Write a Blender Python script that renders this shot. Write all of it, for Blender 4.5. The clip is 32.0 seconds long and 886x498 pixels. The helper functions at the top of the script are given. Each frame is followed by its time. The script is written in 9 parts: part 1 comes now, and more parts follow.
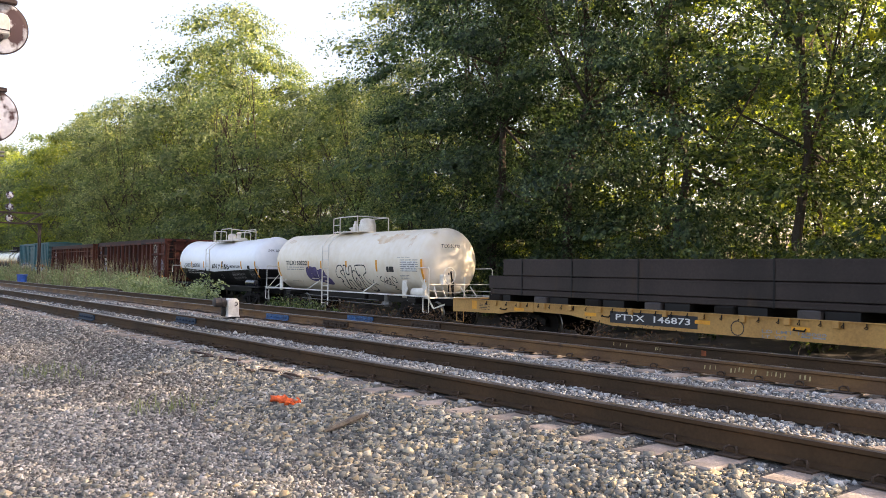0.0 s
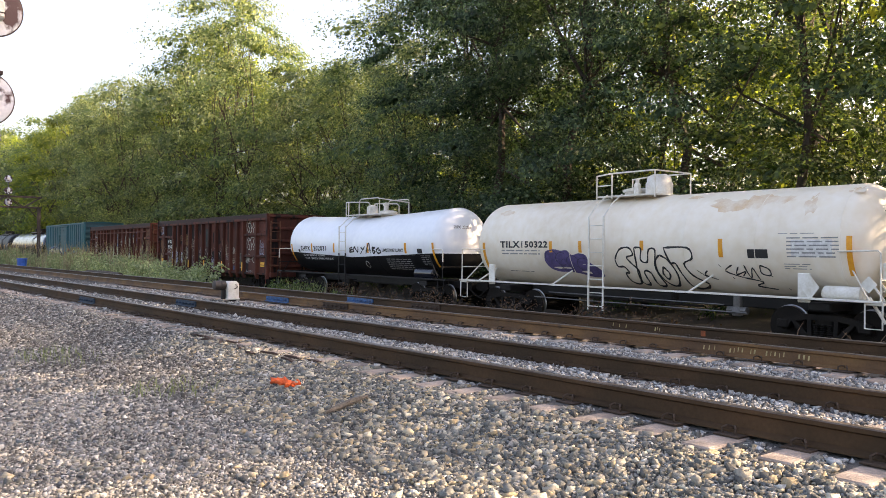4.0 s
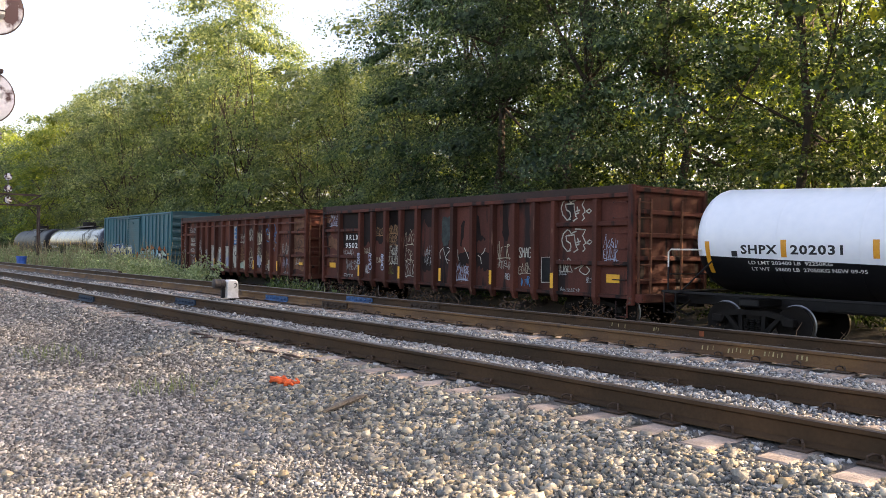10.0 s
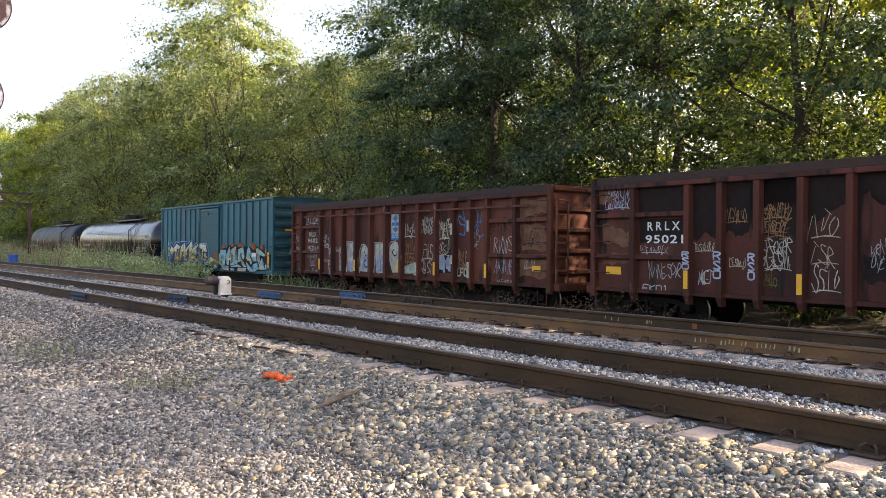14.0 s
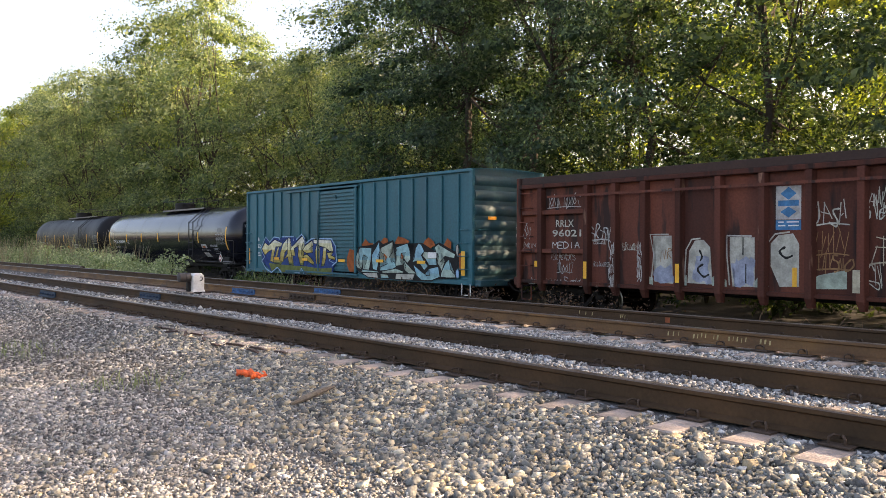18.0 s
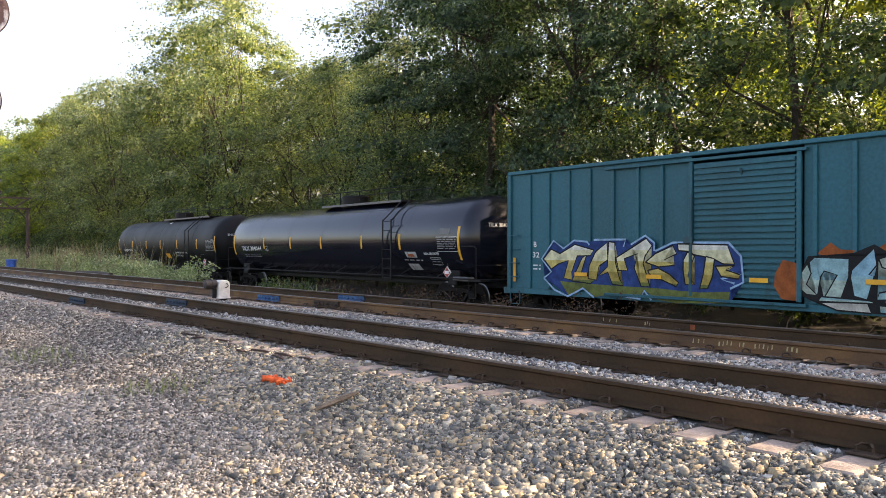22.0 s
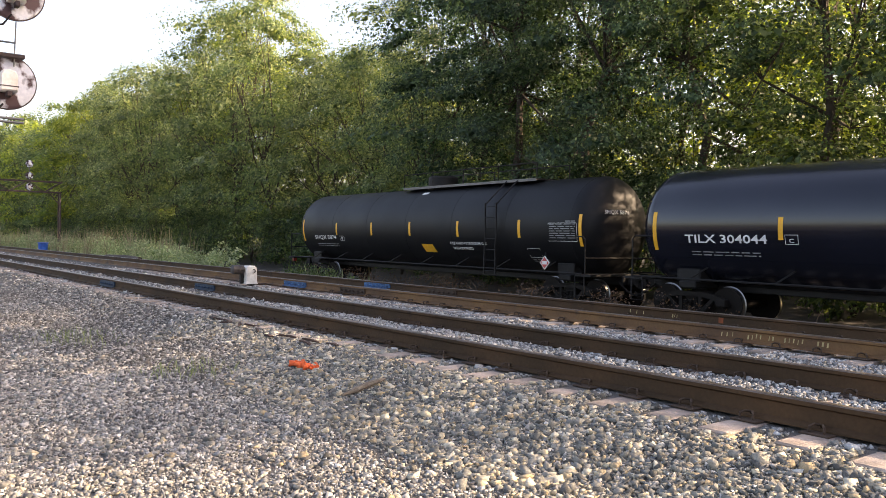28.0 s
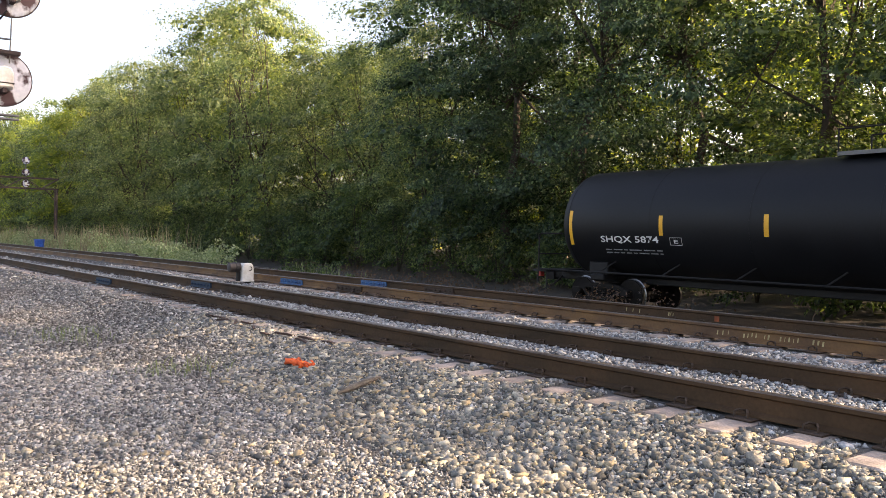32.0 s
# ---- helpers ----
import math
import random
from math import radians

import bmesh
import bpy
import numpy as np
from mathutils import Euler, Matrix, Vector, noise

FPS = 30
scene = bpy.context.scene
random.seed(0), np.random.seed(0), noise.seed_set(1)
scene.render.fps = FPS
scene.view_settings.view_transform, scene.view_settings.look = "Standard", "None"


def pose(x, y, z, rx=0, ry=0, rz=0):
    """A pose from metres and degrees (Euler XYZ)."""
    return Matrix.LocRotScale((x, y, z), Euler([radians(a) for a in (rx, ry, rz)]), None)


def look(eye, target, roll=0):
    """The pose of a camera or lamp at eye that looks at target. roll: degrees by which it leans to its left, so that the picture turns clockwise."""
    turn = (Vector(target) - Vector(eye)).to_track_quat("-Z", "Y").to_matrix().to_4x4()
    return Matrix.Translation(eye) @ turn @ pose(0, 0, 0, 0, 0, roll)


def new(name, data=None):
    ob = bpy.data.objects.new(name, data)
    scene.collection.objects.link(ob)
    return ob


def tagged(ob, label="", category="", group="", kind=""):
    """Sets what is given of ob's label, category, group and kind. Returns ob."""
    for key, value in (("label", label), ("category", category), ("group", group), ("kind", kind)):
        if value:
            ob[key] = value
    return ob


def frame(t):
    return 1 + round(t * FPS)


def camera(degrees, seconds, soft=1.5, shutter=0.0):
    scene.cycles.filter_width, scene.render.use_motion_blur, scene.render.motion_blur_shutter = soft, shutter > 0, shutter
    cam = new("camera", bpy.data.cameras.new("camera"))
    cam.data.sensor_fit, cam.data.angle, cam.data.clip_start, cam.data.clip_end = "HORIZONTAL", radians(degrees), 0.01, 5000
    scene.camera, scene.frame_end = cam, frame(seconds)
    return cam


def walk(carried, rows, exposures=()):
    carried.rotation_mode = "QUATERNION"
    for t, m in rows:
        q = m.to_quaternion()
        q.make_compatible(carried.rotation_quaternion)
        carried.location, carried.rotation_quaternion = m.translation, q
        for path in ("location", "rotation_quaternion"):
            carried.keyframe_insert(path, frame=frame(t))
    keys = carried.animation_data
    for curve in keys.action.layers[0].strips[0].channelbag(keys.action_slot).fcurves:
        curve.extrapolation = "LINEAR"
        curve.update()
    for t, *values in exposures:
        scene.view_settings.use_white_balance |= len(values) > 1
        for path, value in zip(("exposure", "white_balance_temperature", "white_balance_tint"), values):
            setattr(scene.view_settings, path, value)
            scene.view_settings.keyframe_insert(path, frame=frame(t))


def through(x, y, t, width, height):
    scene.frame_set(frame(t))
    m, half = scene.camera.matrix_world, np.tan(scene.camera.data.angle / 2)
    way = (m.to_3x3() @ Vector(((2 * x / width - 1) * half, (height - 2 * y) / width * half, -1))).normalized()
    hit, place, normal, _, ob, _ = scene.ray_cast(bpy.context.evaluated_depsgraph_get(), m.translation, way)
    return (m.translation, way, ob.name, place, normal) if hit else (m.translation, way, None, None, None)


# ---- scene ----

# ---- camera and walk ----
PATH = [
    (0, -0.009, -0.006, 1.056, 51.191, 1.575, 0.96),
    (0.5, -0.011, 0.003, 1.052, 51.248, 1.171, 0.912),
    (1, -0.013, 0.012, 1.048, 51.379, 1.024, 0.941),
    (1.5, -0.006, 0.014, 1.053, 51.375, 0.938, 0.908),
    (2, 0.001, 0.016, 1.058, 51.394, 0.806, 0.777),
    (2.5, -0.006, 0.017, 1.056, 51.354, 0.698, 0.575),
    (3, -0.013, 0.018, 1.054, 51.265, 0.624, 0.479),
    (3.5, -0.013, 0.009, 1.055, 51.176, 0.468, 0.553),
    (5.5, -0.012, 0.012, 1.054, 51.355, -0.085, 0.843),
    (6, -0.004, 0.015, 1.059, 51.331, -0.117, 0.801),
    (6.5, -0.004, 0.015, 1.052, 51.314, -0.272, 0.813),
    (7, -0.003, 0.014, 1.045, 51.279, -0.323, 0.964),
    (7.5, -0.004, 0.012, 1.044, 51.249, -0.206, 0.989),
    (8, -0.004, 0.009, 1.042, 51.171, -0.005, 0.941),
    (8.5, -0.004, 0.002, 1.049, 51.202, -0.03, 0.93),
    (9, -0.005, -0.004, 1.056, 51.238, -0.015, 0.865),
    (9.5, -0.001, -0.002, 1.056, 51.209, 0.13, 0.789),
    (10, 0.003, 0.001, 1.057, 51.134, 0.234, 0.868),
    (10.5, 0.003, 0.006, 1.056, 50.812, 0.34, 0.943),
    (11, 0.002, 0.011, 1.056, 50.501, 0.523, 1.05),
    (11.5, 0.005, 0.008, 1.056, 50.347, 0.642, 1.201),
    (12, 0.008, 0.005, 1.056, 50.262, 0.684, 1.106),
    (12.5, 0.007, 0.012, 1.052, 50.295, 0.57, 0.888),
    (13, 0.005, 0.018, 1.049, 50.472, 0.397, 0.676),
    (13.5, 0.003, 0.017, 1.047, 50.587, 0.169, 0.498),
    (14, 0, 0.016, 1.046, 50.664, -0.092, 0.424),
    (14.5, -0.008, 0.014, 1.048, 50.819, -0.397, 0.444),
    (16.5, -0.008, 0.032, 1.049, 50.227, -0.704, -0.016),
    (17, -0.003, 0.036, 1.051, 49.729, -0.457, 0.028),
    (17.5, -0.004, 0.034, 1.047, 49.265, -0.407, 0.129),
    (18, -0.005, 0.031, 1.044, 48.905, -0.391, 0.181),
    (18.5, -0.002, 0.027, 1.046, 48.72, -0.429, 0.246),
    (19, 0, 0.022, 1.048, 48.787, -0.424, 0.207),
    (19.5, 0.005, 0.014, 1.044, 49.131, -0.312, 0.08),
    (20, 0.01, 0.007, 1.04, 49.499, -0.093, 0.14),
    (20.5, 0.01, 0.009, 1.04, 49.845, 0.023, 0.267),
    (21, 0.009, 0.012, 1.04, 50.049, -0.052, 0.272),
    (21.5, 0.014, 0.011, 1.04, 50.29, -0.008, 0.232),
    (22, 0.018, 0.011, 1.041, 50.568, 0.108, 0.156),
    (22.5, 0.017, 0.01, 1.037, 50.648, 0.322, 0.276),
    (23, 0.016, 0.009, 1.032, 50.789, 0.323, 0.319),
    (23.5, 0.01, 0.009, 1.032, 50.796, 0.117, 0.447),
    (24, 0.004, 0.008, 1.032, 50.84, -0.114, 0.387),
    (24.5, 0.004, 0.01, 1.033, 51.238, -0.347, 0.417),
    (25, 0.004, 0.011, 1.034, 51.557, -0.779, 0.463),
    (25.5, 0.005, 0.007, 1.036, 51.89, -0.858, 0.382),
    (27.5, 0.001, -0.004, 1.033, 52.316, -0.761, 0.771),
    (28, -0.006, -0.011, 1.031, 52.322, -0.675, 0.976),
    (28.5, -0.01, -0.004, 1.031, 52.219, -0.801, 1.007),
    (29, -0.013, 0.002, 1.032, 52.134, -0.769, 1.063),
    (29.5, -0.006, -0.007, 1.034, 51.988, -0.734, 1.184),
    (30, 0.002, -0.016, 1.037, 52.164, -0.828, 1.196),
    (30.5, 0.002, -0.02, 1.033, 52.197, -0.694, 1.182),
    (31, 0.002, -0.025, 1.029, 52.41, -0.626, 1.197),
    (31.5, 0.001, -0.013, 1.032, 52.512, -0.781, 1.083),
    (32, 0, -0, 1.036, 52.124, -0.837, 1.091),
]
cam = camera(57.51, 32.0, 0.55)
walk(cam, [(t, pose(x, y, z, 90 + p, 0, yaw) @ pose(0, 0, 0, 0, 0, roll)) for t, x, y, z, yaw, p, roll in PATH],
     [(0, 2.0, 7700, 21), (32, 2.0, 7700, 21)])

# ---- light ----
SUN_DIR = Vector((0.50, 0.70, 0.44)).normalized()   # towards the sun, behind the wood
world = bpy.data.worlds.new("sky")
scene.world = world
world.use_nodes = True
wn = world.node_tree.nodes
sky = wn.new("ShaderNodeTexSky")
sky.sky_type = "NISHITA"
sky.sun_disc = False
sky.sun_elevation = math.asin(SUN_DIR.z)
sky.sun_rotation = math.atan2(SUN_DIR.x, SUN_DIR.y)
sky.air_density, sky.dust_density = 1.0, 4.0
wn["Background"].inputs["Strength"].default_value = 0.15
world.node_tree.links.new(sky.outputs[0], wn["Background"].inputs["Color"])
sun = new("sun", bpy.data.lights.new("sun", "SUN"))
sun.data.energy, sun.data.angle, sun.data.color = 5.0, radians(0.6), (1.0, 0.85, 0.62)
sun.matrix_world = look(SUN_DIR * 60, (0, 0, 0))

# ---- helpers ----
class Shape:
    """Collects vertices and faces of one mesh."""
    def __init__(self):
        self.v, self.f = [], []

    def add(self, vs, fs):
        n = len(self.v)
        self.v += [tuple(p) for p in vs]
        self.f += [tuple(n + i for i in q) for q in fs]
        return self

    def box(self, x0, x1, y0, y1, z0, z1, b=0.0):
        if b <= 0:
            vs = [(x, y, z) for x in (x0, x1) for y in (y0, y1) for z in (z0, z1)]
            return self.add(vs, [(0, 1, 3, 2), (4, 6, 7, 5), (0, 4, 5, 1), (2, 3, 7, 6), (0, 2, 6, 4), (1, 5, 7, 3)])
        bm = bmesh.new()
        bmesh.ops.create_cube(bm, size=1)
        for w in bm.verts:
            w.co = ((x0 + x1) / 2 + w.co.x * (x1 - x0), (y0 + y1) / 2 + w.co.y * (y1 - y0), (z0 + z1) / 2 + w.co.z * (z1 - z0))
        bmesh.ops.bevel(bm, geom=bm.edges[:], offset=b, segments=1, affect="EDGES")
        bm.verts.index_update()
        self.add([w.co[:] for w in bm.verts], [[w.index for w in q.verts] for q in bm.faces])
        bm.free()
        return self

    def tube(self, pts, r, n=6, cap=True, closed=False):
        pts = [Vector(p) for p in pts]
        k = len(pts)
        rs = r if isinstance(r, (list, tuple)) else [r] * k
        ring = []
        up = None
        for i, p in enumerate(pts):
            d = (pts[min(i + 1, k - 1)] - pts[max(i - 1, 0)]).normalized()
            if up is None:
                up = d.orthogonal().normalized()
            up = (up - d * up.dot(d))
            up = up.normalized() if up.length > 1e-6 else d.orthogonal().normalized()
            side = d.cross(up)
            ring.append([p + (up * math.cos(2 * math.pi * j / n) + side * math.sin(2 * math.pi * j / n)) * rs[i] for j in range(n)])
        vs = [q for g in ring for q in g]
        fs = [(i * n + j, i * n + (j + 1) % n, (i + 1) * n + (j + 1) % n, (i + 1) * n + j) for i in range(k - 1) for j in range(n)]
        if cap:
            fs += [tuple(range(n))[::-1], tuple((k - 1) * n + j for j in range(n))]
        return self.add(vs, fs)

    def lathe(self, prof, axis_z=0.0, n=24, along="x", cx=0.0, cy=0.0):
        """Turns (position, radius) pairs round the x, y or z axis."""
        vs, fs = [], []
        for a, r in prof:
            for j in range(n):
                c, s = math.cos(2 * math.pi * j / n) * r, math.sin(2 * math.pi * j / n) * r
                vs.append((a, cy + c, axis_z + s) if along == "x" else (cx + c, a, axis_z + s) if along == "y" else (cx + c, cy + s, a))
        for i in range(len(prof) - 1):
            for j in range(n):
                q = (i * n + j, i * n + (j + 1) % n, (i + 1) * n + (j + 1) % n, (i + 1) * n + j)
                fs.append(q)
        fs += [tuple(range(n)), tuple((len(prof) - 1) * n + j for j in range(n))[::-1]]
        return self.add(vs, fs)

    def prism(self, poly, y0, y1):
        """A polygon in x and z, drawn out from y0 to y1."""
        n = len(poly)
        vs = [(x, y0, z) for x, z in poly] + [(x, y1, z) for x, z in poly]
        fs = [tuple(range(n)), tuple(range(2 * n - 1, n - 1, -1))] + [(i, n + i, n + (i + 1) % n, (i + 1) % n) for i in range(n)]
        return self.add(vs, fs)

    def mesh(self, name, smooth=False):
        me = bpy.data.meshes.new(name)
        me.from_pydata(self.v, [], self.f)
        bm = bmesh.new()
        bm.from_mesh(me)
        bmesh.ops.recalc_face_normals(bm, faces=bm.faces[:])
        bm.to_mesh(me)
        bm.free()
        if smooth:
            me.polygons.foreach_set("use_smooth", [True] * len(me.polygons))
            me.set_sharp_from_angle(angle=radians(38))
        return me


def part(name, shape, material, parent=None, label="", smooth=False):
    me = shape if isinstance(shape, bpy.types.Mesh) else shape.mesh(name, smooth)
    if not me.materials:
        me.materials.append(material)
    ob = new(name, me)
    if parent:
        ob.parent = parent
    if label:
        ob["label"] = label
    return ob


def thing(name, label, category, group="", kind="", m=None):
    ob = tagged(new(name), label, category, group, kind)
    ob.empty_display_size = 0.3
    if m is not None:
        ob.matrix_world = m
    return ob


def raw_mesh(name, vs, nf, per, smooth=False):
    """A mesh from arrays: vertices and faces of per corners each."""
    me = bpy.data.meshes.new(name)
    me.vertices.add(len(vs))
    me.vertices.foreach_set("co", np.asarray(vs, np.float32).ravel())
    nf = np.asarray(nf, np.int32)
    me.loops.add(nf.size)
    me.loops.foreach_set("vertex_index", nf.ravel())
    me.polygons.add(len(nf))
    me.polygons.foreach_set("loop_start", np.arange(0, nf.size, per, dtype=np.int32))
    if smooth:
        me.polygons.foreach_set("use_smooth", np.ones(len(nf), bool))
    me.update(calc_edges=True)
    return me


# ---- materials ----
def mat(name, color, rough=0.6, metal=0.0, dark=None, scale=2.0, fine=25.0, bump=0.15, spots=None, amount=0.5, rand=0.0, streak=False, spec=0.5):
    """A weathered surface: colour mixed with a darker one by broad noise, with fine grain, spots of another colour and relief."""
    m = bpy.data.materials.new(name)
    m.use_nodes = True
    nt = m.node_tree
    n, l = nt.nodes, nt.links
    p = n["Principled BSDF"]
    p.inputs["Roughness"].default_value, p.inputs["Metallic"].default_value = rough, metal
    p.inputs["Specular IOR Level"].default_value = spec
    tc = n.new("ShaderNodeTexCoord")
    mp = n.new("ShaderNodeMapping")
    l.new(tc.outputs["Object"], mp.inputs[0])
    if streak:
        mp.inputs["Scale"].default_value = (1.0, 1.0, 0.18)
    big = n.new("ShaderNodeTexNoise")
    big.inputs["Scale"].default_value, big.inputs["Detail"].default_value = scale, 6
    small = n.new("ShaderNodeTexNoise")
    small.inputs["Scale"].default_value, small.inputs["Detail"].default_value = fine, 4
    l.new(mp.outputs[0], big.inputs["Vector"])
    l.new(tc.outputs["Object"], small.inputs["Vector"])
    ramp = n.new("ShaderNodeValToRGB")
    d = dark or [c * 0.6 for c in color]
    ramp.color_ramp.elements[0].position, ramp.color_ramp.elements[1].position = 0.35, 0.65
    ramp.color_ramp.elements[0].color, ramp.color_ramp.elements[1].color = (*d, 1), (*color, 1)
    l.new(big.outputs[0], ramp.inputs[0])
    col = ramp.outputs[0]
    grain = n.new("ShaderNodeMix")
    grain.data_type, grain.blend_type = "RGBA", "OVERLAY"
    grain.inputs["Factor"].default_value = 0.35
    l.new(col, grain.inputs["A"])
    l.new(small.outputs[0], grain.inputs["B"])
    col = grain.outputs["Result"]
    if spots:
        sp = n.new("ShaderNodeTexNoise")
        sp.inputs["Scale"].default_value, sp.inputs["Detail"].default_value = scale * 2.3, 8
        l.new(mp.outputs[0], sp.inputs["Vector"])
        sr = n.new("ShaderNodeValToRGB")
        sr.color_ramp.elements[0].position, sr.color_ramp.elements[1].position = 1 - amount, 1.08 - amount
        l.new(sp.outputs[0], sr.inputs[0])
        mx = n.new("ShaderNodeMix")
        mx.data_type = "RGBA"
        l.new(sr.outputs[0], mx.inputs["Factor"])
        l.new(col, mx.inputs["A"])
        mx.inputs["B"].default_value = (*spots, 1)
        col = mx.outputs["Result"]
    if rand:
        oi = n.new("ShaderNodeObjectInfo")
        hs = n.new("ShaderNodeHueSaturation")
        mr = n.new("ShaderNodeMapRange")
        mr.inputs["To Min"].default_value, mr.inputs["To Max"].default_value = 1 - rand, 1 + rand
        l.new(oi.outputs["Random"], mr.inputs["Value"])
        l.new(mr.outputs[0], hs.inputs["Value"])
        l.new(col, hs.inputs["Color"])
        col = hs.outputs[0]
    l.new(col, p.inputs["Base Color"])
    rr = n.new("ShaderNodeMapRange")
    rr.inputs["To Min"].default_value, rr.inputs["To Max"].default_value = max(rough - 0.12, 0.03), min(rough + 0.15, 1)
    l.new(big.outputs[0], rr.inputs["Value"])
    l.new(rr.outputs[0], p.inputs["Roughness"])
    if bump:
        b = n.new("ShaderNodeBump")
        b.inputs["Strength"].default_value, b.inputs["Distance"].default_value = bump, 0.02
        l.new(small.outputs[0], b.inputs["Height"])
        l.new(b.outputs[0], p.inputs["Normal"])
    return m


def leaf_mat(name, a, b, c, through=0.4, tint=(2.4, 2.25, 0.95)):
    """Leaves: three greens mixed leaf by leaf, lit from both sides."""
    m = bpy.data.materials.new(name)
    m.use_nodes = True
    n, l = m.node_tree.nodes, m.node_tree.links
    p = n["Principled BSDF"]
    geo = n.new("ShaderNodeNewGeometry")
    oi = n.new("ShaderNodeObjectInfo")
    ramp = n.new("ShaderNodeValToRGB")
    ramp.color_ramp.elements[0].color, ramp.color_ramp.elements[1].color = (*a, 1), (*c, 1)
    e = ramp.color_ramp.elements.new(0.55)
    e.color = (*b, 1)
    l.new(geo.outputs["Random Per Island"], ramp.inputs[0])
    hs = n.new("ShaderNodeHueSaturation")
    mr = n.new("ShaderNodeMapRange")
    mr.inputs["To Min"].default_value, mr.inputs["To Max"].default_value = 0.76, 1.30
    l.new(oi.outputs["Random"], mr.inputs["Value"])
    l.new(ramp.outputs[0], hs.inputs["Color"])
    tc = n.new("ShaderNodeTexCoord")
    no = n.new("ShaderNodeTexNoise")
    no.inputs["Scale"].default_value, no.inputs["Detail"].default_value = 0.55, 3
    l.new(tc.outputs["Object"], no.inputs["Vector"])
    va = n.new("ShaderNodeMapRange")
    va.inputs["From Min"].default_value, va.inputs["From Max"].default_value = 0.3, 0.7
    va.inputs["To Min"].default_value, va.inputs["To Max"].default_value = 0.72, 1.3
    l.new(no.outputs[0], va.inputs["Value"])
    both = n.new("ShaderNodeMath")
    both.operation = "MULTIPLY"
    l.new(va.outputs[0], both.inputs[0])
    l.new(mr.outputs[0], both.inputs[1])
    l.new(both.outputs[0], hs.inputs["Value"])
    l.new(hs.outputs[0], p.inputs["Base Color"])
    p.inputs["Roughness"].default_value = 0.50
    p.inputs["Specular IOR Level"].default_value = 0.28
    tr = n.new("ShaderNodeBsdfTranslucent")
    g = n.new("ShaderNodeMix")
    g.data_type, g.blend_type = "RGBA", "MULTIPLY"
    g.inputs["Factor"].default_value = 1
    g.inputs["B"].default_value = (*tint, 1)
    l.new(hs.outputs[0], g.inputs["A"])
    l.new(g.outputs["Result"], tr.inputs["Color"])
    mx = n.new("ShaderNodeMixShader")
    mx.inputs[0].default_value = through
    l.new(p.outputs[0], mx.inputs[1])
    l.new(tr.outputs[0], mx.inputs[2])
    l.new(mx.outputs[0], n["Material Output"].inputs[0])
    return m


def stone_mat(name, cols, tone=(0.83, 0.83, 0.825)):
    """Crushed stone: each piece takes one of several greys and browns."""
    m = bpy.data.materials.new(name)
    m.use_nodes = True
    n, l = m.node_tree.nodes, m.node_tree.links
    p = n["Principled BSDF"]
    p.inputs["Roughness"].default_value = 0.85
    geo = n.new("ShaderNodeNewGeometry")
    ramp = n.new("ShaderNodeValToRGB")
    ramp.color_ramp.interpolation = "CONSTANT"
    while len(ramp.color_ramp.elements) < len(cols):
        ramp.color_ramp.elements.new(0.5)
    for i, c in enumerate(cols):
        ramp.color_ramp.elements[i].position = i / len(cols)
        ramp.color_ramp.elements[i].color = (c[0] * tone[0], c[1] * tone[1], c[2] * tone[2], 1)
    l.new(geo.outputs["Random Per Island"], ramp.inputs[0])
    tc = n.new("ShaderNodeTexCoord")
    no = n.new("ShaderNodeTexNoise")
    no.inputs["Scale"].default_value, no.inputs["Detail"].default_value = 60, 4
    l.new(tc.outputs["Object"], no.inputs["Vector"])
    mx = n.new("ShaderNodeMix")
    mx.data_type, mx.blend_type = "RGBA", "OVERLAY"
    mx.inputs["Factor"].default_value = 0.5
    l.new(ramp.outputs[0], mx.inputs["A"])
    l.new(no.outputs[0], mx.inputs["B"])
    l.new(mx.outputs["Result"], p.inputs["Base Color"])
    b = n.new("ShaderNodeBump")
    b.inputs["Strength"].default_value, b.inputs["Distance"].default_value = 0.5, 0.01
    l.new(no.outputs[0], b.inputs["Height"])
    l.new(b.outputs[0], p.inputs["Normal"])
    return m


GREYS = [(0.30, 0.295, 0.28), (0.15, 0.15, 0.15), (0.42, 0.41, 0.39), (0.08, 0.08, 0.08), (0.46, 0.42, 0.35), (0.20, 0.19, 0.175), (0.60, 0.58, 0.545), (0.29, 0.27, 0.24), (0.17, 0.185, 0.19), (0.125, 0.12, 0.115), (0.36, 0.34, 0.31), (0.22, 0.23, 0.235)]
COARSE = [(0.21, 0.205, 0.185), (0.13, 0.135, 0.13), (0.46, 0.40, 0.29), (0.30, 0.285, 0.25), (0.075, 0.077, 0.075), (0.56, 0.52, 0.43), (0.17, 0.175, 0.17), (0.36, 0.29, 0.19), (0.23, 0.225, 0.205), (0.10, 0.10, 0.095)]
DIRTY = [(0.13, 0.125, 0.12), (0.085, 0.08, 0.075), (0.19, 0.185, 0.175), (0.06, 0.058, 0.055), (0.26, 0.25, 0.235), (0.11, 0.10, 0.088), (0.36, 0.35, 0.33), (0.15, 0.148, 0.145), (0.45, 0.43, 0.40)]
M_STONE = stone_mat("crushed_stone", GREYS)
M_STONE_COARSE = stone_mat("coarse_ballast", COARSE, (0.85, 0.84, 0.80))
M_STONE_DIRTY = stone_mat("dirty_gravel", DIRTY)
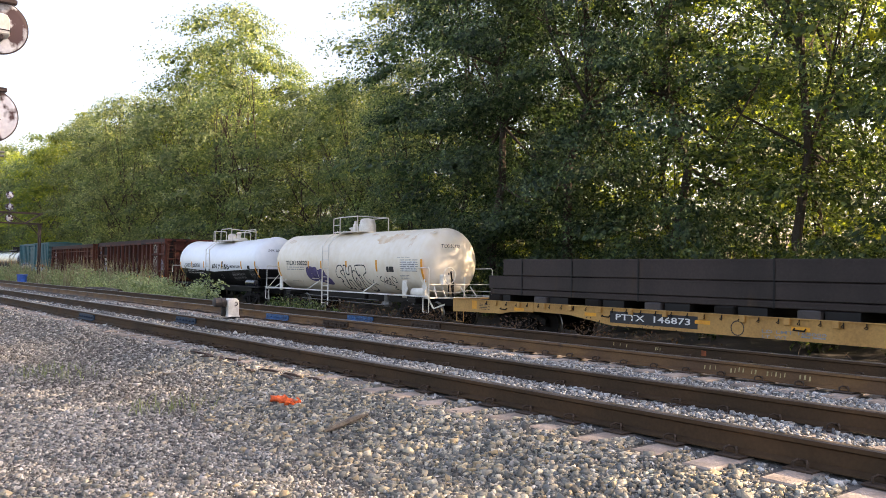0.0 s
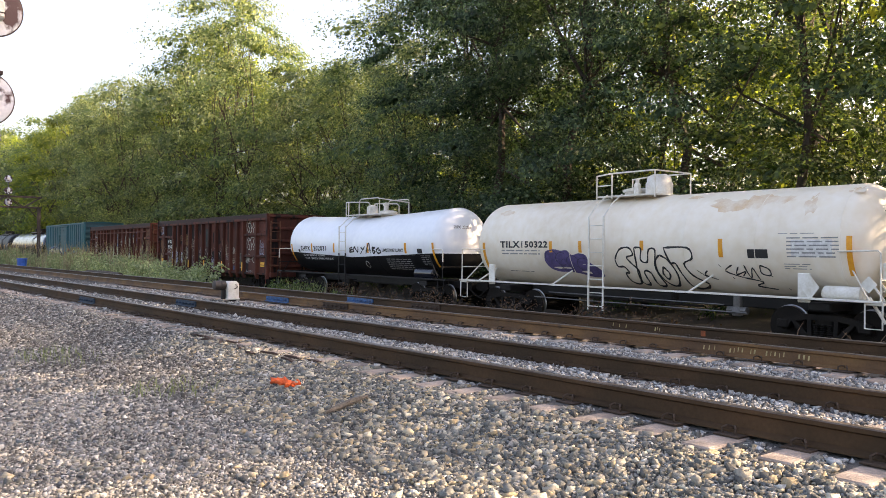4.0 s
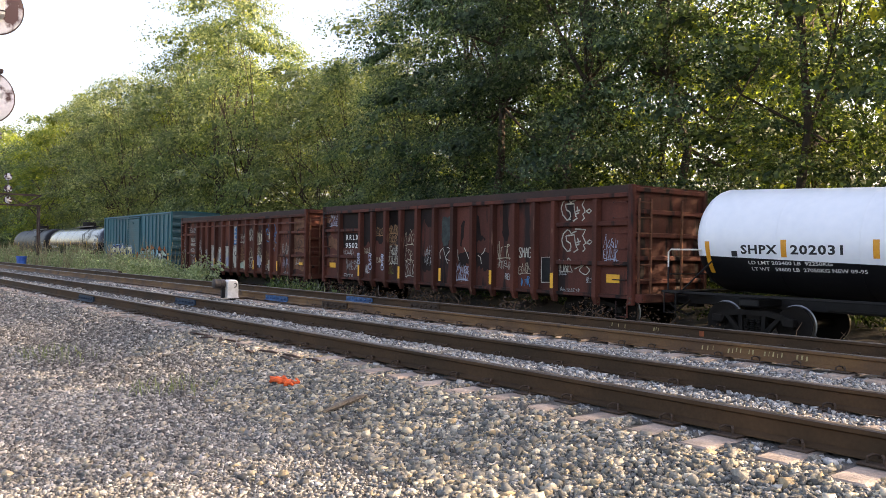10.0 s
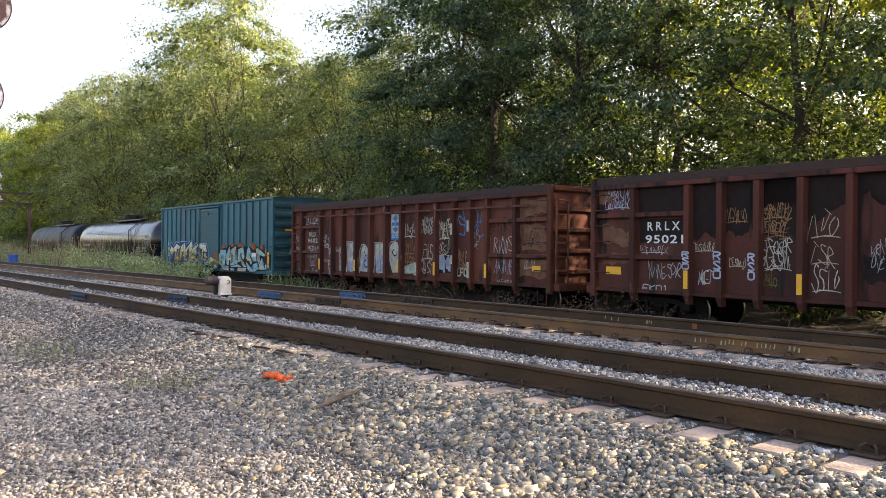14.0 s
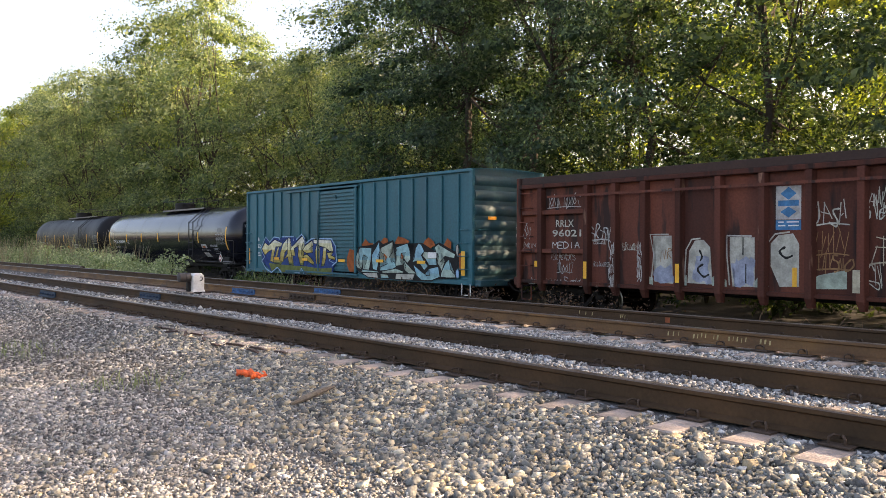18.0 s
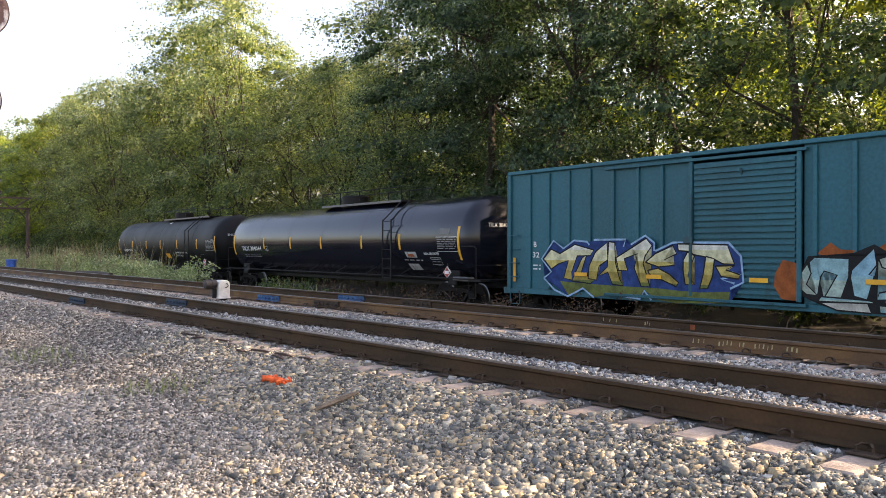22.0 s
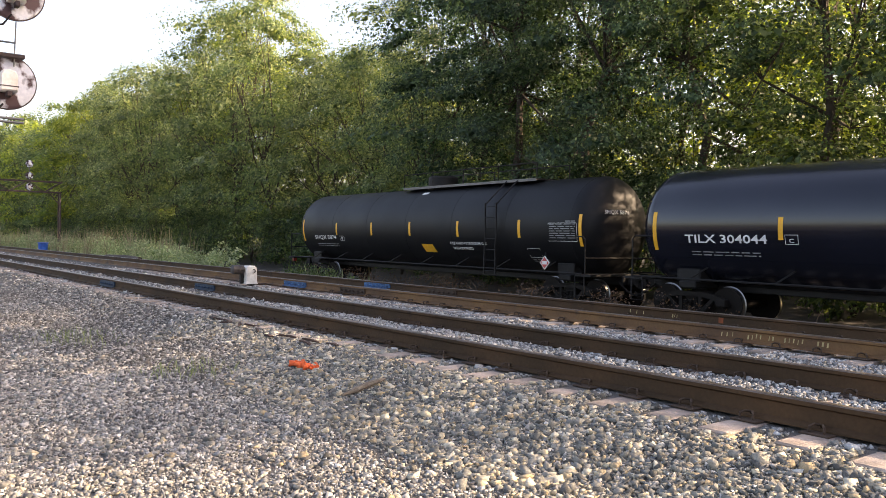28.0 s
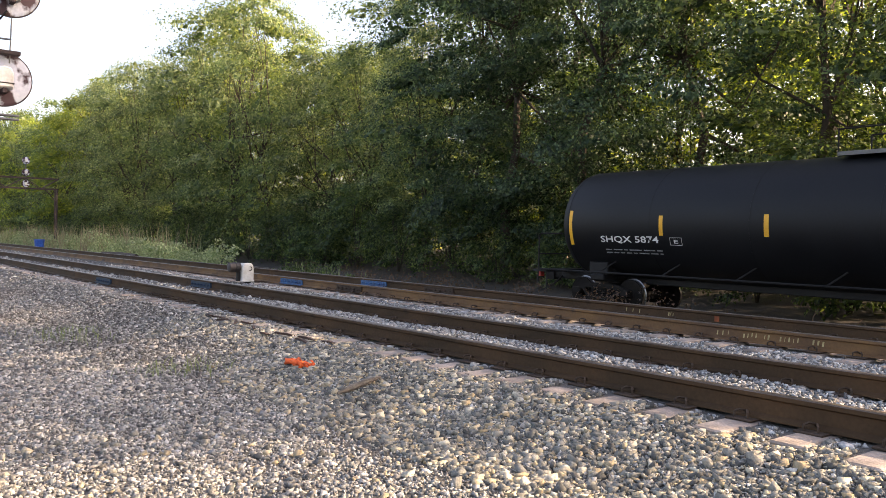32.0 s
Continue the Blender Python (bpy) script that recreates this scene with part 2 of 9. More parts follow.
M_STONE_CLEAN = stone_mat("clean_ballast", [(0.37, 0.37, 0.36), (0.19, 0.19, 0.195), (0.50, 0.49, 0.475), (0.10, 0.10, 0.105), (0.39, 0.365, 0.33), (0.26, 0.26, 0.255), (0.15, 0.147, 0.14)], (0.90, 0.92, 0.93))
# dark base: shadow in the gaps between loose stones put into the colour
M_GROUND = mat("shaded_gravel_ground", (0.105, 0.100, 0.093), 0.95, dark=(0.055, 0.052, 0.048), scale=1.1, fine=45, bump=1.0, spots=(0.075, 0.068, 0.060), amount=0.42)
M_SOIL = mat("leaf_litter_soil", (0.036, 0.028, 0.020), 0.95, dark=(0.018, 0.014, 0.011), scale=1.5, fine=12, bump=0.8, spots=(0.055, 0.042, 0.028), amount=0.40)
M_RAIL = mat("rusty_rail", (0.084, 0.047, 0.025), 0.75, 0.0, dark=(0.042, 0.027, 0.016), scale=0.8, fine=40, bump=0.15, spots=(0.030, 0.020, 0.014), amount=0.40, spec=0.15)
M_RAIL_ORANGE = mat("ochre_rusty_rail", (0.195, 0.098, 0.034), 0.75, 0.0, dark=(0.080, 0.038, 0.017), scale=0.9, fine=40, bump=0.2, spots=(0.05, 0.03, 0.02), amount=0.40)
M_RAILHEAD = mat("worn_rail_head", (0.17, 0.135, 0.11), 0.42, 0.7, dark=(0.10, 0.07, 0.05), scale=3, fine=60, bump=0.03)
M_TIE = mat("weathered_tie", (0.31, 0.26, 0.225), 0.9, dark=(0.15, 0.12, 0.10), scale=3, fine=30, bump=0.6, rand=0.25)
M_PLATE = mat("rusty_plate", (0.065, 0.040, 0.026), 0.8, 0.2, scale=6, fine=50, bump=0.3)
M_BLUE = mat("blue_insulated_joint", (0.03, 0.13, 0.30), 0.6, dark=(0.015, 0.05, 0.12), scale=8, spots=(0.03, 0.025, 0.02), amount=0.40)
M_BLUE_DARK = mat("grimy_blue_joint", (0.018, 0.050, 0.095), 0.7, dark=(0.010, 0.022, 0.040), scale=9, spots=(0.10, 0.10, 0.10), amount=0.36)
M_MOTOR = mat("dark_motor_paint", (0.050, 0.040, 0.038), 0.6, scale=6, bump=0.1)
M_WHITEBOX = mat("grey_white_paint", (0.72, 0.71, 0.68), 0.5, dark=(0.55, 0.53, 0.49), scale=5, spots=(0.25, 0.18, 0.12), amount=0.30)
M_TANK_CREAM = mat("cream_tank_paint", (0.82, 0.735, 0.605), 0.42, dark=(0.73, 0.64, 0.51), scale=0.5, fine=4, bump=0.01, spots=(0.66, 0.50, 0.33), amount=0.28, streak=True)
M_TANK_WHITE = mat("white_tank_paint", (0.84, 0.86, 0.89), 0.32, dark=(0.80, 0.82, 0.85), scale=0.4, fine=5, bump=0.008)
# blue tinge in the black stands for sky reflected in the gloss
M_TANK_BLACK = mat("sky_tinged_black_paint", (0.010, 0.011, 0.019), 0.15, dark=(0.007, 0.008, 0.013), scale=0.7, fine=14, bump=0.02)
M_TANK_MATT = mat("dull_black_tank_paint", (0.008, 0.008, 0.009), 0.50, dark=(0.005, 0.005, 0.006), scale=0.7, fine=14, bump=0.02, spec=0.22)
M_BLACK = mat("black_steel", (0.014, 0.013, 0.013), 0.6, dark=(0.008, 0.007, 0.007), scale=3, fine=30, bump=0.1, spec=0.25)
M_TRUCK = mat("grimy_cast_steel", (0.016, 0.013, 0.011), 0.85, 0.0, dark=(0.007, 0.006, 0.005), scale=4, fine=30, bump=0.2, spec=0.2)
M_WHEEL = mat("brown_wheel_steel", (0.013, 0.010, 0.008), 0.85, 0.0, scale=5, fine=30, bump=0.1, spec=0.2)
M_TREAD = mat("polished_wheel_rim", (0.30, 0.29, 0.28), 0.35, 0.95, scale=4, bump=0.0)
M_GONDOLA = mat("dark_rusty_gondola", (0.110, 0.033, 0.022), 0.7, dark=(0.048, 0.017, 0.013), scale=1.1, fine=22, bump=0.15, spots=(0.018, 0.011, 0.010), amount=0.46, rand=0.25, streak=True, spec=0.2)
M_GONDOLA_B = mat("red_brown_gondola", (0.140, 0.043, 0.026), 0.7, dark=(0.076, 0.025, 0.017), scale=1.3, fine=20, bump=0.15, spots=(0.035, 0.018, 0.015), amount=0.45, rand=0.35, streak=True, spec=0.2)
M_POST = mat("worn_gondola_post", (0.110, 0.034, 0.022), 0.75, dark=(0.055, 0.020, 0.014), scale=2.0, fine=20, bump=0.15, spots=(0.27, 0.15, 0.10), amount=0.37, rand=0.3, streak=True, spec=0.2)
# pale orange bars: sunlight on the end ladders put into the rust colour
M_LADDER = mat("sunlit_rust_bars", (0.19, 0.085, 0.050), 0.8, dark=(0.09, 0.038, 0.024), scale=4, bump=0.1, spec=0.2)
M_GONDOLA_IN = mat("dark_rusty_inside", (0.05, 0.025, 0.018), 0.85, scale=1.5, fine=20, bump=0.3)
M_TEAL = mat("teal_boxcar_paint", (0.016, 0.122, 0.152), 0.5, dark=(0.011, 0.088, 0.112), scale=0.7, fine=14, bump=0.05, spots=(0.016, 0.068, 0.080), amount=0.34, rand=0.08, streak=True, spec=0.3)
# darker teal: tree shade on the car ends put into the colour; door lock too
M_TEAL_DARK = mat("shaded_teal_paint", (0.014, 0.075, 0.092), 0.55, dark=(0.010, 0.050, 0.062), scale=1.2, fine=14, bump=0.05)
M_FLAT_YELLOW = mat("ochre_flatcar_paint", (0.50, 0.27, 0.075), 0.6, dark=(0.40, 0.20, 0.05), scale=1.2, fine=20, bump=0.08, spots=(0.13, 0.07, 0.03), amount=0.30, streak=True)
M_LOAD = mat("dark_tarred_steel", (0.046, 0.033, 0.029), 0.6, dark=(0.026, 0.019, 0.017), scale=0.9, fine=18, bump=0.1, spots=(0.055, 0.034, 0.022), amount=0.40, streak=True, spec=0.25)
M_REFLECT = mat("yellow_reflector", (0.85, 0.42, 0.025), 0.5, dark=(0.75, 0.35, 0.02), scale=4, bump=0.0)
M_ORANGE = mat("orange_reflector", (0.80, 0.34, 0.02), 0.5, dark=(0.68, 0.28, 0.02), scale=4, bump=0.0)
M_LETTER_W = mat("white_lettering", (0.75, 0.74, 0.71), 0.6, dark=(0.60, 0.59, 0.56), scale=8, bump=0.0)
M_LETTER_K = mat("black_lettering", (0.02, 0.02, 0.022), 0.6, scale=8, bump=0.0)
M_FAINT = mat("faded_lettering", (0.30, 0.30, 0.30), 0.6, dark=(0.18, 0.18, 0.18), scale=8, bump=0.0)
M_WHITE = mat("white_handrail_paint", (0.74, 0.72, 0.66), 0.5, dark=(0.60, 0.56, 0.48), scale=3, fine=20, bump=0.05, spots=(0.35, 0.22, 0.12), amount=0.26)
M_BARK = mat("grey_brown_bark", (0.060, 0.045, 0.033), 0.9, dark=(0.035, 0.027, 0.020), scale=6, fine=30, bump=0.8)
M_LEAF = leaf_mat("summer_leaves", (0.015, 0.030, 0.014), (0.038, 0.066, 0.028), (0.110, 0.150, 0.062), 0.36)
# darker, cooler copy of the leaves: shade of the central trees as colour
M_LEAF_DARK = leaf_mat("shaded_green_leaves", (0.016, 0.036, 0.020), (0.042, 0.078, 0.042), (0.125, 0.185, 0.098), 0.30, (2.2, 2.2, 1.1))
# paler grey-green: sky light on the left trees put into the leaf colour
M_LEAF_GREY = leaf_mat("skylit_grey_leaves", (0.033, 0.056, 0.034), (0.082, 0.118, 0.068), (0.190, 0.228, 0.130), 0.40, (3.1, 2.8, 1.25))
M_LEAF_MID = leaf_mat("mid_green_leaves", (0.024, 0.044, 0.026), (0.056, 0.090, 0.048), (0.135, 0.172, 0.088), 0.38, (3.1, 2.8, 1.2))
# bright yellow-green copy: sun on and through the leaves put into the colour
M_LEAF_LIGHT = leaf_mat("sunlit_leaves", (0.055, 0.085, 0.028), (0.095, 0.130, 0.040), (0.170, 0.200, 0.066), 0.60, (3.0, 2.8, 1.0))
M_WEED = leaf_mat("weed_leaves", (0.100, 0.140, 0.080), (0.195, 0.240, 0.150), (0.340, 0.365, 0.260), 0.34)
M_GRASS = leaf_mat("fresh_grass", (0.075, 0.105, 0.045), (0.105, 0.140, 0.060), (0.15, 0.17, 0.085), 0.2)
M_DRY = leaf_mat("dry_grass", (0.22, 0.18, 0.12), (0.32, 0.27, 0.19), (0.15, 0.12, 0.08), 0.2)
M_ORANGE_PAINT = mat("orange_marking_paint", (0.80, 0.13, 0.03), 0.8, dark=(0.60, 0.09, 0.02), scale=12, bump=0.5)
M_DRIFTWOOD = mat("grey_weathered_wood", (0.17, 0.145, 0.12), 0.9, dark=(0.09, 0.075, 0.06), scale=8, fine=40, bump=0.6)
M_SPLINTER = mat("red_brown_rotten_wood", (0.080, 0.045, 0.034), 0.9, dark=(0.040, 0.024, 0.019), scale=9, fine=50, bump=0.5)
M_BIN = mat("blue_plastic", (0.02, 0.12, 0.50), 0.45, scale=4, bump=0.05)
# peeling white, blued and dulled: the targets' shade put into the paint colour
M_SIGNAL = mat("shaded_peeling_white_paint", (0.56, 0.59, 0.68), 0.55, dark=(0.48, 0.50, 0.58), scale=1.6, bump=0.1, spots=(0.040, 0.012, 0.018), amount=0.54)
M_SIGNAL_DARK = mat("rusted_signal_steel", (0.045, 0.026, 0.025), 0.7, scale=5, bump=0.15)
M_STEEL = mat("grey_steel", (0.16, 0.155, 0.15), 0.5, 0.5, scale=4, bump=0.1)

# ---- plan ----
YA, YC, YT, BETA, GRADE, Z3 = 5.227, 9.082, 17.65, -0.03807, 0.0016, -0.86   # rails of tracks 1 and 2, axis, turn and height of track 3
GAUGE = 1.505


def y3(x):
    return YT + x * BETA


def ground_z(x, y):
    """Height of the gravel, banks and wood floor."""
    pts = [(-4000, -0.60), (0, -0.53), (2.6, -0.51), (3.7, -0.45), (4.55, -0.235), (5.1, -0.21), (5.4, -0.19), (6.6, -0.19), (7.0, -0.205), (8.2, -0.22), (11.2, -0.24), (12.2, -0.55), (13.3, -0.98)]
    e = y3(max(min(x, 60), -220))
    pts += [(max(e - 2.4, 13.6), -1.08), (e + 2.4, -1.08), (e + 4.2, -0.95), (e + 9, -0.5), (e + 40, 0.6), (4000, 0.6)]
    return float(np.interp(y, [p[0] for p in pts], [p[1] for p in pts]))


def surface_z(x, y):
    """The gravel with its small humps and hollows."""
    return ground_z(x, y) + (noise.noise((x * 0.9, y * 0.9, 0)) * 0.02 if -40 < x < 20 and -3 < y < 30 else 0)


# ---- ground ----
xs = sorted({*np.arange(-30, 6.01, 0.3).round(2), *np.arange(-160, -30, 2.0), *np.arange(6, 60, 3.0), -2000, -900, -450, -250, 120, 300, 900, 2000})
ys = sorted({*np.arange(-2, 13.6, 0.3).round(2), *np.arange(14, 46, 1.0), -2000, -600, -200, -60, -20, -8, 60, 90, 150, 400, 2000})
gv = [(x, y, surface_z(x, y)) for x in xs for y in ys]
gf = [(i * len(ys) + j, (i + 1) * len(ys) + j, (i + 1) * len(ys) + j + 1, i * len(ys) + j + 1) for i in range(len(xs) - 1) for j in range(len(ys) - 1)]
ground = part("ground", raw_mesh("ground", gv, gf, 4, True), M_GROUND)
ground.data.materials.append(M_SOIL)
for p in ground.data.polygons:
    if p.center.y > 11.7:
        p.material_index = 1
tagged(ground, "grey crushed gravel ground with dirt beneath the tracks", "ground", kind="structure")

# a broken block: eight corners, twelve facets
BLOCK_V = np.array([(x, y, z) for x in (-1, 1) for y in (-1, 1) for z in (-1, 1)]) * 0.72
BLOCK_F = np.array([(0, 1, 3), (0, 3, 2), (4, 6, 7), (4, 7, 5), (0, 4, 5), (0, 5, 1), (2, 3, 7), (2, 7, 6), (0, 2, 6), (0, 6, 4), (1, 5, 7), (1, 7, 3)])


# a chip: a broken wedge of six corners, eight facets
CHIP_V = np.array([(-1, -0.6, -0.62), (1, -0.6, -0.62), (0, 1.1, -0.62), (-0.8, -0.5, 0.62), (0.8, -0.5, 0.62), (0.1, 0.8, 0.62)])
CHIP_F = np.array([(0, 2, 1), (3, 4, 5), (0, 1, 4), (0, 4, 3), (1, 2, 5), (1, 5, 4), (2, 0, 3), (2, 3, 5)])


def stones(name, spots, size, material, label, seed, lift=0.25, chip=False):
    """Loose stones of uneven shape, one mesh; spots are (x, y, z) places."""
    rng = np.random.default_rng(seed)
    base, facets = (CHIP_V, CHIP_F) if chip else (BLOCK_V, BLOCK_F)
    n, k = len(spots), len(base)
    sc = size * np.clip(rng.lognormal(-0.08, 0.38, (n, 1, 1)), 0.4, 2.1) * rng.uniform(0.6, 1.4, (n, 1, 3)) * np.array([1, 1, 0.7])
    v = (base[None] * rng.uniform(0.6, 1.2, (n, k, 3)) + rng.uniform(-0.28, 0.28, (n, k, 3))) * sc
    a, b = rng.uniform(0, 6.283, n), rng.normal(0, 0.75, n)
    ca, sa, cb, sb = np.cos(a)[:, None], np.sin(a)[:, None], np.cos(b)[:, None], np.sin(b)[:, None]
    x, y, z = v[..., 0], v[..., 1] * cb - v[..., 2] * sb, v[..., 1] * sb + v[..., 2] * cb
    v = np.stack([x * ca - y * sa, x * sa + y * ca, z], -1) + np.asarray(spots)[:, None, :]
    v[..., 2] += size * lift
    f = (facets[None] + (np.arange(n) * k)[:, None, None]).reshape(-1, 3)
    ob = part(name, raw_mesh(name, v.reshape(-1, 3), f, 3), material)
    return tagged(ob, label, "gravel", kind="stuff")


def scatter(n, x0, x1, y0, y1, seed, keep=None, power=1.0):
    rng = np.random.default_rng(seed)
    out = []
    while len(out) < n:
        x = x1 - (x1 - x0) * rng.random() ** power
        y = y0 + (y1 - y0) * rng.random()
        if keep is None or keep(x, y):
            out.append((x, y, surface_z(x, y)))
    return out


def in_view(x, y):
    a = math.degrees(math.atan2(-x, y))
    d = math.hypot(x, y)
    return 20 < a < 88 and d > 4.0


def off_rails(x, y):
    return all(abs(y - r) > 0.11 for r in (YA, YA + GAUGE, YC, YC + GAUGE))


def patchy(x, y):
    """Loose stone lies everywhere before the tracks."""
    return in_view(x, y)


def dirty(x, y):
    """Dark dirt and fouled stone along the foot of the near ballast."""
    return noise.noise((x * 0.35, y * 0.8, 9.0)) * 1.3 + 0.45 + noise.noise((x * 37.0, y * 41.0, 2.0)) * 1.1 - abs(y - 3.3) * 0.75 - max(0, x + 9.0) * 0.30 > 0


def on_tie(x, y):
    k = round((x + 0.64) / 0.5)
    return y > 4.70 and abs(x + 0.64 - k * 0.5) < 0.15 and x > -7.5


def clean(x, y):
    return patchy(x, y) and not dirty(x, y) and not on_tie(x, y)


def fouled(x, y):
    return in_view(x, y) and dirty(x, y) and not on_tie(x, y)


stones("gravel", scatter(56000, -9.5, -0.8, 0.2, 4.9, 1, clean), 0.0150, M_STONE, "loose grey and tan crushed stones on the gravel verge", 11, 0.25, True)
stones("gravel", scatter(26000, -24, -8, 0.4, 4.9, 2, clean, 1.4), 0.0215, M_STONE, "loose grey crushed stones on the gravel verge further off", 12, 0.25, True)
stones("gravel", scatter(22000, -22, -6, 1.0, 4.9, 7, fouled, 1.4), 0.0190, M_STONE_DIRTY, "dark dirty stones and grit at the foot of the ballast", 17, 0.25, True)
stones("ballast_shoulder", scatter(19000, -12, -0.5, 3.2, 5.0, 3, lambda x, y: in_view(x, y) and not on_tie(x, y) and not (dirty(x, y) and y < 4.2 and x < -7)), 0.0215, M_STONE_COARSE, "coarse grey and tan ballast along the near track", 13)
stones("ballast_shoulder", scatter(900, -6.5, -1.5, 0.6, 4.4, 6, in_view), 0.023, M_STONE_COARSE, "coarse tan stones lying on the verge", 16)
stones("gravel", scatter(6000, -64, -24, 0.4, 4.9, 9, None, 1.2), 0.034, M_STONE, "loose grey crushed stones far along the verge", 19, 0.2, True)
stones("gravel", scatter(7000, -9, 7, -3, 4.6, 21, lambda x, y: not in_view(x, y)), 0.022, M_STONE, "loose grey crushed stones on the verge underfoot", 20, 0.2, True)
stones("track_ballast", scatter(4500, -2, 12, 4.5, 8.9, 22, off_rails), 0.024, M_STONE_CLEAN, "pale grey ballast between the nearest rails", 23, 0.2, True)
stones("track_ballast", scatter(9000, -30, -13, 4.9, 8.9, 8, lambda x, y: in_view(x, y) and off_rails(x, y), 1.3), 0.025, M_STONE_CLEAN, "pale grey ballast between the rails further along", 18, 0.2, True)
stones("track_ballast", scatter(34000, -13.5, -1.5, 4.9, 8.9, 4, lambda x, y: in_view(x, y) and off_rails(x, y) and not (y < 5.2 and on_tie(x, y))), 0.0195, M_STONE_CLEAN, "pale grey clean ballast between the rails", 14, 0.25, True)
stones("track_ballast", scatter(4000, -60, -22, 4.6, 9.0, 5, off_rails, 1.3), 0.028, M_STONE_CLEAN, "pale grey ballast between the rails far along the track", 15, 0.05, True)

# ---- tracks ----
RAIL_PROFILE = [(-0.07, -0.18), (0.07, -0.18), (0.07, -0.168), (0.012, -0.145), (0.009, -0.05), (0.036, -0.036), (0.036, -0.008), (0.028, 0.0), (-0.028, 0.0), (-0.036, -0.008), (-0.036, -0.036), (-0.009, -0.05), (-0.012, -0.145), (-0.07, -0.168)]
HEAD_PROFILE = [(-0.0362, -0.007), (-0.0285, 0.0015), (0.0285, 0.0015), (0.0362, -0.007)]


def rail_mesh(x0, x1, prof, closed=True):
    n = len(prof)
    vs = [(x, y, z) for x in (x0, x1) for y, z in prof]
    fs = [(i, n + i, n + (i + 1) % n, (i + 1) % n) for i in range(n if closed else n - 1)]
    if closed:
        fs += [tuple(range(n)), tuple(range(2 * n - 1, n - 1, -1))]
    return Shape().add(vs, fs)


def track(name, y0, x0, x1, tie_x, label, mats, tie_z=-0.195):
    t = thing(name, label, "railway track", kind="structure")
    for k in range(2):
        r = part("rail", rail_mesh(x0, x1, RAIL_PROFILE), mats[k], t)
        r.location.y = y0 + k * GAUGE
        h = part("rail_head", rail_mesh(x0, x1, HEAD_PROFILE, False), M_RAILHEAD, r, "bright worn running surface")
    tie = Shape().box(-0.115, 0.115, -1.3, 1.3, -0.17, 0, 0.012).mesh("tie")
    plate = Shape().box(-0.10, 0.10, -0.17, 0.17, 0.0, 0.014, 0.003).mesh("tie_plate")
    clip = Shape()
    for sx in (-0.05, 0.05):
        clip.tube([(sx, -0.125, 0.005), (sx, -0.125, 0.040), (sx * 0.6, -0.10, 0.055), (sx * 0.2, -0.06, 0.045), (sx * 0.2, -0.05, 0.03)], 0.009, 5)
    clip = clip.mesh("rail_clip")
    rng = random.Random(name)
    for x in tie_x:
        o = part("tie", tie, M_TIE, t)
        o.location = (x + rng.uniform(-0.03, 0.03), y0 + GAUGE / 2 + rng.uniform(-0.06, 0.06), tie_z + rng.uniform(-0.012, 0.004))
        o.rotation_euler.z = rng.uniform(-0.02, 0.02)
        if x > -30:
            for k in range(2):
                p = part("tie_plate", plate, M_PLATE, t)
                p.location = (x, y0 + k * GAUGE, tie_z + 0.0)
                if x > -16:
                    c = part("rail_clip", clip, M_PLATE, t)
                    c.location = (x, y0 + k * GAUGE, tie_z + 0.012)
    return t


TIES = [-0.64 - 0.5 * k for k in range(70)]
track_1 = track("track_1", YA, -400, 60, TIES, "rusty steel rails on weathered wooden ties, nearer main track", (M_RAIL, M_RAIL))
track_2 = track("track_2", YC, -400, 60, TIES[:60], "ochre rusty steel rails of the second main track", (M_RAIL_ORANGE, M_RAIL))
track_3 = track("track_3", 0, -300, 60, [4 - 0.55 * k for k in range(90)], "rusty rails of the lower siding beneath the freight train", (M_RAIL, M_RAIL))
track_3.matrix_world = pose(0, YT, Z3, 0, 0, math.degrees(BETA)) @ pose(0, -GAUGE / 2, 0)

# ---- freight train: each car stands on its own empty at rail level, x along the train ----
CARS, AXLES = [], []
WHEEL_R = 0.43


def wheelset_mesh():
    s = Shape()
    prof = [(-1.02, 0.05), (-1.0, 0.085), (-0.86, 0.085), (-0.85, 0.13), (-0.835, 0.13), (-0.83, 0.30), (-0.835, 0.35), (-0.838, 0.40), (-0.835, WHEEL_R - 0.004), (-0.82, WHEEL_R), (-0.715, WHEEL_R), (-0.70, WHEEL_R + 0.028), (-0.685, WHEEL_R + 0.02), (-0.69, 0.35), (-0.72, 0.14), (-0.70, 0.09)]
    full = prof + [(-a, r) for a, r in prof[::-1]]
    n = 32
    s.lathe(full, 0, n, "y")
    for sy in (-1, 1):
        for k in range(3):
            a = 2.094 * k
            s.box(0.045 * math.cos(a) - 0.013, 0.045 * math.cos(a) + 0.013, sy * 1.02 - 0.012, sy * 1.02 + 0.012, 0.045 * math.sin(a) - 0.013, 0.045 * math.sin(a) + 0.013)
    me = bpy.data.meshes.new("wheelset")
    me.from_pydata(s.v, [], s.f)
    me.materials.append(M_WHEEL)
    me.materials.append(M_TREAD)
    last = len(full) - 1
    for i, p in enumerate(me.polygons):
        seg = i // n
        p.use_smooth = i < n * last
        if seg in (9, 10, last - 10, last - 11):
            p.material_index = 1
    me.set_sharp_from_angle(angle=radians(35))
    return me


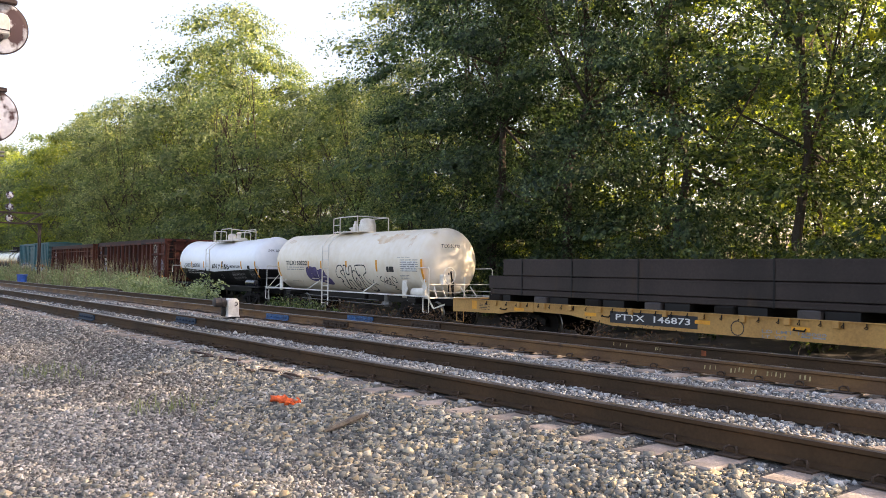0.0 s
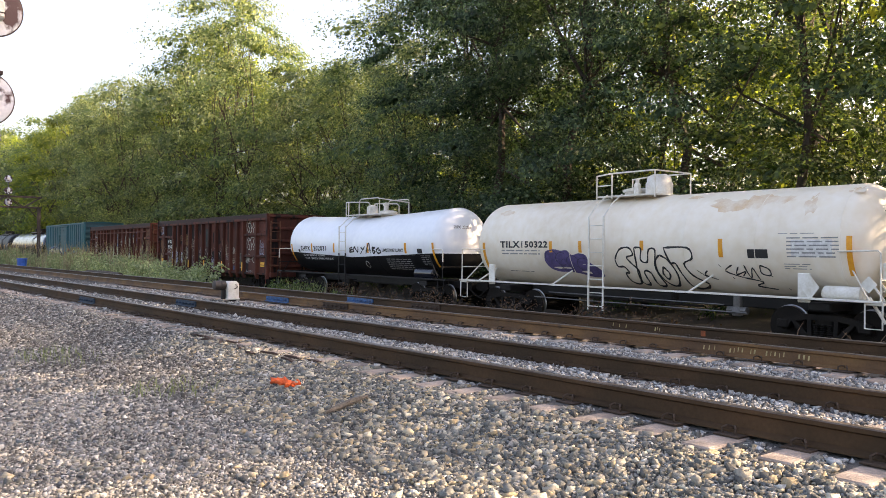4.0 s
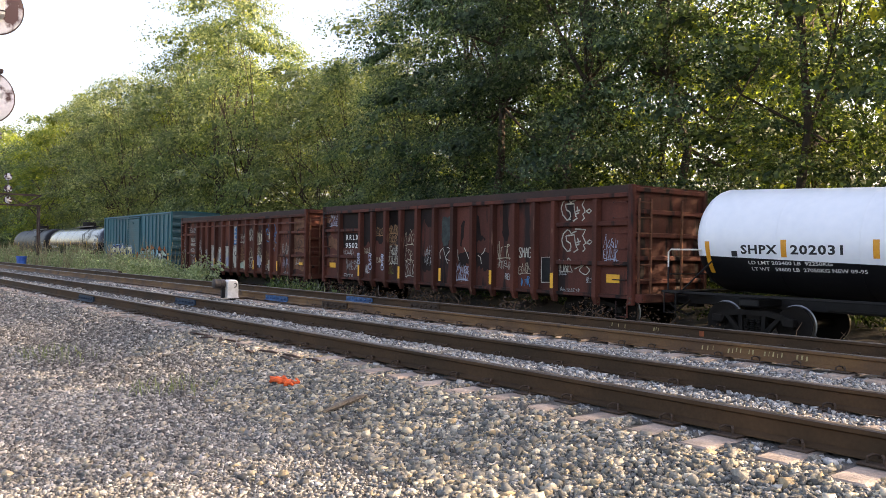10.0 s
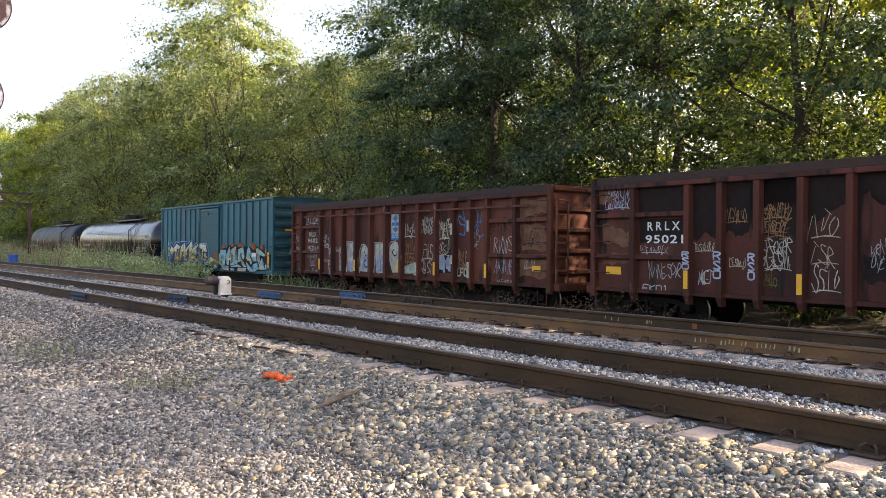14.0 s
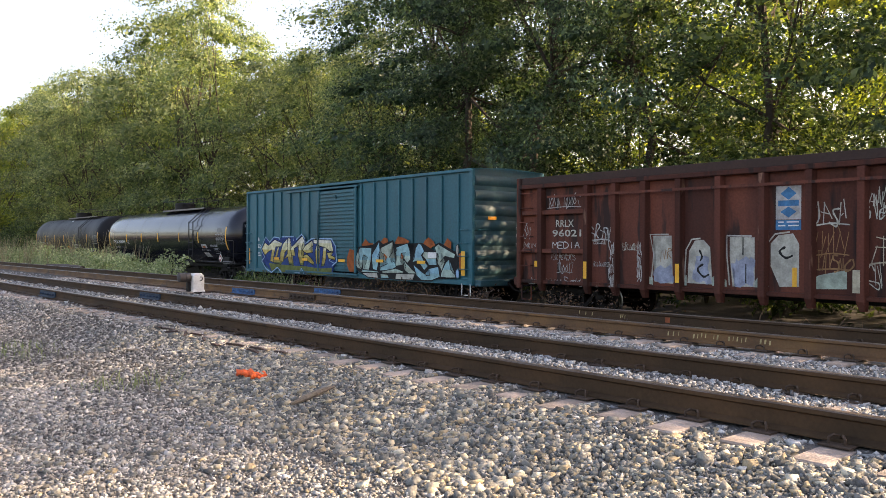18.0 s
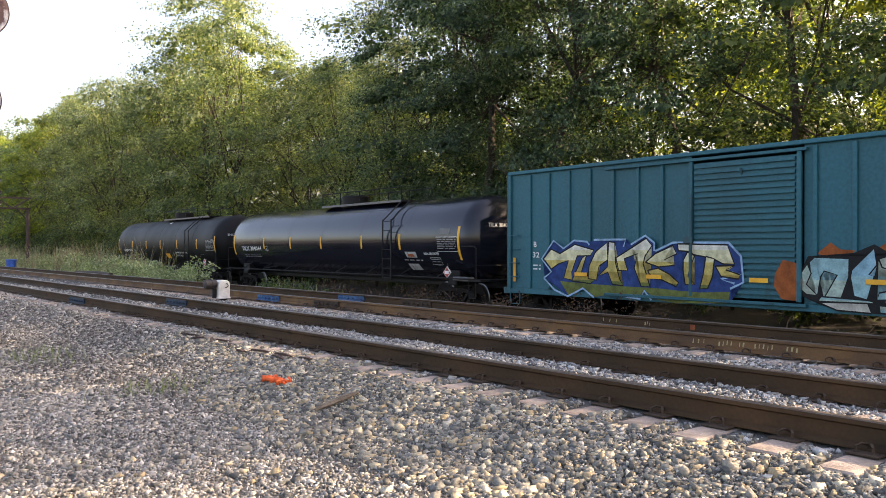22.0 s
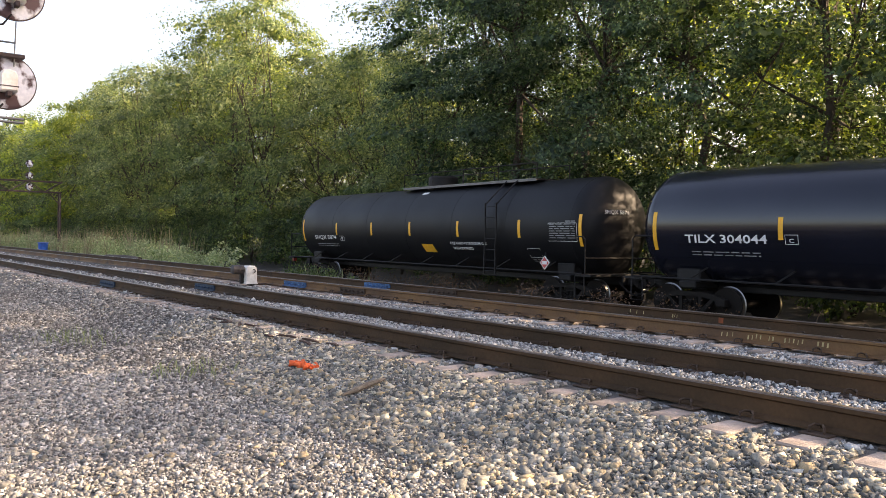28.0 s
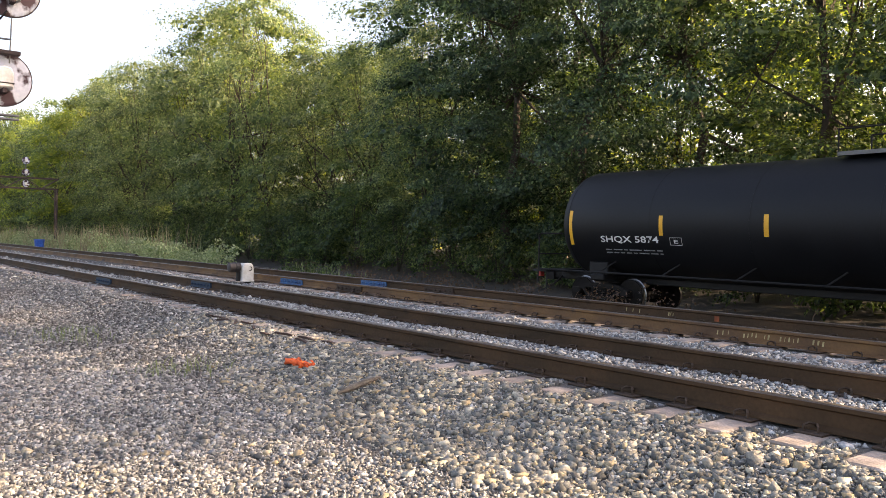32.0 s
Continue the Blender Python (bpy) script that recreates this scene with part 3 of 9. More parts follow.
def side_frame_mesh():
    s = Shape()
    # cast frame: arched top member, lower tension bar, columns and spring nest
    s.prism([(-1.02, 0.56), (-0.70, 0.66), (-0.35, 0.72), (0.35, 0.72), (0.70, 0.66), (1.02, 0.56), (1.02, 0.44), (0.76, 0.42), (0.70, 0.54), (0.36, 0.60), (-0.36, 0.60), (-0.70, 0.54), (-0.76, 0.42), (-1.02, 0.44)], -0.07, 0.07)
    for k in (-1, 1):
        s.prism([(k * 0.70, 0.56), (k * 0.60, 0.57), (k * 0.26, 0.24), (k * 0.30, 0.14), (k * 0.36, 0.18)], -0.06, 0.06)
        s.prism([(k * 0.34, 0.62), (k * 0.25, 0.62), (k * 0.23, 0.22), (k * 0.32, 0.22)], -0.06, 0.06)
    s.prism([(-0.36, 0.14), (0.36, 0.14), (0.36, 0.25), (-0.36, 0.25)], -0.09, 0.09)
    for k in (-0.15, 0.0, 0.15):
        for j in range(6):
            s.lathe([(0.26 + j * 0.045, 0.05), (0.275 + j * 0.045, 0.066), (0.29 + j * 0.045, 0.05)], 0, 8, "z", k, -0.02)
    for k in (-1, 1):
        s.box(k * 0.89 - 0.13, k * 0.89 + 0.13, -0.09, 0.09, 0.40, 0.58, 0.02)
    return s.mesh("side_frame")


WHEELSET, SIDE_FRAME = wheelset_mesh(), side_frame_mesh()


def truck(car, x):
    s = Shape().box(-0.2, 0.2, -1.0, 1.0, 0.45, 0.72, 0.03)
    s.box(-0.45, -0.35, -0.7, 0.7, 0.35, 0.43)
    s.box(0.35, 0.45, -0.7, 0.7, 0.35, 0.43)
    s.tube([(-0.6, -0.3, 0.3), (0.6, -0.3, 0.38)], 0.03)
    s.lathe([(0.72, 0.3), (0.80, 0.3)], 0, 14, "z")
    t = part("truck", s, M_TRUCK, car, "grimy cast steel truck with two axles")
    t.location = (x, 0, 0)
    for sy in (-1, 1):
        f = part("side_frame", SIDE_FRAME, M_TRUCK, t)
        f.location = (0, sy * 1.0, 0)
    for k in (-1, 1):
        w = part("wheelset", WHEELSET, M_WHEEL, t, "brown wheelset with polished rims")
        w.location = (k * 0.89, 0, WHEEL_R)
        AXLES.append((w, (k * 0.89, 0, WHEEL_R), WHEEL_R))


def coupler(car, x, d):
    s = Shape().box(min(x, x + d * 0.55), max(x, x + d * 0.55), -0.09, 0.09, 0.72, 0.92, 0.02)
    s.prism([(x + d * 0.45, 0.66), (x + d * 0.72, 0.66), (x + d * 0.76, 0.80), (x + d * 0.72, 0.97), (x + d * 0.45, 0.97)], -0.16, 0.16)
    s.tube([(x - d * 0.1, -0.32, 0.80), (x + d * 0.25, -0.32, 0.55), (x + d * 0.55, -0.28, 0.45), (x + d * 0.70, -0.2, 0.52)], 0.03)
    part("coupler", s, M_TRUCK, car, "rusty knuckle coupler with air hose")


def text_mesh(body, x0, x1, z0, z1, spacing=1.0, bold=0.012):
    """Flat lettering stretched to a rectangle in x and z, as a list of points and faces."""
    cu = bpy.data.curves.new("lettering", "FONT")
    cu.body, cu.resolution_u, cu.space_character, cu.offset = body, 2, spacing, bold
    ob = bpy.data.objects.new("lettering", cu)
    me = bpy.data.meshes.new_from_object(ob)
    v = np.array([w.co[:] for w in me.vertices])
    f = [tuple(p.vertices) for p in me.polygons]
    bpy.data.objects.remove(ob)
    bpy.data.curves.remove(cu)
    bpy.data.meshes.remove(me)
    lo, hi = v.min(0), v.max(0)
    x = x0 + (v[:, 0] - lo[0]) / (hi[0] - lo[0]) * (x1 - x0)
    z = z0 + (v[:, 1] - lo[1]) / (hi[1] - lo[1]) * (z1 - z0)
    return x, z, f


class Car:
    """Maps train metres X and heights z above the near rails to the car's own space, and lays things on its near side."""
    def __init__(self, name, label, category, x0, x1, skin, axis=None, radius=None):
        self.ob = thing(name, label, category, "freight cars of the train")
        self.xc = (x0 + x1) / 2
        self.skin, self.axis, self.radius = skin, axis, radius
        self.sag, self.mid, self.half = 0.0, 0.0, 1.0
        CARS.append((self.ob, self.xc))

    def x(self, X):
        return X - self.xc

    def z(self, z):
        return z - Z3

    def axis_at(self, x):
        """Height of the tank's axis: some tanks slope down to the middle."""
        return self.axis - self.sag * max(0.0, 1 - abs(x - self.mid) / self.half)

    def y(self, z, off=0.004, x=0.0):
        """Near side at a height (own space)."""
        if self.radius is None:
            return -self.skin - off
        d = max(min((z - self.axis_at(x)) / (self.radius + off), 0.999), -0.999)
        return -(self.radius + off) * math.sqrt(1 - d * d)

    def part(self, name, shape, material, label="", smooth=False):
        return part(name, shape, material, self.ob, label, smooth)

    def text(self, body, X0, X1, z0, z1, material, name="lettering", spacing=1.0, off=0.006, label="", bold=0.016):
        xs_, zs_, f = text_mesh(body, self.x(X0), self.x(X1), self.z(z0), self.z(z1), spacing, bold)
        s = Shape().add([(a, self.y(c, off, a), c) for a, c in zip(xs_, zs_)], f)
        return self.part(name, s, material, label)

    def end_text(self, body, X, y0, y1, z0, z1, material):
        xs_, zs_, f = text_mesh(body, y0, y1, self.z(z0), self.z(z1))
        return self.part("end_lettering", Shape().add([(self.x(X), a, c) for a, c in zip(xs_, zs_)], f), material)

    def patch(self, X0, X1, z0, z1, material, name="decal", off=0.004, slant=0.0, label="", n=6):
        """A thin painted or stuck-on patch that follows the side."""
        s = Shape()
        zs_ = [self.z(z0 + (z1 - z0) * k / n) for k in range(n + 1)]
        vs = []
        for k, c in enumerate(zs_):
            dx = slant * (1 - k / n)
            vs += [(self.x(X0) + dx, self.y(c, off, self.x(X0)), c), (self.x(X1) + dx, self.y(c, off, self.x(X1)), c)]
        s.add(vs, [(2 * k, 2 * k + 1, 2 * k + 3, 2 * k + 2) for k in range(n)])
        return self.part(name, s, material, label)

    def bars(self, X0, X1, z0, z1, rows, material, seed=0, off=0.005, name="small_print"):
        """Illegible print as plain bars."""
        rng = random.Random(seed)
        s = Shape()
        h = (z1 - z0) / rows
        for r in range(rows):
            x = X0
            while x < X1 - 0.03:
                w = min(rng.uniform(0.12, 0.42), X1 - x)
                a, b = self.z(z1 - r * h - h * 0.34), self.z(z1 - r * h)
                xa, xb = self.x(x), self.x(x + w)
                s.add([(xa, self.y(a, off, xa), a), (xb, self.y(a, off, xb), a), (xb, self.y(b, off, xb), b), (xa, self.y(b, off, xa), b)], [(0, 1, 2, 3)])
                x += w + 0.06
        return self.part(name, s, material)

    def strokes(self, lines, width, material, name="spray_paint", off=0.006, label="", even=False, sharp=False):
        """Sprayed lines: ribbons through (X, z) points."""
        s = Shape()
        for pts in lines:
            pts = pts if sharp else smooth_line(pts)
            n = len(pts)
            vs = []
            for i, (a, c) in enumerate(pts):
                p, q = pts[max(i - 1, 0)], pts[min(i + 1, n - 1)]
                dx, dz = q[0] - p[0], q[1] - p[1]
                d = math.hypot(dx, dz) or 1
                w = width * 0.5 * (1 if even else (0.8 + 0.2 * math.sin(i * 1.7)) * (0.5 if i in (0, n - 1) else 1))
                for sg in (-1, 1):
                    X, z = a - dz / d * w * sg, c + dx / d * w * sg
                    vs.append((self.x(X), self.y(self.z(z), off, self.x(X)), self.z(z)))
            s.add(vs, [(2 * i, 2 * i + 1, 2 * i + 3, 2 * i + 2) for i in range(n - 1)])
        return self.part(name, s, material, label)

    def blob(self, poly, material, name="spray_paint", off=0.005, label=""):
        """A filled sprayed outline."""
        bm = bmesh.new()
        f = bm.faces.new([bm.verts.new((X, 0, z)) for X, z in poly])
        bmesh.ops.triangulate(bm, faces=[f])
        if self.radius:
            bmesh.ops.subdivide_edges(bm, edges=bm.edges[:], cuts=2, use_grid_fill=True)
        bm.verts.index_update()
        s = Shape().add([(self.x(v.co.x), self.y(self.z(v.co.z), off, self.x(v.co.x)), self.z(v.co.z)) for v in bm.verts], [[v.index for v in q.verts] for q in bm.faces])
        bm.free()
        return self.part(name, s, material, label)


def banded_blob(c, poly, bands, name, off, label=""):
    """A filled sprayed shape that fades from colour to colour with height; bands are (lower edge, material), highest first."""
    bm = bmesh.new()
    f = bm.faces.new([bm.verts.new((X, 0, z)) for X, z in poly])
    bmesh.ops.triangulate(bm, faces=[f])
    for z, m in bands[:-1]:
        bmesh.ops.bisect_plane(bm, geom=bm.verts[:] + bm.edges[:] + bm.faces[:], plane_co=(0, 0, z), plane_no=(0, 0, 1))
    for v in bm.verts:
        v.co = (c.x(v.co.x), c.y(c.z(v.co.z), off), c.z(v.co.z))
    for f in bm.faces:
        z = f.calc_center_median().z - c.z(0)
        f.material_index = next(i for i, (low, m) in enumerate(bands) if z >= low)
    me = bpy.data.meshes.new(name)
    bmesh.ops.recalc_face_normals(bm, faces=bm.faces[:])
    bm.to_mesh(me)
    bm.free()
    for z, m in bands:
        me.materials.append(m)
    return part(name, me, bands[0][1], c.ob, label)


def ragged(rng, poly, k=5, amp=0.045, wide=1.0):
    """A shape with worn, uneven edges, widened about its middle."""
    mid = sum(p[0] for p in poly) / len(poly)
    poly = [(mid + (X - mid) * wide, z) for X, z in poly]
    out = []
    for p, q in zip(poly, poly[1:] + poly[:1]):
        for j in range(k):
            out.append((p[0] + (q[0] - p[0]) * j / k + rng.uniform(-amp, amp), p[1] + (q[1] - p[1]) * j / k + rng.uniform(-amp, amp) * 1.4))
    return out


def smooth_line(pts, k=4):
    """Rounds a polyline (Catmull-Rom)."""
    if len(pts) < 3:
        return pts
    out = []
    for i in range(len(pts) - 1):
        p0, p1, p2, p3 = pts[max(i - 1, 0)], pts[i], pts[i + 1], pts[min(i + 2, len(pts) - 1)]
        for j in range(k):
            t = j / k
            out.append(tuple(0.5 * (2 * p1[c] + (p2[c] - p0[c]) * t + (2 * p0[c] - 5 * p1[c] + 4 * p2[c] - p3[c]) * t * t + (3 * p1[c] - p0[c] - 3 * p2[c] + p3[c]) * t ** 3) for c in (0, 1)))
    return out + [pts[-1]]


def ladder(car, X, z0, z1, w, y, material, rung=0.32, name="ladder"):
    s = Shape()
    x = car.x(X)
    for k in (-1, 1):
        s.box(x + k * w / 2 - 0.02, x + k * w / 2 + 0.02, y - 0.02, y + 0.02, car.z(z0), car.z(z1))
    z = car.z(z0) + 0.1
    while z < car.z(z1):
        s.tube([(x - w / 2, y, z), (x + w / 2, y, z)], 0.014, 5)
        z += rung
    return car.part(name, s, material)


def tank_body(car, t0, t1, material, head=0.5, low=None, low_mat=None):
    """The tank with elliptical heads; below low it may be of another paint. Uses the car's axis, already in its own space."""
    r, n = car.radius, 64
    prof = [(car.x(t0) - r * head * math.sin(a), r * math.cos(a)) for a in np.linspace(1.5, 0, 10)]
    prof += [(car.x(t0 + (t1 - t0) * k / 12), r) for k in range(1, 12)]
    prof += [(car.x(t1) + r * head * math.sin(a), r * math.cos(a)) for a in np.linspace(0, 1.5, 10)]

    def bent(prof_, name):
        s = Shape().lathe(prof_, 0, n)
        s.v = [(x, y, z + car.axis_at(x)) for x, y, z in s.v]
        me = s.mesh(name, True)
        me.materials.append(material)
        if low_mat:
            me.materials.append(low_mat)
            bm = bmesh.new()
            bm.from_mesh(me)
            for v in bm.verts:
                v.co.z -= car.axis_at(v.co.x)
            bmesh.ops.bisect_plane(bm, geom=bm.verts[:] + bm.edges[:] + bm.faces[:], plane_co=(0, 0, low - car.axis), plane_no=(0, 0, 1))
            for f in bm.faces:
                f.material_index = 1 if f.calc_center_median().z < low - car.axis else 0
            for v in bm.verts:
                v.co.z += car.axis_at(v.co.x)
            bm.to_mesh(me)
            bm.free()
        return me

    car.part("tank", bent(prof, "tank"), material)
    for k in (0, 1 / 6, 1 / 3, 1 / 2, 2 / 3, 5 / 6, 1):
        x = car.x(t0 + (t1 - t0) * k)
        car.part("weld_seam", bent([(x - 0.014, r), (x - 0.009, r + 0.006), (x + 0.009, r + 0.006), (x + 0.014, r)], "weld_seam"), material)


def sill_and_trucks(car, x0, x1, trucks, material, z0=0.72, z1=0.98):
    s = Shape().box(car.x(x0), car.x(x1), -0.26, 0.26, z0, z1, 0.02)
    car.part("centre_sill", s, material)
    for X in trucks:
        b = Shape().box(car.x(X) - 0.25, car.x(X) + 0.25, -1.2, 1.2, 0.80, 0.98, 0.03)
        car.part("body_bolster", b, material)
        truck(car.ob, car.x(X))
    coupler(car.ob, car.x(x0), -1)
    coupler(car.ob, car.x(x1), 1)


def saddle(car, X, material, w=0.5, y=1.12):
    s = Shape()
    r, c = car.radius, car.z(car.axis)
    pts = [(-y, 0.95)] + [(yy, c - math.sqrt(max(r * r - yy * yy, 0)) + 0.02) for yy in np.linspace(-y, y, 9)] + [(y, 0.95)]
    n = len(pts)
    vs = [(car.x(X) + dx, a, b) for dx in (-w / 2, w / 2) for a, b in pts]
    s.add(vs, [tuple(range(n)), tuple(range(2 * n - 1, n - 1, -1))] + [(i, n + i, n + (i + 1) % n, (i + 1) % n) for i in range(n)])
    car.part("saddle", s, material)


def grab(car, pts, material, r=0.018, name="handrail"):
    return car.part(name, Shape().tube([(car.x(X), y, car.z(z)) for X, y, z in pts], r, 6), material)


# ---- flatcar with a load of long dark steel ----
def build_flatcar():
    c = Car("flatcar", "ochre yellow flatcar loaded with long dark steel sections", "flatcar", -20.4, 6.9, 1.48)
    lx, lz = c.x, c.z
    s = Shape().prism([(lx(-20.4), lz(0.17)), (lx(6.9), lz(0.17)), (lx(6.9), lz(-0.23)), (lx(4.6), lz(-0.20)), (lx(3.9), lz(-0.06)), (lx(2.6), lz(-0.06)), (lx(1.2), lz(-0.28)), (lx(-13.6), lz(-0.28)), (lx(-15.2), lz(-0.08)), (lx(-16.6), lz(-0.06)), (lx(-17.7), lz(-0.13)), (lx(-18.1), lz(-0.20)), (lx(-20.4), lz(-0.23))], -1.48, -1.40)
    c.part("side_sill", s, M_FLAT_YELLOW, "ochre fish-bellied side sill")
    s = Shape().prism([(lx(-20.4), lz(0.20)), (lx(6.9), lz(0.20)), (lx(6.9), lz(-0.16)), (lx(-20.4), lz(-0.16))], 1.40, 1.48)
    c.part("side_sill", s, M_FLAT_YELLOW)
    c.part("deck", Shape().box(lx(-20.4), lx(6.9), -1.395, 1.395, lz(0.08), lz(0.16)), M_TRUCK, "dark worn deck")
    c.part("end_sill", Shape().box(lx(-20.48), lx(-20.405), -1.48, 1.48, lz(-0.25), lz(0.20), 0.01), M_FLAT_YELLOW)
    c.part("top_rail", Shape().box(lx(-20.4), lx(6.9), -1.52, -1.40, lz(0.172), lz(0.195)), M_FLAT_YELLOW)
    for k in range(24):
        X = -18.35 + 1.06 * k
        c.part("stake_pocket", Shape().box(lx(X), lx(X + 0.13), -1.55, -1.482, lz(0.04), lz(0.19), 0.01), M_FLAT_YELLOW)
    for k in range(54):
        X = -18.72 + 0.465 * k
        c.part("chain_hook", Shape().tube([(lx(X), -1.49, lz(0.18)), (lx(X) + 0.02, -1.53, lz(0.12)), (lx(X) - 0.025, -1.535, lz(0.08)), (lx(X) + 0.025, -1.535, lz(0.06)), (lx(X) + 0.03, -1.53, lz(0.11))], 0.013, 5), M_TRUCK)
    for X in (-18.05, -13.95, -8.6, -2.0, 3.6):
        c.part("step_iron", Shape().tube([(lx(X), -1.48, lz(-0.02)), (lx(X), -1.54, lz(-0.05)), (lx(X + 0.25), -1.54, lz(-0.06)), (lx(X + 0.25), -1.48, lz(-0.02))], 0.018, 5), M_TRUCK)
    c.part("winch_plate", Shape().box(lx(-17.0), lx(-16.61), -1.50, -1.482, lz(-0.09), lz(0.17), 0.01), M_FLAT_YELLOW)
    grab(c, [(-19.97, 1.40, 0.20), (-19.97, 1.40, 0.66), (-19.70, 1.40, 0.66), (-19.70, 1.40, 0.20)], M_FLAT_YELLOW, 0.02)
    sill_and_trucks(c, -20.45, 6.95, (-17.55, 4.1), M_BLACK)
    # steps and grab irons
    c.part("step", Shape().tube([(lx(-20.3), -1.45, lz(-0.16)), (lx(-20.3), -1.45, lz(-0.55)), (lx(-19.95), -1.45, lz(-0.55)), (lx(-19.95), -1.45, lz(-0.16))], 0.02), M_FLAT_YELLOW)
    c.patch(-19.47, -19.23, -0.11, 0.15, M_ORANGE, "reflector", 0.006)
    for X in (-17.45, -14.6, -11.08, -8.67, -4.0, 0.0):
        c.patch(X, X + 0.42, -0.07, 0.02, M_ORANGE, "reflector", 0.006)
    c.patch(-13.7, -11.0, -0.20, 0.10, M_LETTER_K, "number_board", 0.005, n=1)
    c.text("PTTX  146873", -13.5, -11.2, -0.12, 0.04, M_LETTER_W, off=0.010)
    c.text("LD LMT 168000", -9.35, -7.9, -0.155, -0.085, M_FAINT)
    c.text("LT  WT", -9.35, -8.75, -0.265, -0.20, M_FAINT)
    c.bars(-8.45, -7.9, -0.27, -0.17, 1, M_FAINT, 3)
    c.bars(-19.1, -18.6, -0.14, 0.06, 4, M_LETTER_K, 4)
    c.strokes([[(-9.95 + 0.16 * math.cos(a), -0.10 + 0.16 * math.sin(a)) for a in np.linspace(0, 6.3, 18)]], 0.03, M_LETTER_K, "emblem_ring")
    # load
    load = tagged(new("steel_load"), "stacked long dark tarred steel sections banded together", "steel load")
    CARS.append((load, c.xc))
    def put(name, shape, m=M_LOAD, label=""):
        return part(name, shape, m, load, label)
    for X0, y0, y1, z0, z1 in ((-18.80, -1.30, -0.02, 0.38, 0.545), (-18.80, 0.02, 1.30, 0.38, 0.545), (-18.87, -1.30, -0.02, 0.555, 0.955), (-18.70, 0.02, 1.30, 0.555, 1.12), (-18.2, -1.30, -0.02, 0.965, 1.46), (-18.1, 0.02, 1.30, 1.13, 1.48)):
        s = Shape().box(lx(X0), lx(5.8), y0, y1, lz(z0), lz(z1), 0.02)
        for z in (z0 + 0.02, z1 - 0.05):
            s.box(lx(X0) + 0.01, lx(5.8) - 0.01, y0 - 0.012, y1 + 0.012, lz(z), lz(z + 0.035))
        put("steel_section", s)
    for X in (-17.35, -15.3, -12.95, -9.2, -5.0, -1.0, 3.0):
        put("band", Shape().box(lx(X), lx(X + 0.05), -1.318, 1.318, lz(0.37), lz(1.475), 0.004), M_BLACK, "black steel band")
    for k in range(13):
        X = -18.75 + 2.03 * k
        put("bunk", Shape().box(lx(X), lx(X + 0.52), -1.40, 1.40, lz(0.165), lz(0.375), 0.03), M_MOTOR if k % 2 else M_TRUCK, "dark bolster block")
        put("dunnage", Shape().box(lx(X + 0.56), lx(X + (1.3 if k else 0.9)), -1.30, 1.30, lz(0.165), lz(0.372), 0.01), M_BLACK, "black packing timber")


# ---- cream tank car ----
def end_cage(car, X, d, material, zb=0.22, zt=1.22, y=1.42):
    """Corner handrails at one end; d is the way outwards."""
    for sy in (-1, 1):
        grab(car, [(X - d * 0.9, sy * (car.radius - 0.03), zt - 0.02), (X, sy * y, zt), (X + d * 0.06, sy * y, zt - 0.05), (X + d * 0.06, sy * y, zb)], material)
    grab(car, [(X + d * 0.05, -y, zb + 0.42), (X + d * 0.05, y, zb + 0.42)], material)


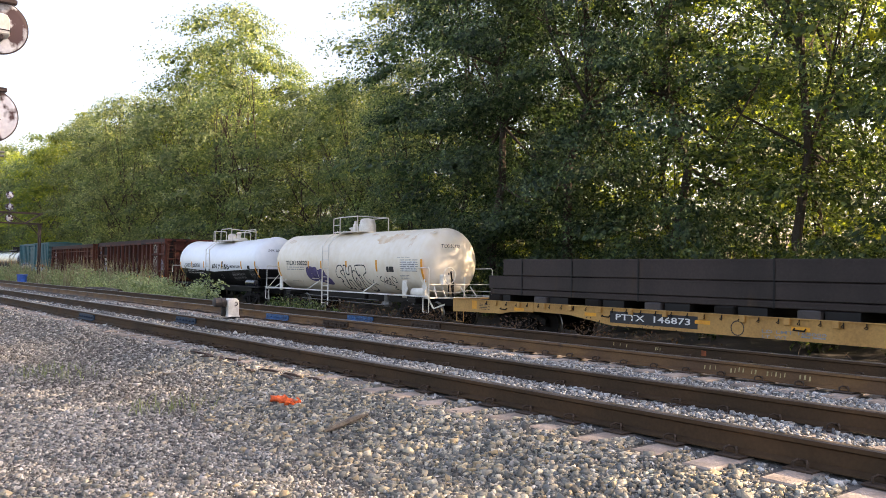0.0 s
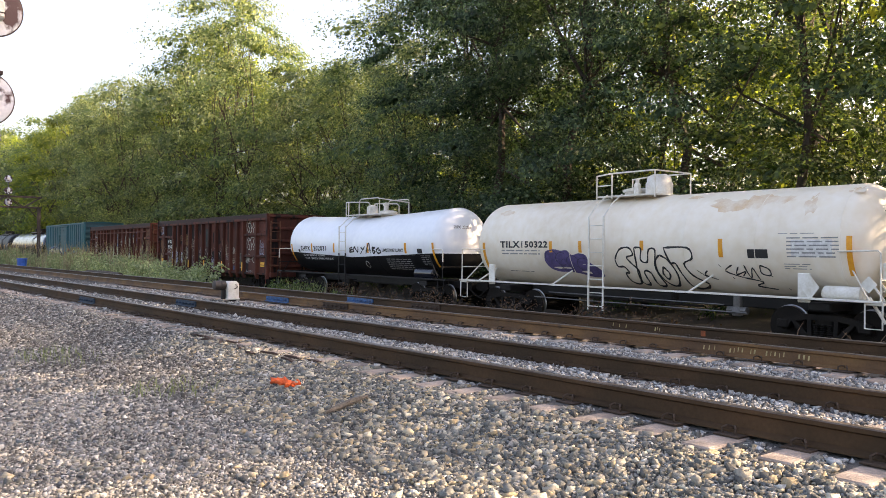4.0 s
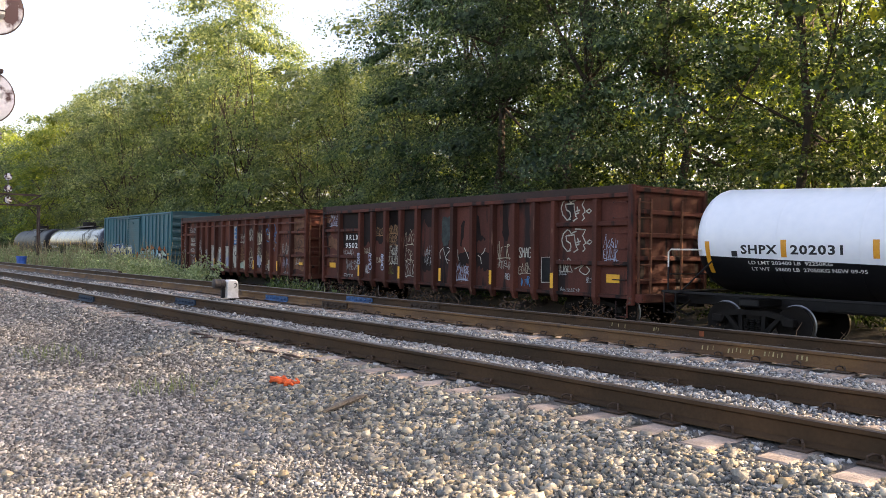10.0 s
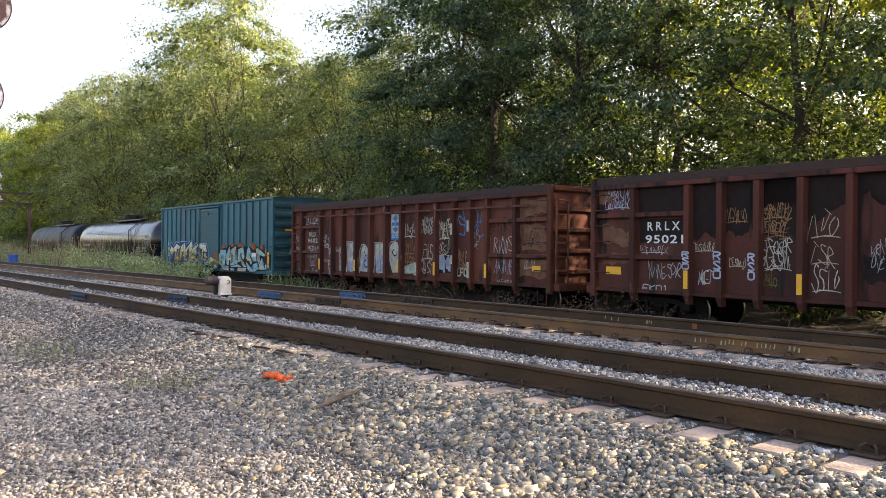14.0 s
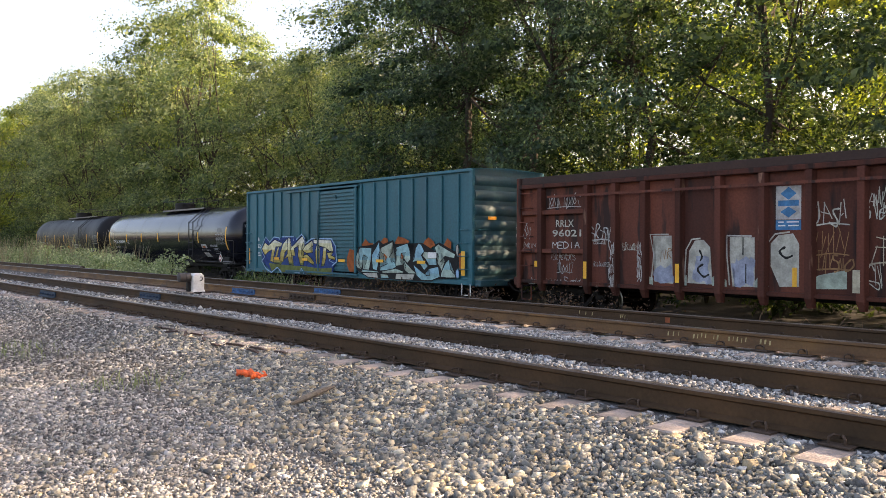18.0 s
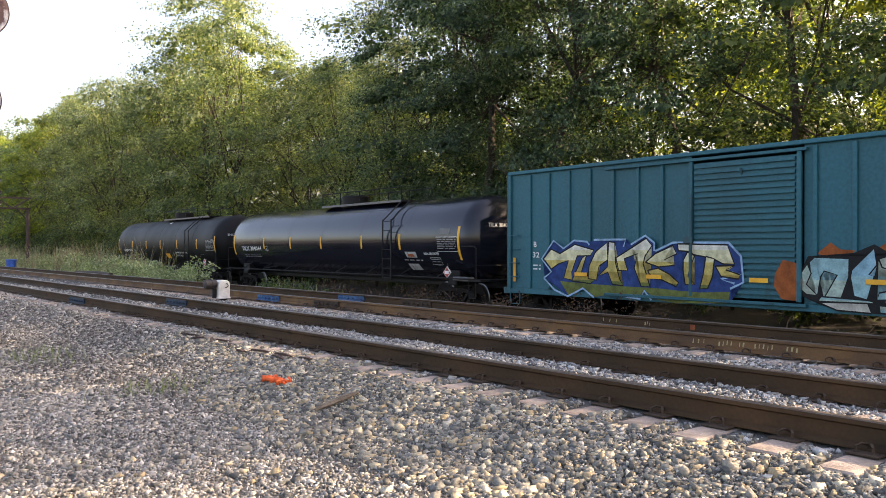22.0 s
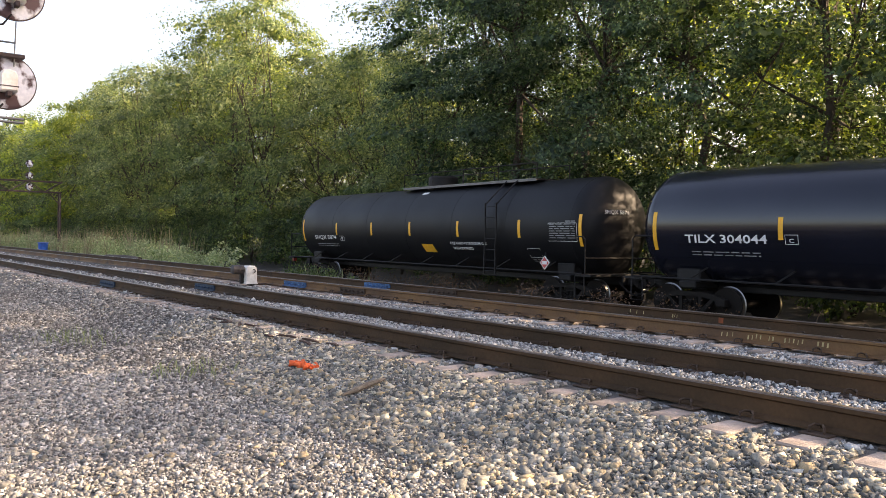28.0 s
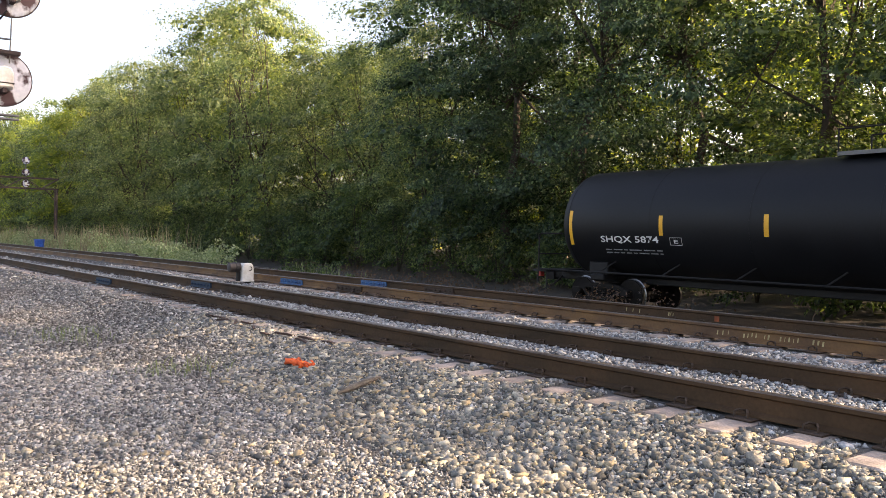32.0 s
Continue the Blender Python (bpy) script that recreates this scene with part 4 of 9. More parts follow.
def build_cream_tank():
    c = Car("tank_car", "cream white tank car with rust stains and sprayed lettering", "tank car", -35.2, -21.9, 1.27)
    c.axis, c.radius = c.z(1.40), 1.27
    tank_body(c, -34.35, -22.85, M_TANK_CREAM)
    W_ = M_WHITE
    sill_and_trucks(c, -35.2, -21.95, (-33.3, -23.3), M_BLACK)
    lx, lz = c.x, c.z
    # running board along the side, its brackets, posts and steps
    for sy in (-1, 1):
        c.part("side_rail", Shape().box(lx(-35.2), lx(-21.9), sy * 1.45 - 0.05, sy * 1.45 + 0.05, lz(0.19), lz(0.235), 0.006), W_)
    for X in (-34.3, -31.0, -26.4):
        c.part("bracket", Shape().tube([(lx(X), -1.44, lz(0.20)), (lx(X + 0.4), -1.0, lz(0.62))], 0.025), W_)
    for X in (-33.75, -23.55):
        c.part("bolster_plate", Shape().box(lx(X) - 0.14, lx(X) + 0.14, -1.36, -1.30, lz(0.12), lz(0.74), 0.02), W_)
    for X in (-35.2, -22.25):
        c.part("end_platform", Shape().box(lx(X), lx(X + 0.35), -1.45, 1.45, lz(0.14), lz(0.19), 0.01), W_)
        c.part("step", Shape().tube([(lx(X + 0.02), -1.45, lz(0.17)), (lx(X + 0.02), -1.45, lz(-0.32)), (lx(X + 0.36), -1.45, lz(-0.32)), (lx(X + 0.36), -1.45, lz(0.17))], 0.018), W_)
    for X, d in ((-35.1, -1), (-22.0, 1)):
        end_cage(c, X, d, W_)
        grab(c, [(X - d * 0.15, -1.42, 0.22), (X - d * 0.75, -1.05, 0.95)], W_)
    # ladder, top platform, rails, dome and valves
    ladder(c, -29.3, -0.40, 2.1, 0.52, -1.47, W_, 0.36)
    grab(c, [(-29.56, -1.46, 2.1), (-29.56, -1.15, 2.45), (-29.56, -0.75, 2.72)], W_)
    grab(c, [(-29.04, -1.46, 2.1), (-29.04, -1.15, 2.45), (-29.04, -0.75, 2.72)], W_)
    c.part("top_platform", Shape().box(lx(-29.95), lx(-27.95), -0.75, 0.75, lz(2.66), lz(2.70)), W_, "white top platform")
    for y in (-0.75, 0.75):
        for X in (-29.95, -29.4, -27.95):
            grab(c, [(X, y, 2.6), (X, y, 3.28)], W_, 0.02)
        grab(c, [(-29.95, y, 3.26), (-29.4, y, 3.30), (-27.95, y, 3.30)], W_, 0.02)
        grab(c, [(-29.95, y, 2.98), (-29.4, y, 2.98)], W_, 0.016)
    grab(c, [(-27.95, -0.75, 3.30), (-27.95, 0.75, 3.30)], W_, 0.02)
    c.part("valve_dome", Shape().lathe([(lz(2.6), 0.36), (lz(3.0), 0.36), (lz(3.05), 0.33), (lz(3.2), 0.30), (lz(3.25), 0.2)], 0, 18, "z", lx(-28.4), 0), W_, "cream valve housing", True)
    c.part("manway", Shape().lathe([(lz(2.6), 0.3), (lz(2.82), 0.3), (lz(2.82), 0.36), (lz(2.88), 0.36), (lz(2.95), 0.1)], 0, 16, "z", lx(-29.2), 0), W_, "", True)
    c.part("vent_valve", Shape().lathe([(lz(2.6), 0.09), (lz(3.0), 0.09), (lz(3.05), 0.05), (lz(3.15), 0.05)], 0, 10, "z", lx(-28.9), -0.3), W_)
    # markings
    k = M_LETTER_K
    for X, z0, z1 in ((-34.3, 0.62, 1.42), (-31.3, 1.13, 1.45), (-30.15, 1.13, 1.45), (-28.0, 1.20, 1.45), (-25.7, 1.05, 1.48), (-22.7, 0.70, 1.52)):
        c.patch(X, X + 0.12, z0, z1, M_ORANGE, "reflector")
    c.text("TILX", -33.45, -32.55, 1.26, 1.46, k, bold=0.035, spacing=1.1)
    c.text("150322", -32.48, -31.36, 1.26, 1.46, k, bold=0.035, spacing=1.1)
    c.bars(-33.4, -31.7, 1.00, 1.19, 2, M_FAINT, 1)
    c.bars(-33.3, -32.2, 0.52, 0.56, 1, k, 2)
    c.patch(-24.95, -24.45, 1.04, 1.24, k, "stencil_panel")
    c.bars(-24.0, -22.85, 1.02, 1.50, 6, M_FAINT, 5)
    c.bars(-24.1, -23.5, 0.78, 0.93, 3, M_FAINT, 6)
    c.bars(-24.2, -23.3, 1.55, 1.59, 1, M_FAINT, 7)
    c.patch(-23.9, -23.0, 1.08, 1.45, M_LETTER_W, "data_panel", 0.0035)
    c.end_text("TILX150322", -22.20, -0.72, 0.10, 1.93, 2.06, k)
    # diamond placard and brake gear at the lit end
    c.part("placard", Shape().prism([(lx(-22.15) - 0.16, lz(0.55)), (lx(-22.15), lz(0.72)), (lx(-22.15) + 0.16, lz(0.55)), (lx(-22.15), lz(0.38))], -1.47, -1.46), W_, "white diamond placard")
    c.part("placard_board", Shape().prism([(lx(-23.35) - 0.2, lz(0.45)), (lx(-23.35), lz(0.70)), (lx(-23.35) + 0.2, lz(0.45)), (lx(-23.35), lz(0.18))], -1.47, -1.455), W_)
    c.part("brake_cylinder", Shape().lathe([(lx(-23.2), 0.1), (lx(-23.15), 0.16), (lx(-22.4), 0.16), (lx(-22.35), 0.1)], lz(0.33), 16, "x", 0, -1.2), W_, "cream brake reservoir", True)
    c.part("brake_lever", Shape().tube([(lx(-22.2), -1.35, lz(0.3)), (lx(-21.95), -1.2, lz(-0.2)), (lx(-21.7), -0.9, lz(-0.05))], 0.035), W_)
    c.part("brake_wheel", Shape().tube([(lx(-21.85), 0.25 * math.cos(a) - 0.6, lz(0.95) + 0.28 * math.sin(a)) for a in np.linspace(0, 6.283, 17)], 0.018), W_)
    c.part("piping", Shape().tube([(lx(-31.5), -1.1, lz(-0.08)), (lx(-26.2), -1.1, lz(-0.12))], 0.03).tube([(lx(-27.4), -0.6, lz(-0.1)), (lx(-27.4), -0.6, lz(0.2))], 0.09), M_TRUCK)
    # sprayed tags
    pur = mat("purple_spray", (0.10, 0.075, 0.19), 0.7, dark=(0.055, 0.04, 0.12), scale=6, bump=0.0)
    SPRAY_INK = mat("dark_purple_ink", (0.05, 0.04, 0.10), 0.7, scale=6, bump=0.0)
    rng = random.Random(5)
    blobs = [(-31.54, 1.01), (-31.46, 1.16), (-31.11, 1.22), (-30.86, 1.18), (-30.61, 1.19), (-30.43, 1.06), (-30.18, 1.11), (-29.91, 1.06), (-29.84, 0.88), (-29.51, 0.68), (-29.5, 0.48), (-29.9, 0.46), (-30.3, 0.54), (-30.7, 0.58), (-31.1, 0.58), (-31.4, 0.66), (-31.55, 0.85)]
    c.blob(smooth_line(blobs + blobs[:1])[:-1], pur, "spray_paint", 0.005, "purple sprayed cloud")
    arcs = [[(x + 0.24 * math.cos(a), z + 0.18 * math.sin(a)) for a in np.linspace(s_, s_ + 4.2, 9)] for x, z, s_ in ((-31.25, 1.0, 0), (-30.85, 0.95, 1), (-30.45, 0.86, 0.3), (-30.05, 0.80, 0.2), (-30.7, 0.78, 2))]
    c.strokes(arcs, 0.025, SPRAY_INK, "spray_outline", 0.008)
    for g in ([(-28.88, 0.95), (-28.68, 1.22), (-28.37, 1.27), (-28.25, 1.09), (-28.47, 1.02), (-28.37, 0.88), (-28.19, 0.66), (-28.37, 0.34), (-28.63, 0.37), (-28.66, 0.59), (-28.53, 0.62), (-28.63, 0.77), (-28.83, 0.77), (-28.88, 0.95)],
              [(-28.19, 1.27), (-27.97, 1.25), (-28.02, 0.95), (-27.82, 0.91), (-27.72, 1.22), (-27.52, 1.2), (-27.62, 0.73), (-27.57, 0.34), (-27.82, 0.31), (-27.82, 0.62), (-28.02, 0.66), (-28.07, 0.34), (-28.29, 0.37), (-28.19, 0.88), (-28.19, 1.27)],
              [(-27.41, 1.09), (-27.16, 0.95), (-27.01, 0.62), (-27.16, 0.34), (-27.41, 0.34), (-27.57, 0.59), (-27.57, 0.91), (-27.41, 1.09)], [(-27.36, 0.8), (-27.24, 0.62), (-27.36, 0.48), (-27.44, 0.62), (-27.36, 0.8)],
              [(-27.26, 1.27), (-26.56, 1.27), (-26.45, 1.02), (-26.71, 0.88), (-26.56, 0.59), (-26.25, 0.41), (-26.4, 0.29), (-26.76, 0.3), (-26.86, 0.59), (-26.96, 0.88), (-27.11, 0.91), (-27.26, 1.27)]):
        c.strokes([g], 0.058, k, "spray_tag", 0.007, "black sprayed outline letter")
    c.strokes([[(-25.75, 0.88), (-25.44, 0.55)], [(-25.39, 0.88), (-25.6, 0.73), (-25.19, 0.59)], [(-25.24, 0.84), (-25.34, 0.66), (-25.09, 0.73), (-25.19, 0.62)], [(-25.09, 0.88), (-24.99, 0.59), (-24.89, 0.82), (-24.79, 0.55)], [(-24.69, 0.88), (-24.49, 0.8), (-24.49, 0.66), (-24.69, 0.7), (-24.69, 0.88)], [(-24.49, 0.66), (-24.18, 0.34)], [(-25.19, 0.59), (-24.74, 0.5), (-24.94, 0.41), (-24.49, 0.34)], [(-26.4, 0.73), (-26.15, 0.55)], [(-26.1, 0.73), (-26.2, 0.62), (-25.9, 0.52)]], 0.04, k, "spray_tag", 0.007, "thin black sprayed tag")
    rust = mat("rust_stain", (0.66, 0.47, 0.29), 0.6, dark=(0.77, 0.69, 0.57), scale=2.5, fine=20, bump=0.0)
    for X, z, w, h in ((-25.6, 2.28, 0.9, 0.26), (-24.9, 2.42, 0.7, 0.18), (-22.75, 2.50, 0.35, 0.12), (-33.6, 2.35, 0.5, 0.16), (-26.8, 2.52, 0.4, 0.1), (-23.6, 2.2, 0.25, 0.4), (-25.0, 2.30, 0.5, 0.3), (-24.5, 2.36, 0.9, 0.16), (-25.9, 2.40, 0.4, 0.14)):
        c.blob([(X + w * 0.6 * math.cos(a) * rng.uniform(0.5, 1.2), z + h * 0.6 * math.sin(a) * rng.uniform(0.5, 1.2)) for a in np.linspace(0, 6.0, 22)], rust, "rust_stain", 0.003)
    # hoses, chain and valve gear on the lit end
    for dy, z0, z1 in ((-0.55, 0.20, 1.05), (-0.35, 0.15, 0.80), (0.15, 0.2, 0.9)):
        c.part("end_pipe", Shape().tube([(lx(-21.98), dy, lz(z0)), (lx(-22.02), dy + 0.05, lz((z0 + z1) / 2)), (lx(-22.12), dy + 0.12, lz(z1))], 0.022, 6), M_TRUCK if dy < 0 else W_)
    c.part("hand_brake_box", Shape().box(lx(-22.22), lx(-22.0), -0.78, -0.42, lz(0.62), lz(0.98), 0.03), W_)
    c.part("brake_chain", Shape().tube([(lx(-21.98), -0.45, lz(1.10)), (lx(-22.0), -0.38, lz(0.8)), (lx(-21.95), -0.42, lz(0.5)), (lx(-21.97), -0.30, lz(0.1))], 0.03, 6), M_TRUCK, "rusty brake chain")
    for y in (-1.0, -0.6, 0.3, 0.8):
        c.part("end_bracket", Shape().tube([(lx(-22.05), y, lz(0.2)), (lx(-22.35), y * 0.9, lz(0.55))], 0.025, 5), W_)
    c.part("end_rail", Shape().tube([(lx(-21.92), -1.4, lz(0.42)), (lx(-21.92), -0.3, lz(0.34)), (lx(-21.92), 0.3, lz(0.42)), (lx(-21.92), 1.4, lz(0.38))], 0.016, 5), W_)
    for z, dx in ((-0.18, 0.0), (-0.02, 0.6)):
        c.part("brake_rod", Shape().tube([(lx(-32.0 + dx), -1.15, lz(z)), (lx(-25.0 - dx), -1.15, lz(z - 0.03))], 0.018, 5), M_STEEL)
    c.part("outlet_valve", Shape().lathe([(lz(-0.30), 0.12), (lz(-0.2), 0.14), (lz(-0.1), 0.10), (lz(0.2), 0.10)], 0, 12, "z", lx(-25.4), -0.9).lathe([(lx(-25.65), 0.09), (lx(-25.15), 0.09)], lz(-0.18), 12, "x", 0, -0.9), M_STEEL)


# ---- white and black tank car ----
def build_white_tank():
    c = Car("tank_car", "white tank car with a black lower half and orange reflectors", "tank car", -49.4, -36.1, 1.235)
    c.radius, c.axis, c.sag = 1.235, c.z(1.475), 0.19
    c.mid, c.half = c.x(-42.6), 5.45
    tank_body(c, -48.05, -37.15, M_TANK_WHITE, 0.5, c.z(1.08), M_TANK_MATT)
    W_ = M_WHITE
    sill_and_trucks(c, -49.2, -36.1, (-46.9, -37.7), M_BLACK)
    lx, lz = c.x, c.z
    for sy in (-1, 1):
        c.part("side_beam", Shape().box(lx(-49.1), lx(-36.2), sy * 1.2 - 0.05, sy * 1.2 + 0.05, lz(0.15), lz(0.21), 0.01), M_BLACK)
    for X, d in ((-48.9, -1), (-36.35, 1)):
        for sy in (-1, 1):
            grab(c, [(X - d * 0.75, sy * 1.2, 1.22), (X, sy * 1.38, 1.22), (X + d * 0.07, sy * 1.38, 1.16), (X + d * 0.07, sy * 1.38, 0.80)], W_, 0.02)
            grab(c, [(X + d * 0.07, sy * 1.38, 0.80), (X + d * 0.07, sy * 1.38, 0.22)], M_BLACK, 0.02)
        grab(c, [(X, -1.38, 0.62), (X, 1.38, 0.62)], M_BLACK)
        c.part("end_platform", Shape().box(lx(X) - 0.25, lx(X) + 0.25, -1.4, 1.4, lz(0.16), lz(0.22), 0.01), M_BLACK)
        c.part("step", Shape().tube([(lx(X) - 0.17, -1.4, lz(0.17)), (lx(X) - 0.17, -1.4, lz(-0.32)), (lx(X) + 0.17, -1.4, lz(-0.32)), (lx(X) + 0.17, -1.4, lz(0.17))], 0.018), M_BLACK)
        grab(c, [(X - d * 0.3, -1.3, 0.25), (X - d * 1.0, -1.15, 0.95)], M_BLACK)
    ladder(c, -43.15, 1.06, 2.15, 0.52, -1.36, W_, 0.36)
    ladder(c, -43.15, -0.25, 1.05, 0.52, -1.36, M_BLACK, 0.36)
    for dx in (-0.26, 0.26):
        grab(c, [(-43.15 + dx, -1.35, 2.1), (-43.15 + dx, -1.0, 2.42), (-43.15 + dx, -0.6, 2.62)], W_)
    c.part("top_platform", Shape().box(lx(-44.0), lx(-41.35), -0.7, 0.7, lz(2.60), lz(2.64)), W_)
    for y in (-0.7, 0.7):
        for X in (-44.0, -43.8, -41.4):
            grab(c, [(X, y, 2.55), (X, y, 3.16)], W_, 0.022)
        grab(c, [(-44.0, y, 3.16), (-43.8, y, 3.17), (-42.25, y, 3.10), (-42.12, y, 3.02), (-42.12, y, 2.6)], W_, 0.02)
        grab(c, [(-42.95, y, 2.6), (-42.95, y, 3.16), (-42.8, y, 3.25), (-41.5, y, 3.25), (-41.4, y, 3.2)], W_, 0.022)
    grab(c, [(-41.4, -0.7, 3.22), (-41.4, 0.7, 3.12)], W_, 0.022)
    c.part("valve_dome", Shape().lathe([(lz(2.5), 0.24), (lz(2.84), 0.24), (lz(2.96), 0.22), (lz(3.03), 0.14), (lz(3.05), 0.03)], 0, 18, "z", lx(-43.05), 0), W_, "white rounded valve cover", True)
    c.part("manway", Shape().lathe([(lz(2.45), 0.30), (lz(2.66), 0.30), (lz(2.66), 0.38), (lz(2.74), 0.38), (lz(2.78), 0.2)], 0, 18, "z", lx(-41.85), 0), W_, "", True)
    c.part("vent_valve", Shape().lathe([(lz(2.7), 0.1), (lz(2.95), 0.1), (lz(2.97), 0.13), (lz(3.03), 0.13), (lz(3.1), 0.05)], 0, 10, "z", lx(-41.85), -0.1), W_)
    k, w = M_LETTER_K, M_LETTER_W
    for X, z0, z1 in ((-48.05, 0.68, 1.42), (-46.12, 1.07, 1.45), (-44.15, 1.07, 1.45), (-41.45, 1.07, 1.45), (-38.85, 1.07, 1.45), (-37.15, 0.60, 1.45)):
        c.patch(X, X + 0.13, z0, z1, M_ORANGE, "reflector")
    c.text("SHPX", -47.1, -46.2, 1.13, 1.34, k, spacing=1.12, bold=0.032)
    c.text("202031", -45.9, -44.75, 1.13, 1.34, k, spacing=1.12, bold=0.032)
    c.text("LIMESTONE SLURRY", -40.35, -38.92, 1.12, 1.24, k, bold=0.03)
    c.text("LD LMT 203400 LB  92250KG", -46.95, -45.0, 0.90, 0.98, w)
    c.text("LT WT   59600 LB  27050KG NEW 09-95", -46.9, -44.3, 0.76, 0.84, w)
    c.bars(-40.2, -38.6, 0.42, 0.86, 6, M_FAINT, 11)
    c.bars(-38.9, -38.2, 0.98, 1.02, 1, M_FAINT, 12)
    c.bars(-37.9, -37.35, 0.62, 1.0, 6, M_FAINT, 13)
    c.patch(-47.35, -47.2, 1.07, 1.2, k, "stencil_panel")
    c.patch(-38.05, -37.75, 1.07, 1.24, k, "stencil_panel")
    c.strokes([[(-41.65 + 0.12 * math.cos(a), 0.62 + 0.12 * math.sin(a)) for a in np.linspace(0, 6.3, 16)]], 0.02, w, "emblem_ring")
    g = [[(-42.55, 1.28), (-42.75, 1.24), (-42.7, 1.18), (-42.5, 1.2)], [(-42.7, 1.18), (-42.78, 1.1), (-42.45, 1.11)], [(-42.45, 1.08), (-42.4, 1.3), (-42.15, 1.10), (-42.1, 1.32)], [(-41.9, 1.3), (-41.75, 1.2), (-41.6, 1.32)], [(-41.75, 1.2), (-41.95, 1.02)],
         [(-41.55, 1.02), (-41.3, 1.45), (-41.2, 1.05)], [(-41.45, 1.18), (-41.15, 1.18)], [(-41.05, 1.28), (-41.0, 1.06), (-40.85, 1.12), (-41.0, 1.2), (-40.85, 1.27), (-41.05, 1.28)], [(-40.55, 1.27), (-40.75, 1.18), (-40.65, 1.06), (-40.45, 1.1), (-40.5, 1.18), (-40.6, 1.16)]]
    c.strokes(g, 0.078, k, "spray_tag", 0.007, "black sprayed tag")
    c.end_text("SHPX  202031", -36.52, -0.75, 0.0, 1.95, 2.06, k)
    c.part("brake_cylinder", Shape().lathe([(lx(-38.3), 0.1), (lx(-38.25), 0.2), (lx(-37.2), 0.2), (lx(-37.15), 0.1)], lz(0.36), 16, "x", 0, -1.0), M_TANK_BLACK, "black air reservoir", True)
    c.part("bottom_outlet", Shape().lathe([(lz(-0.35), 0.12), (lz(0.1), 0.12), (lz(0.25), 0.3)], 0, 12, "z", lx(-42.3), 0), M_TRUCK)
    c.part("piping", Shape().tube([(lx(-45.2), -0.9, lz(-0.05)), (lx(-39.3), -0.9, lz(-0.1))], 0.03).box(lx(-43.6), lx(-43.0), -1.1, -0.7, lz(-0.3), lz(0.0), 0.03), M_TRUCK)


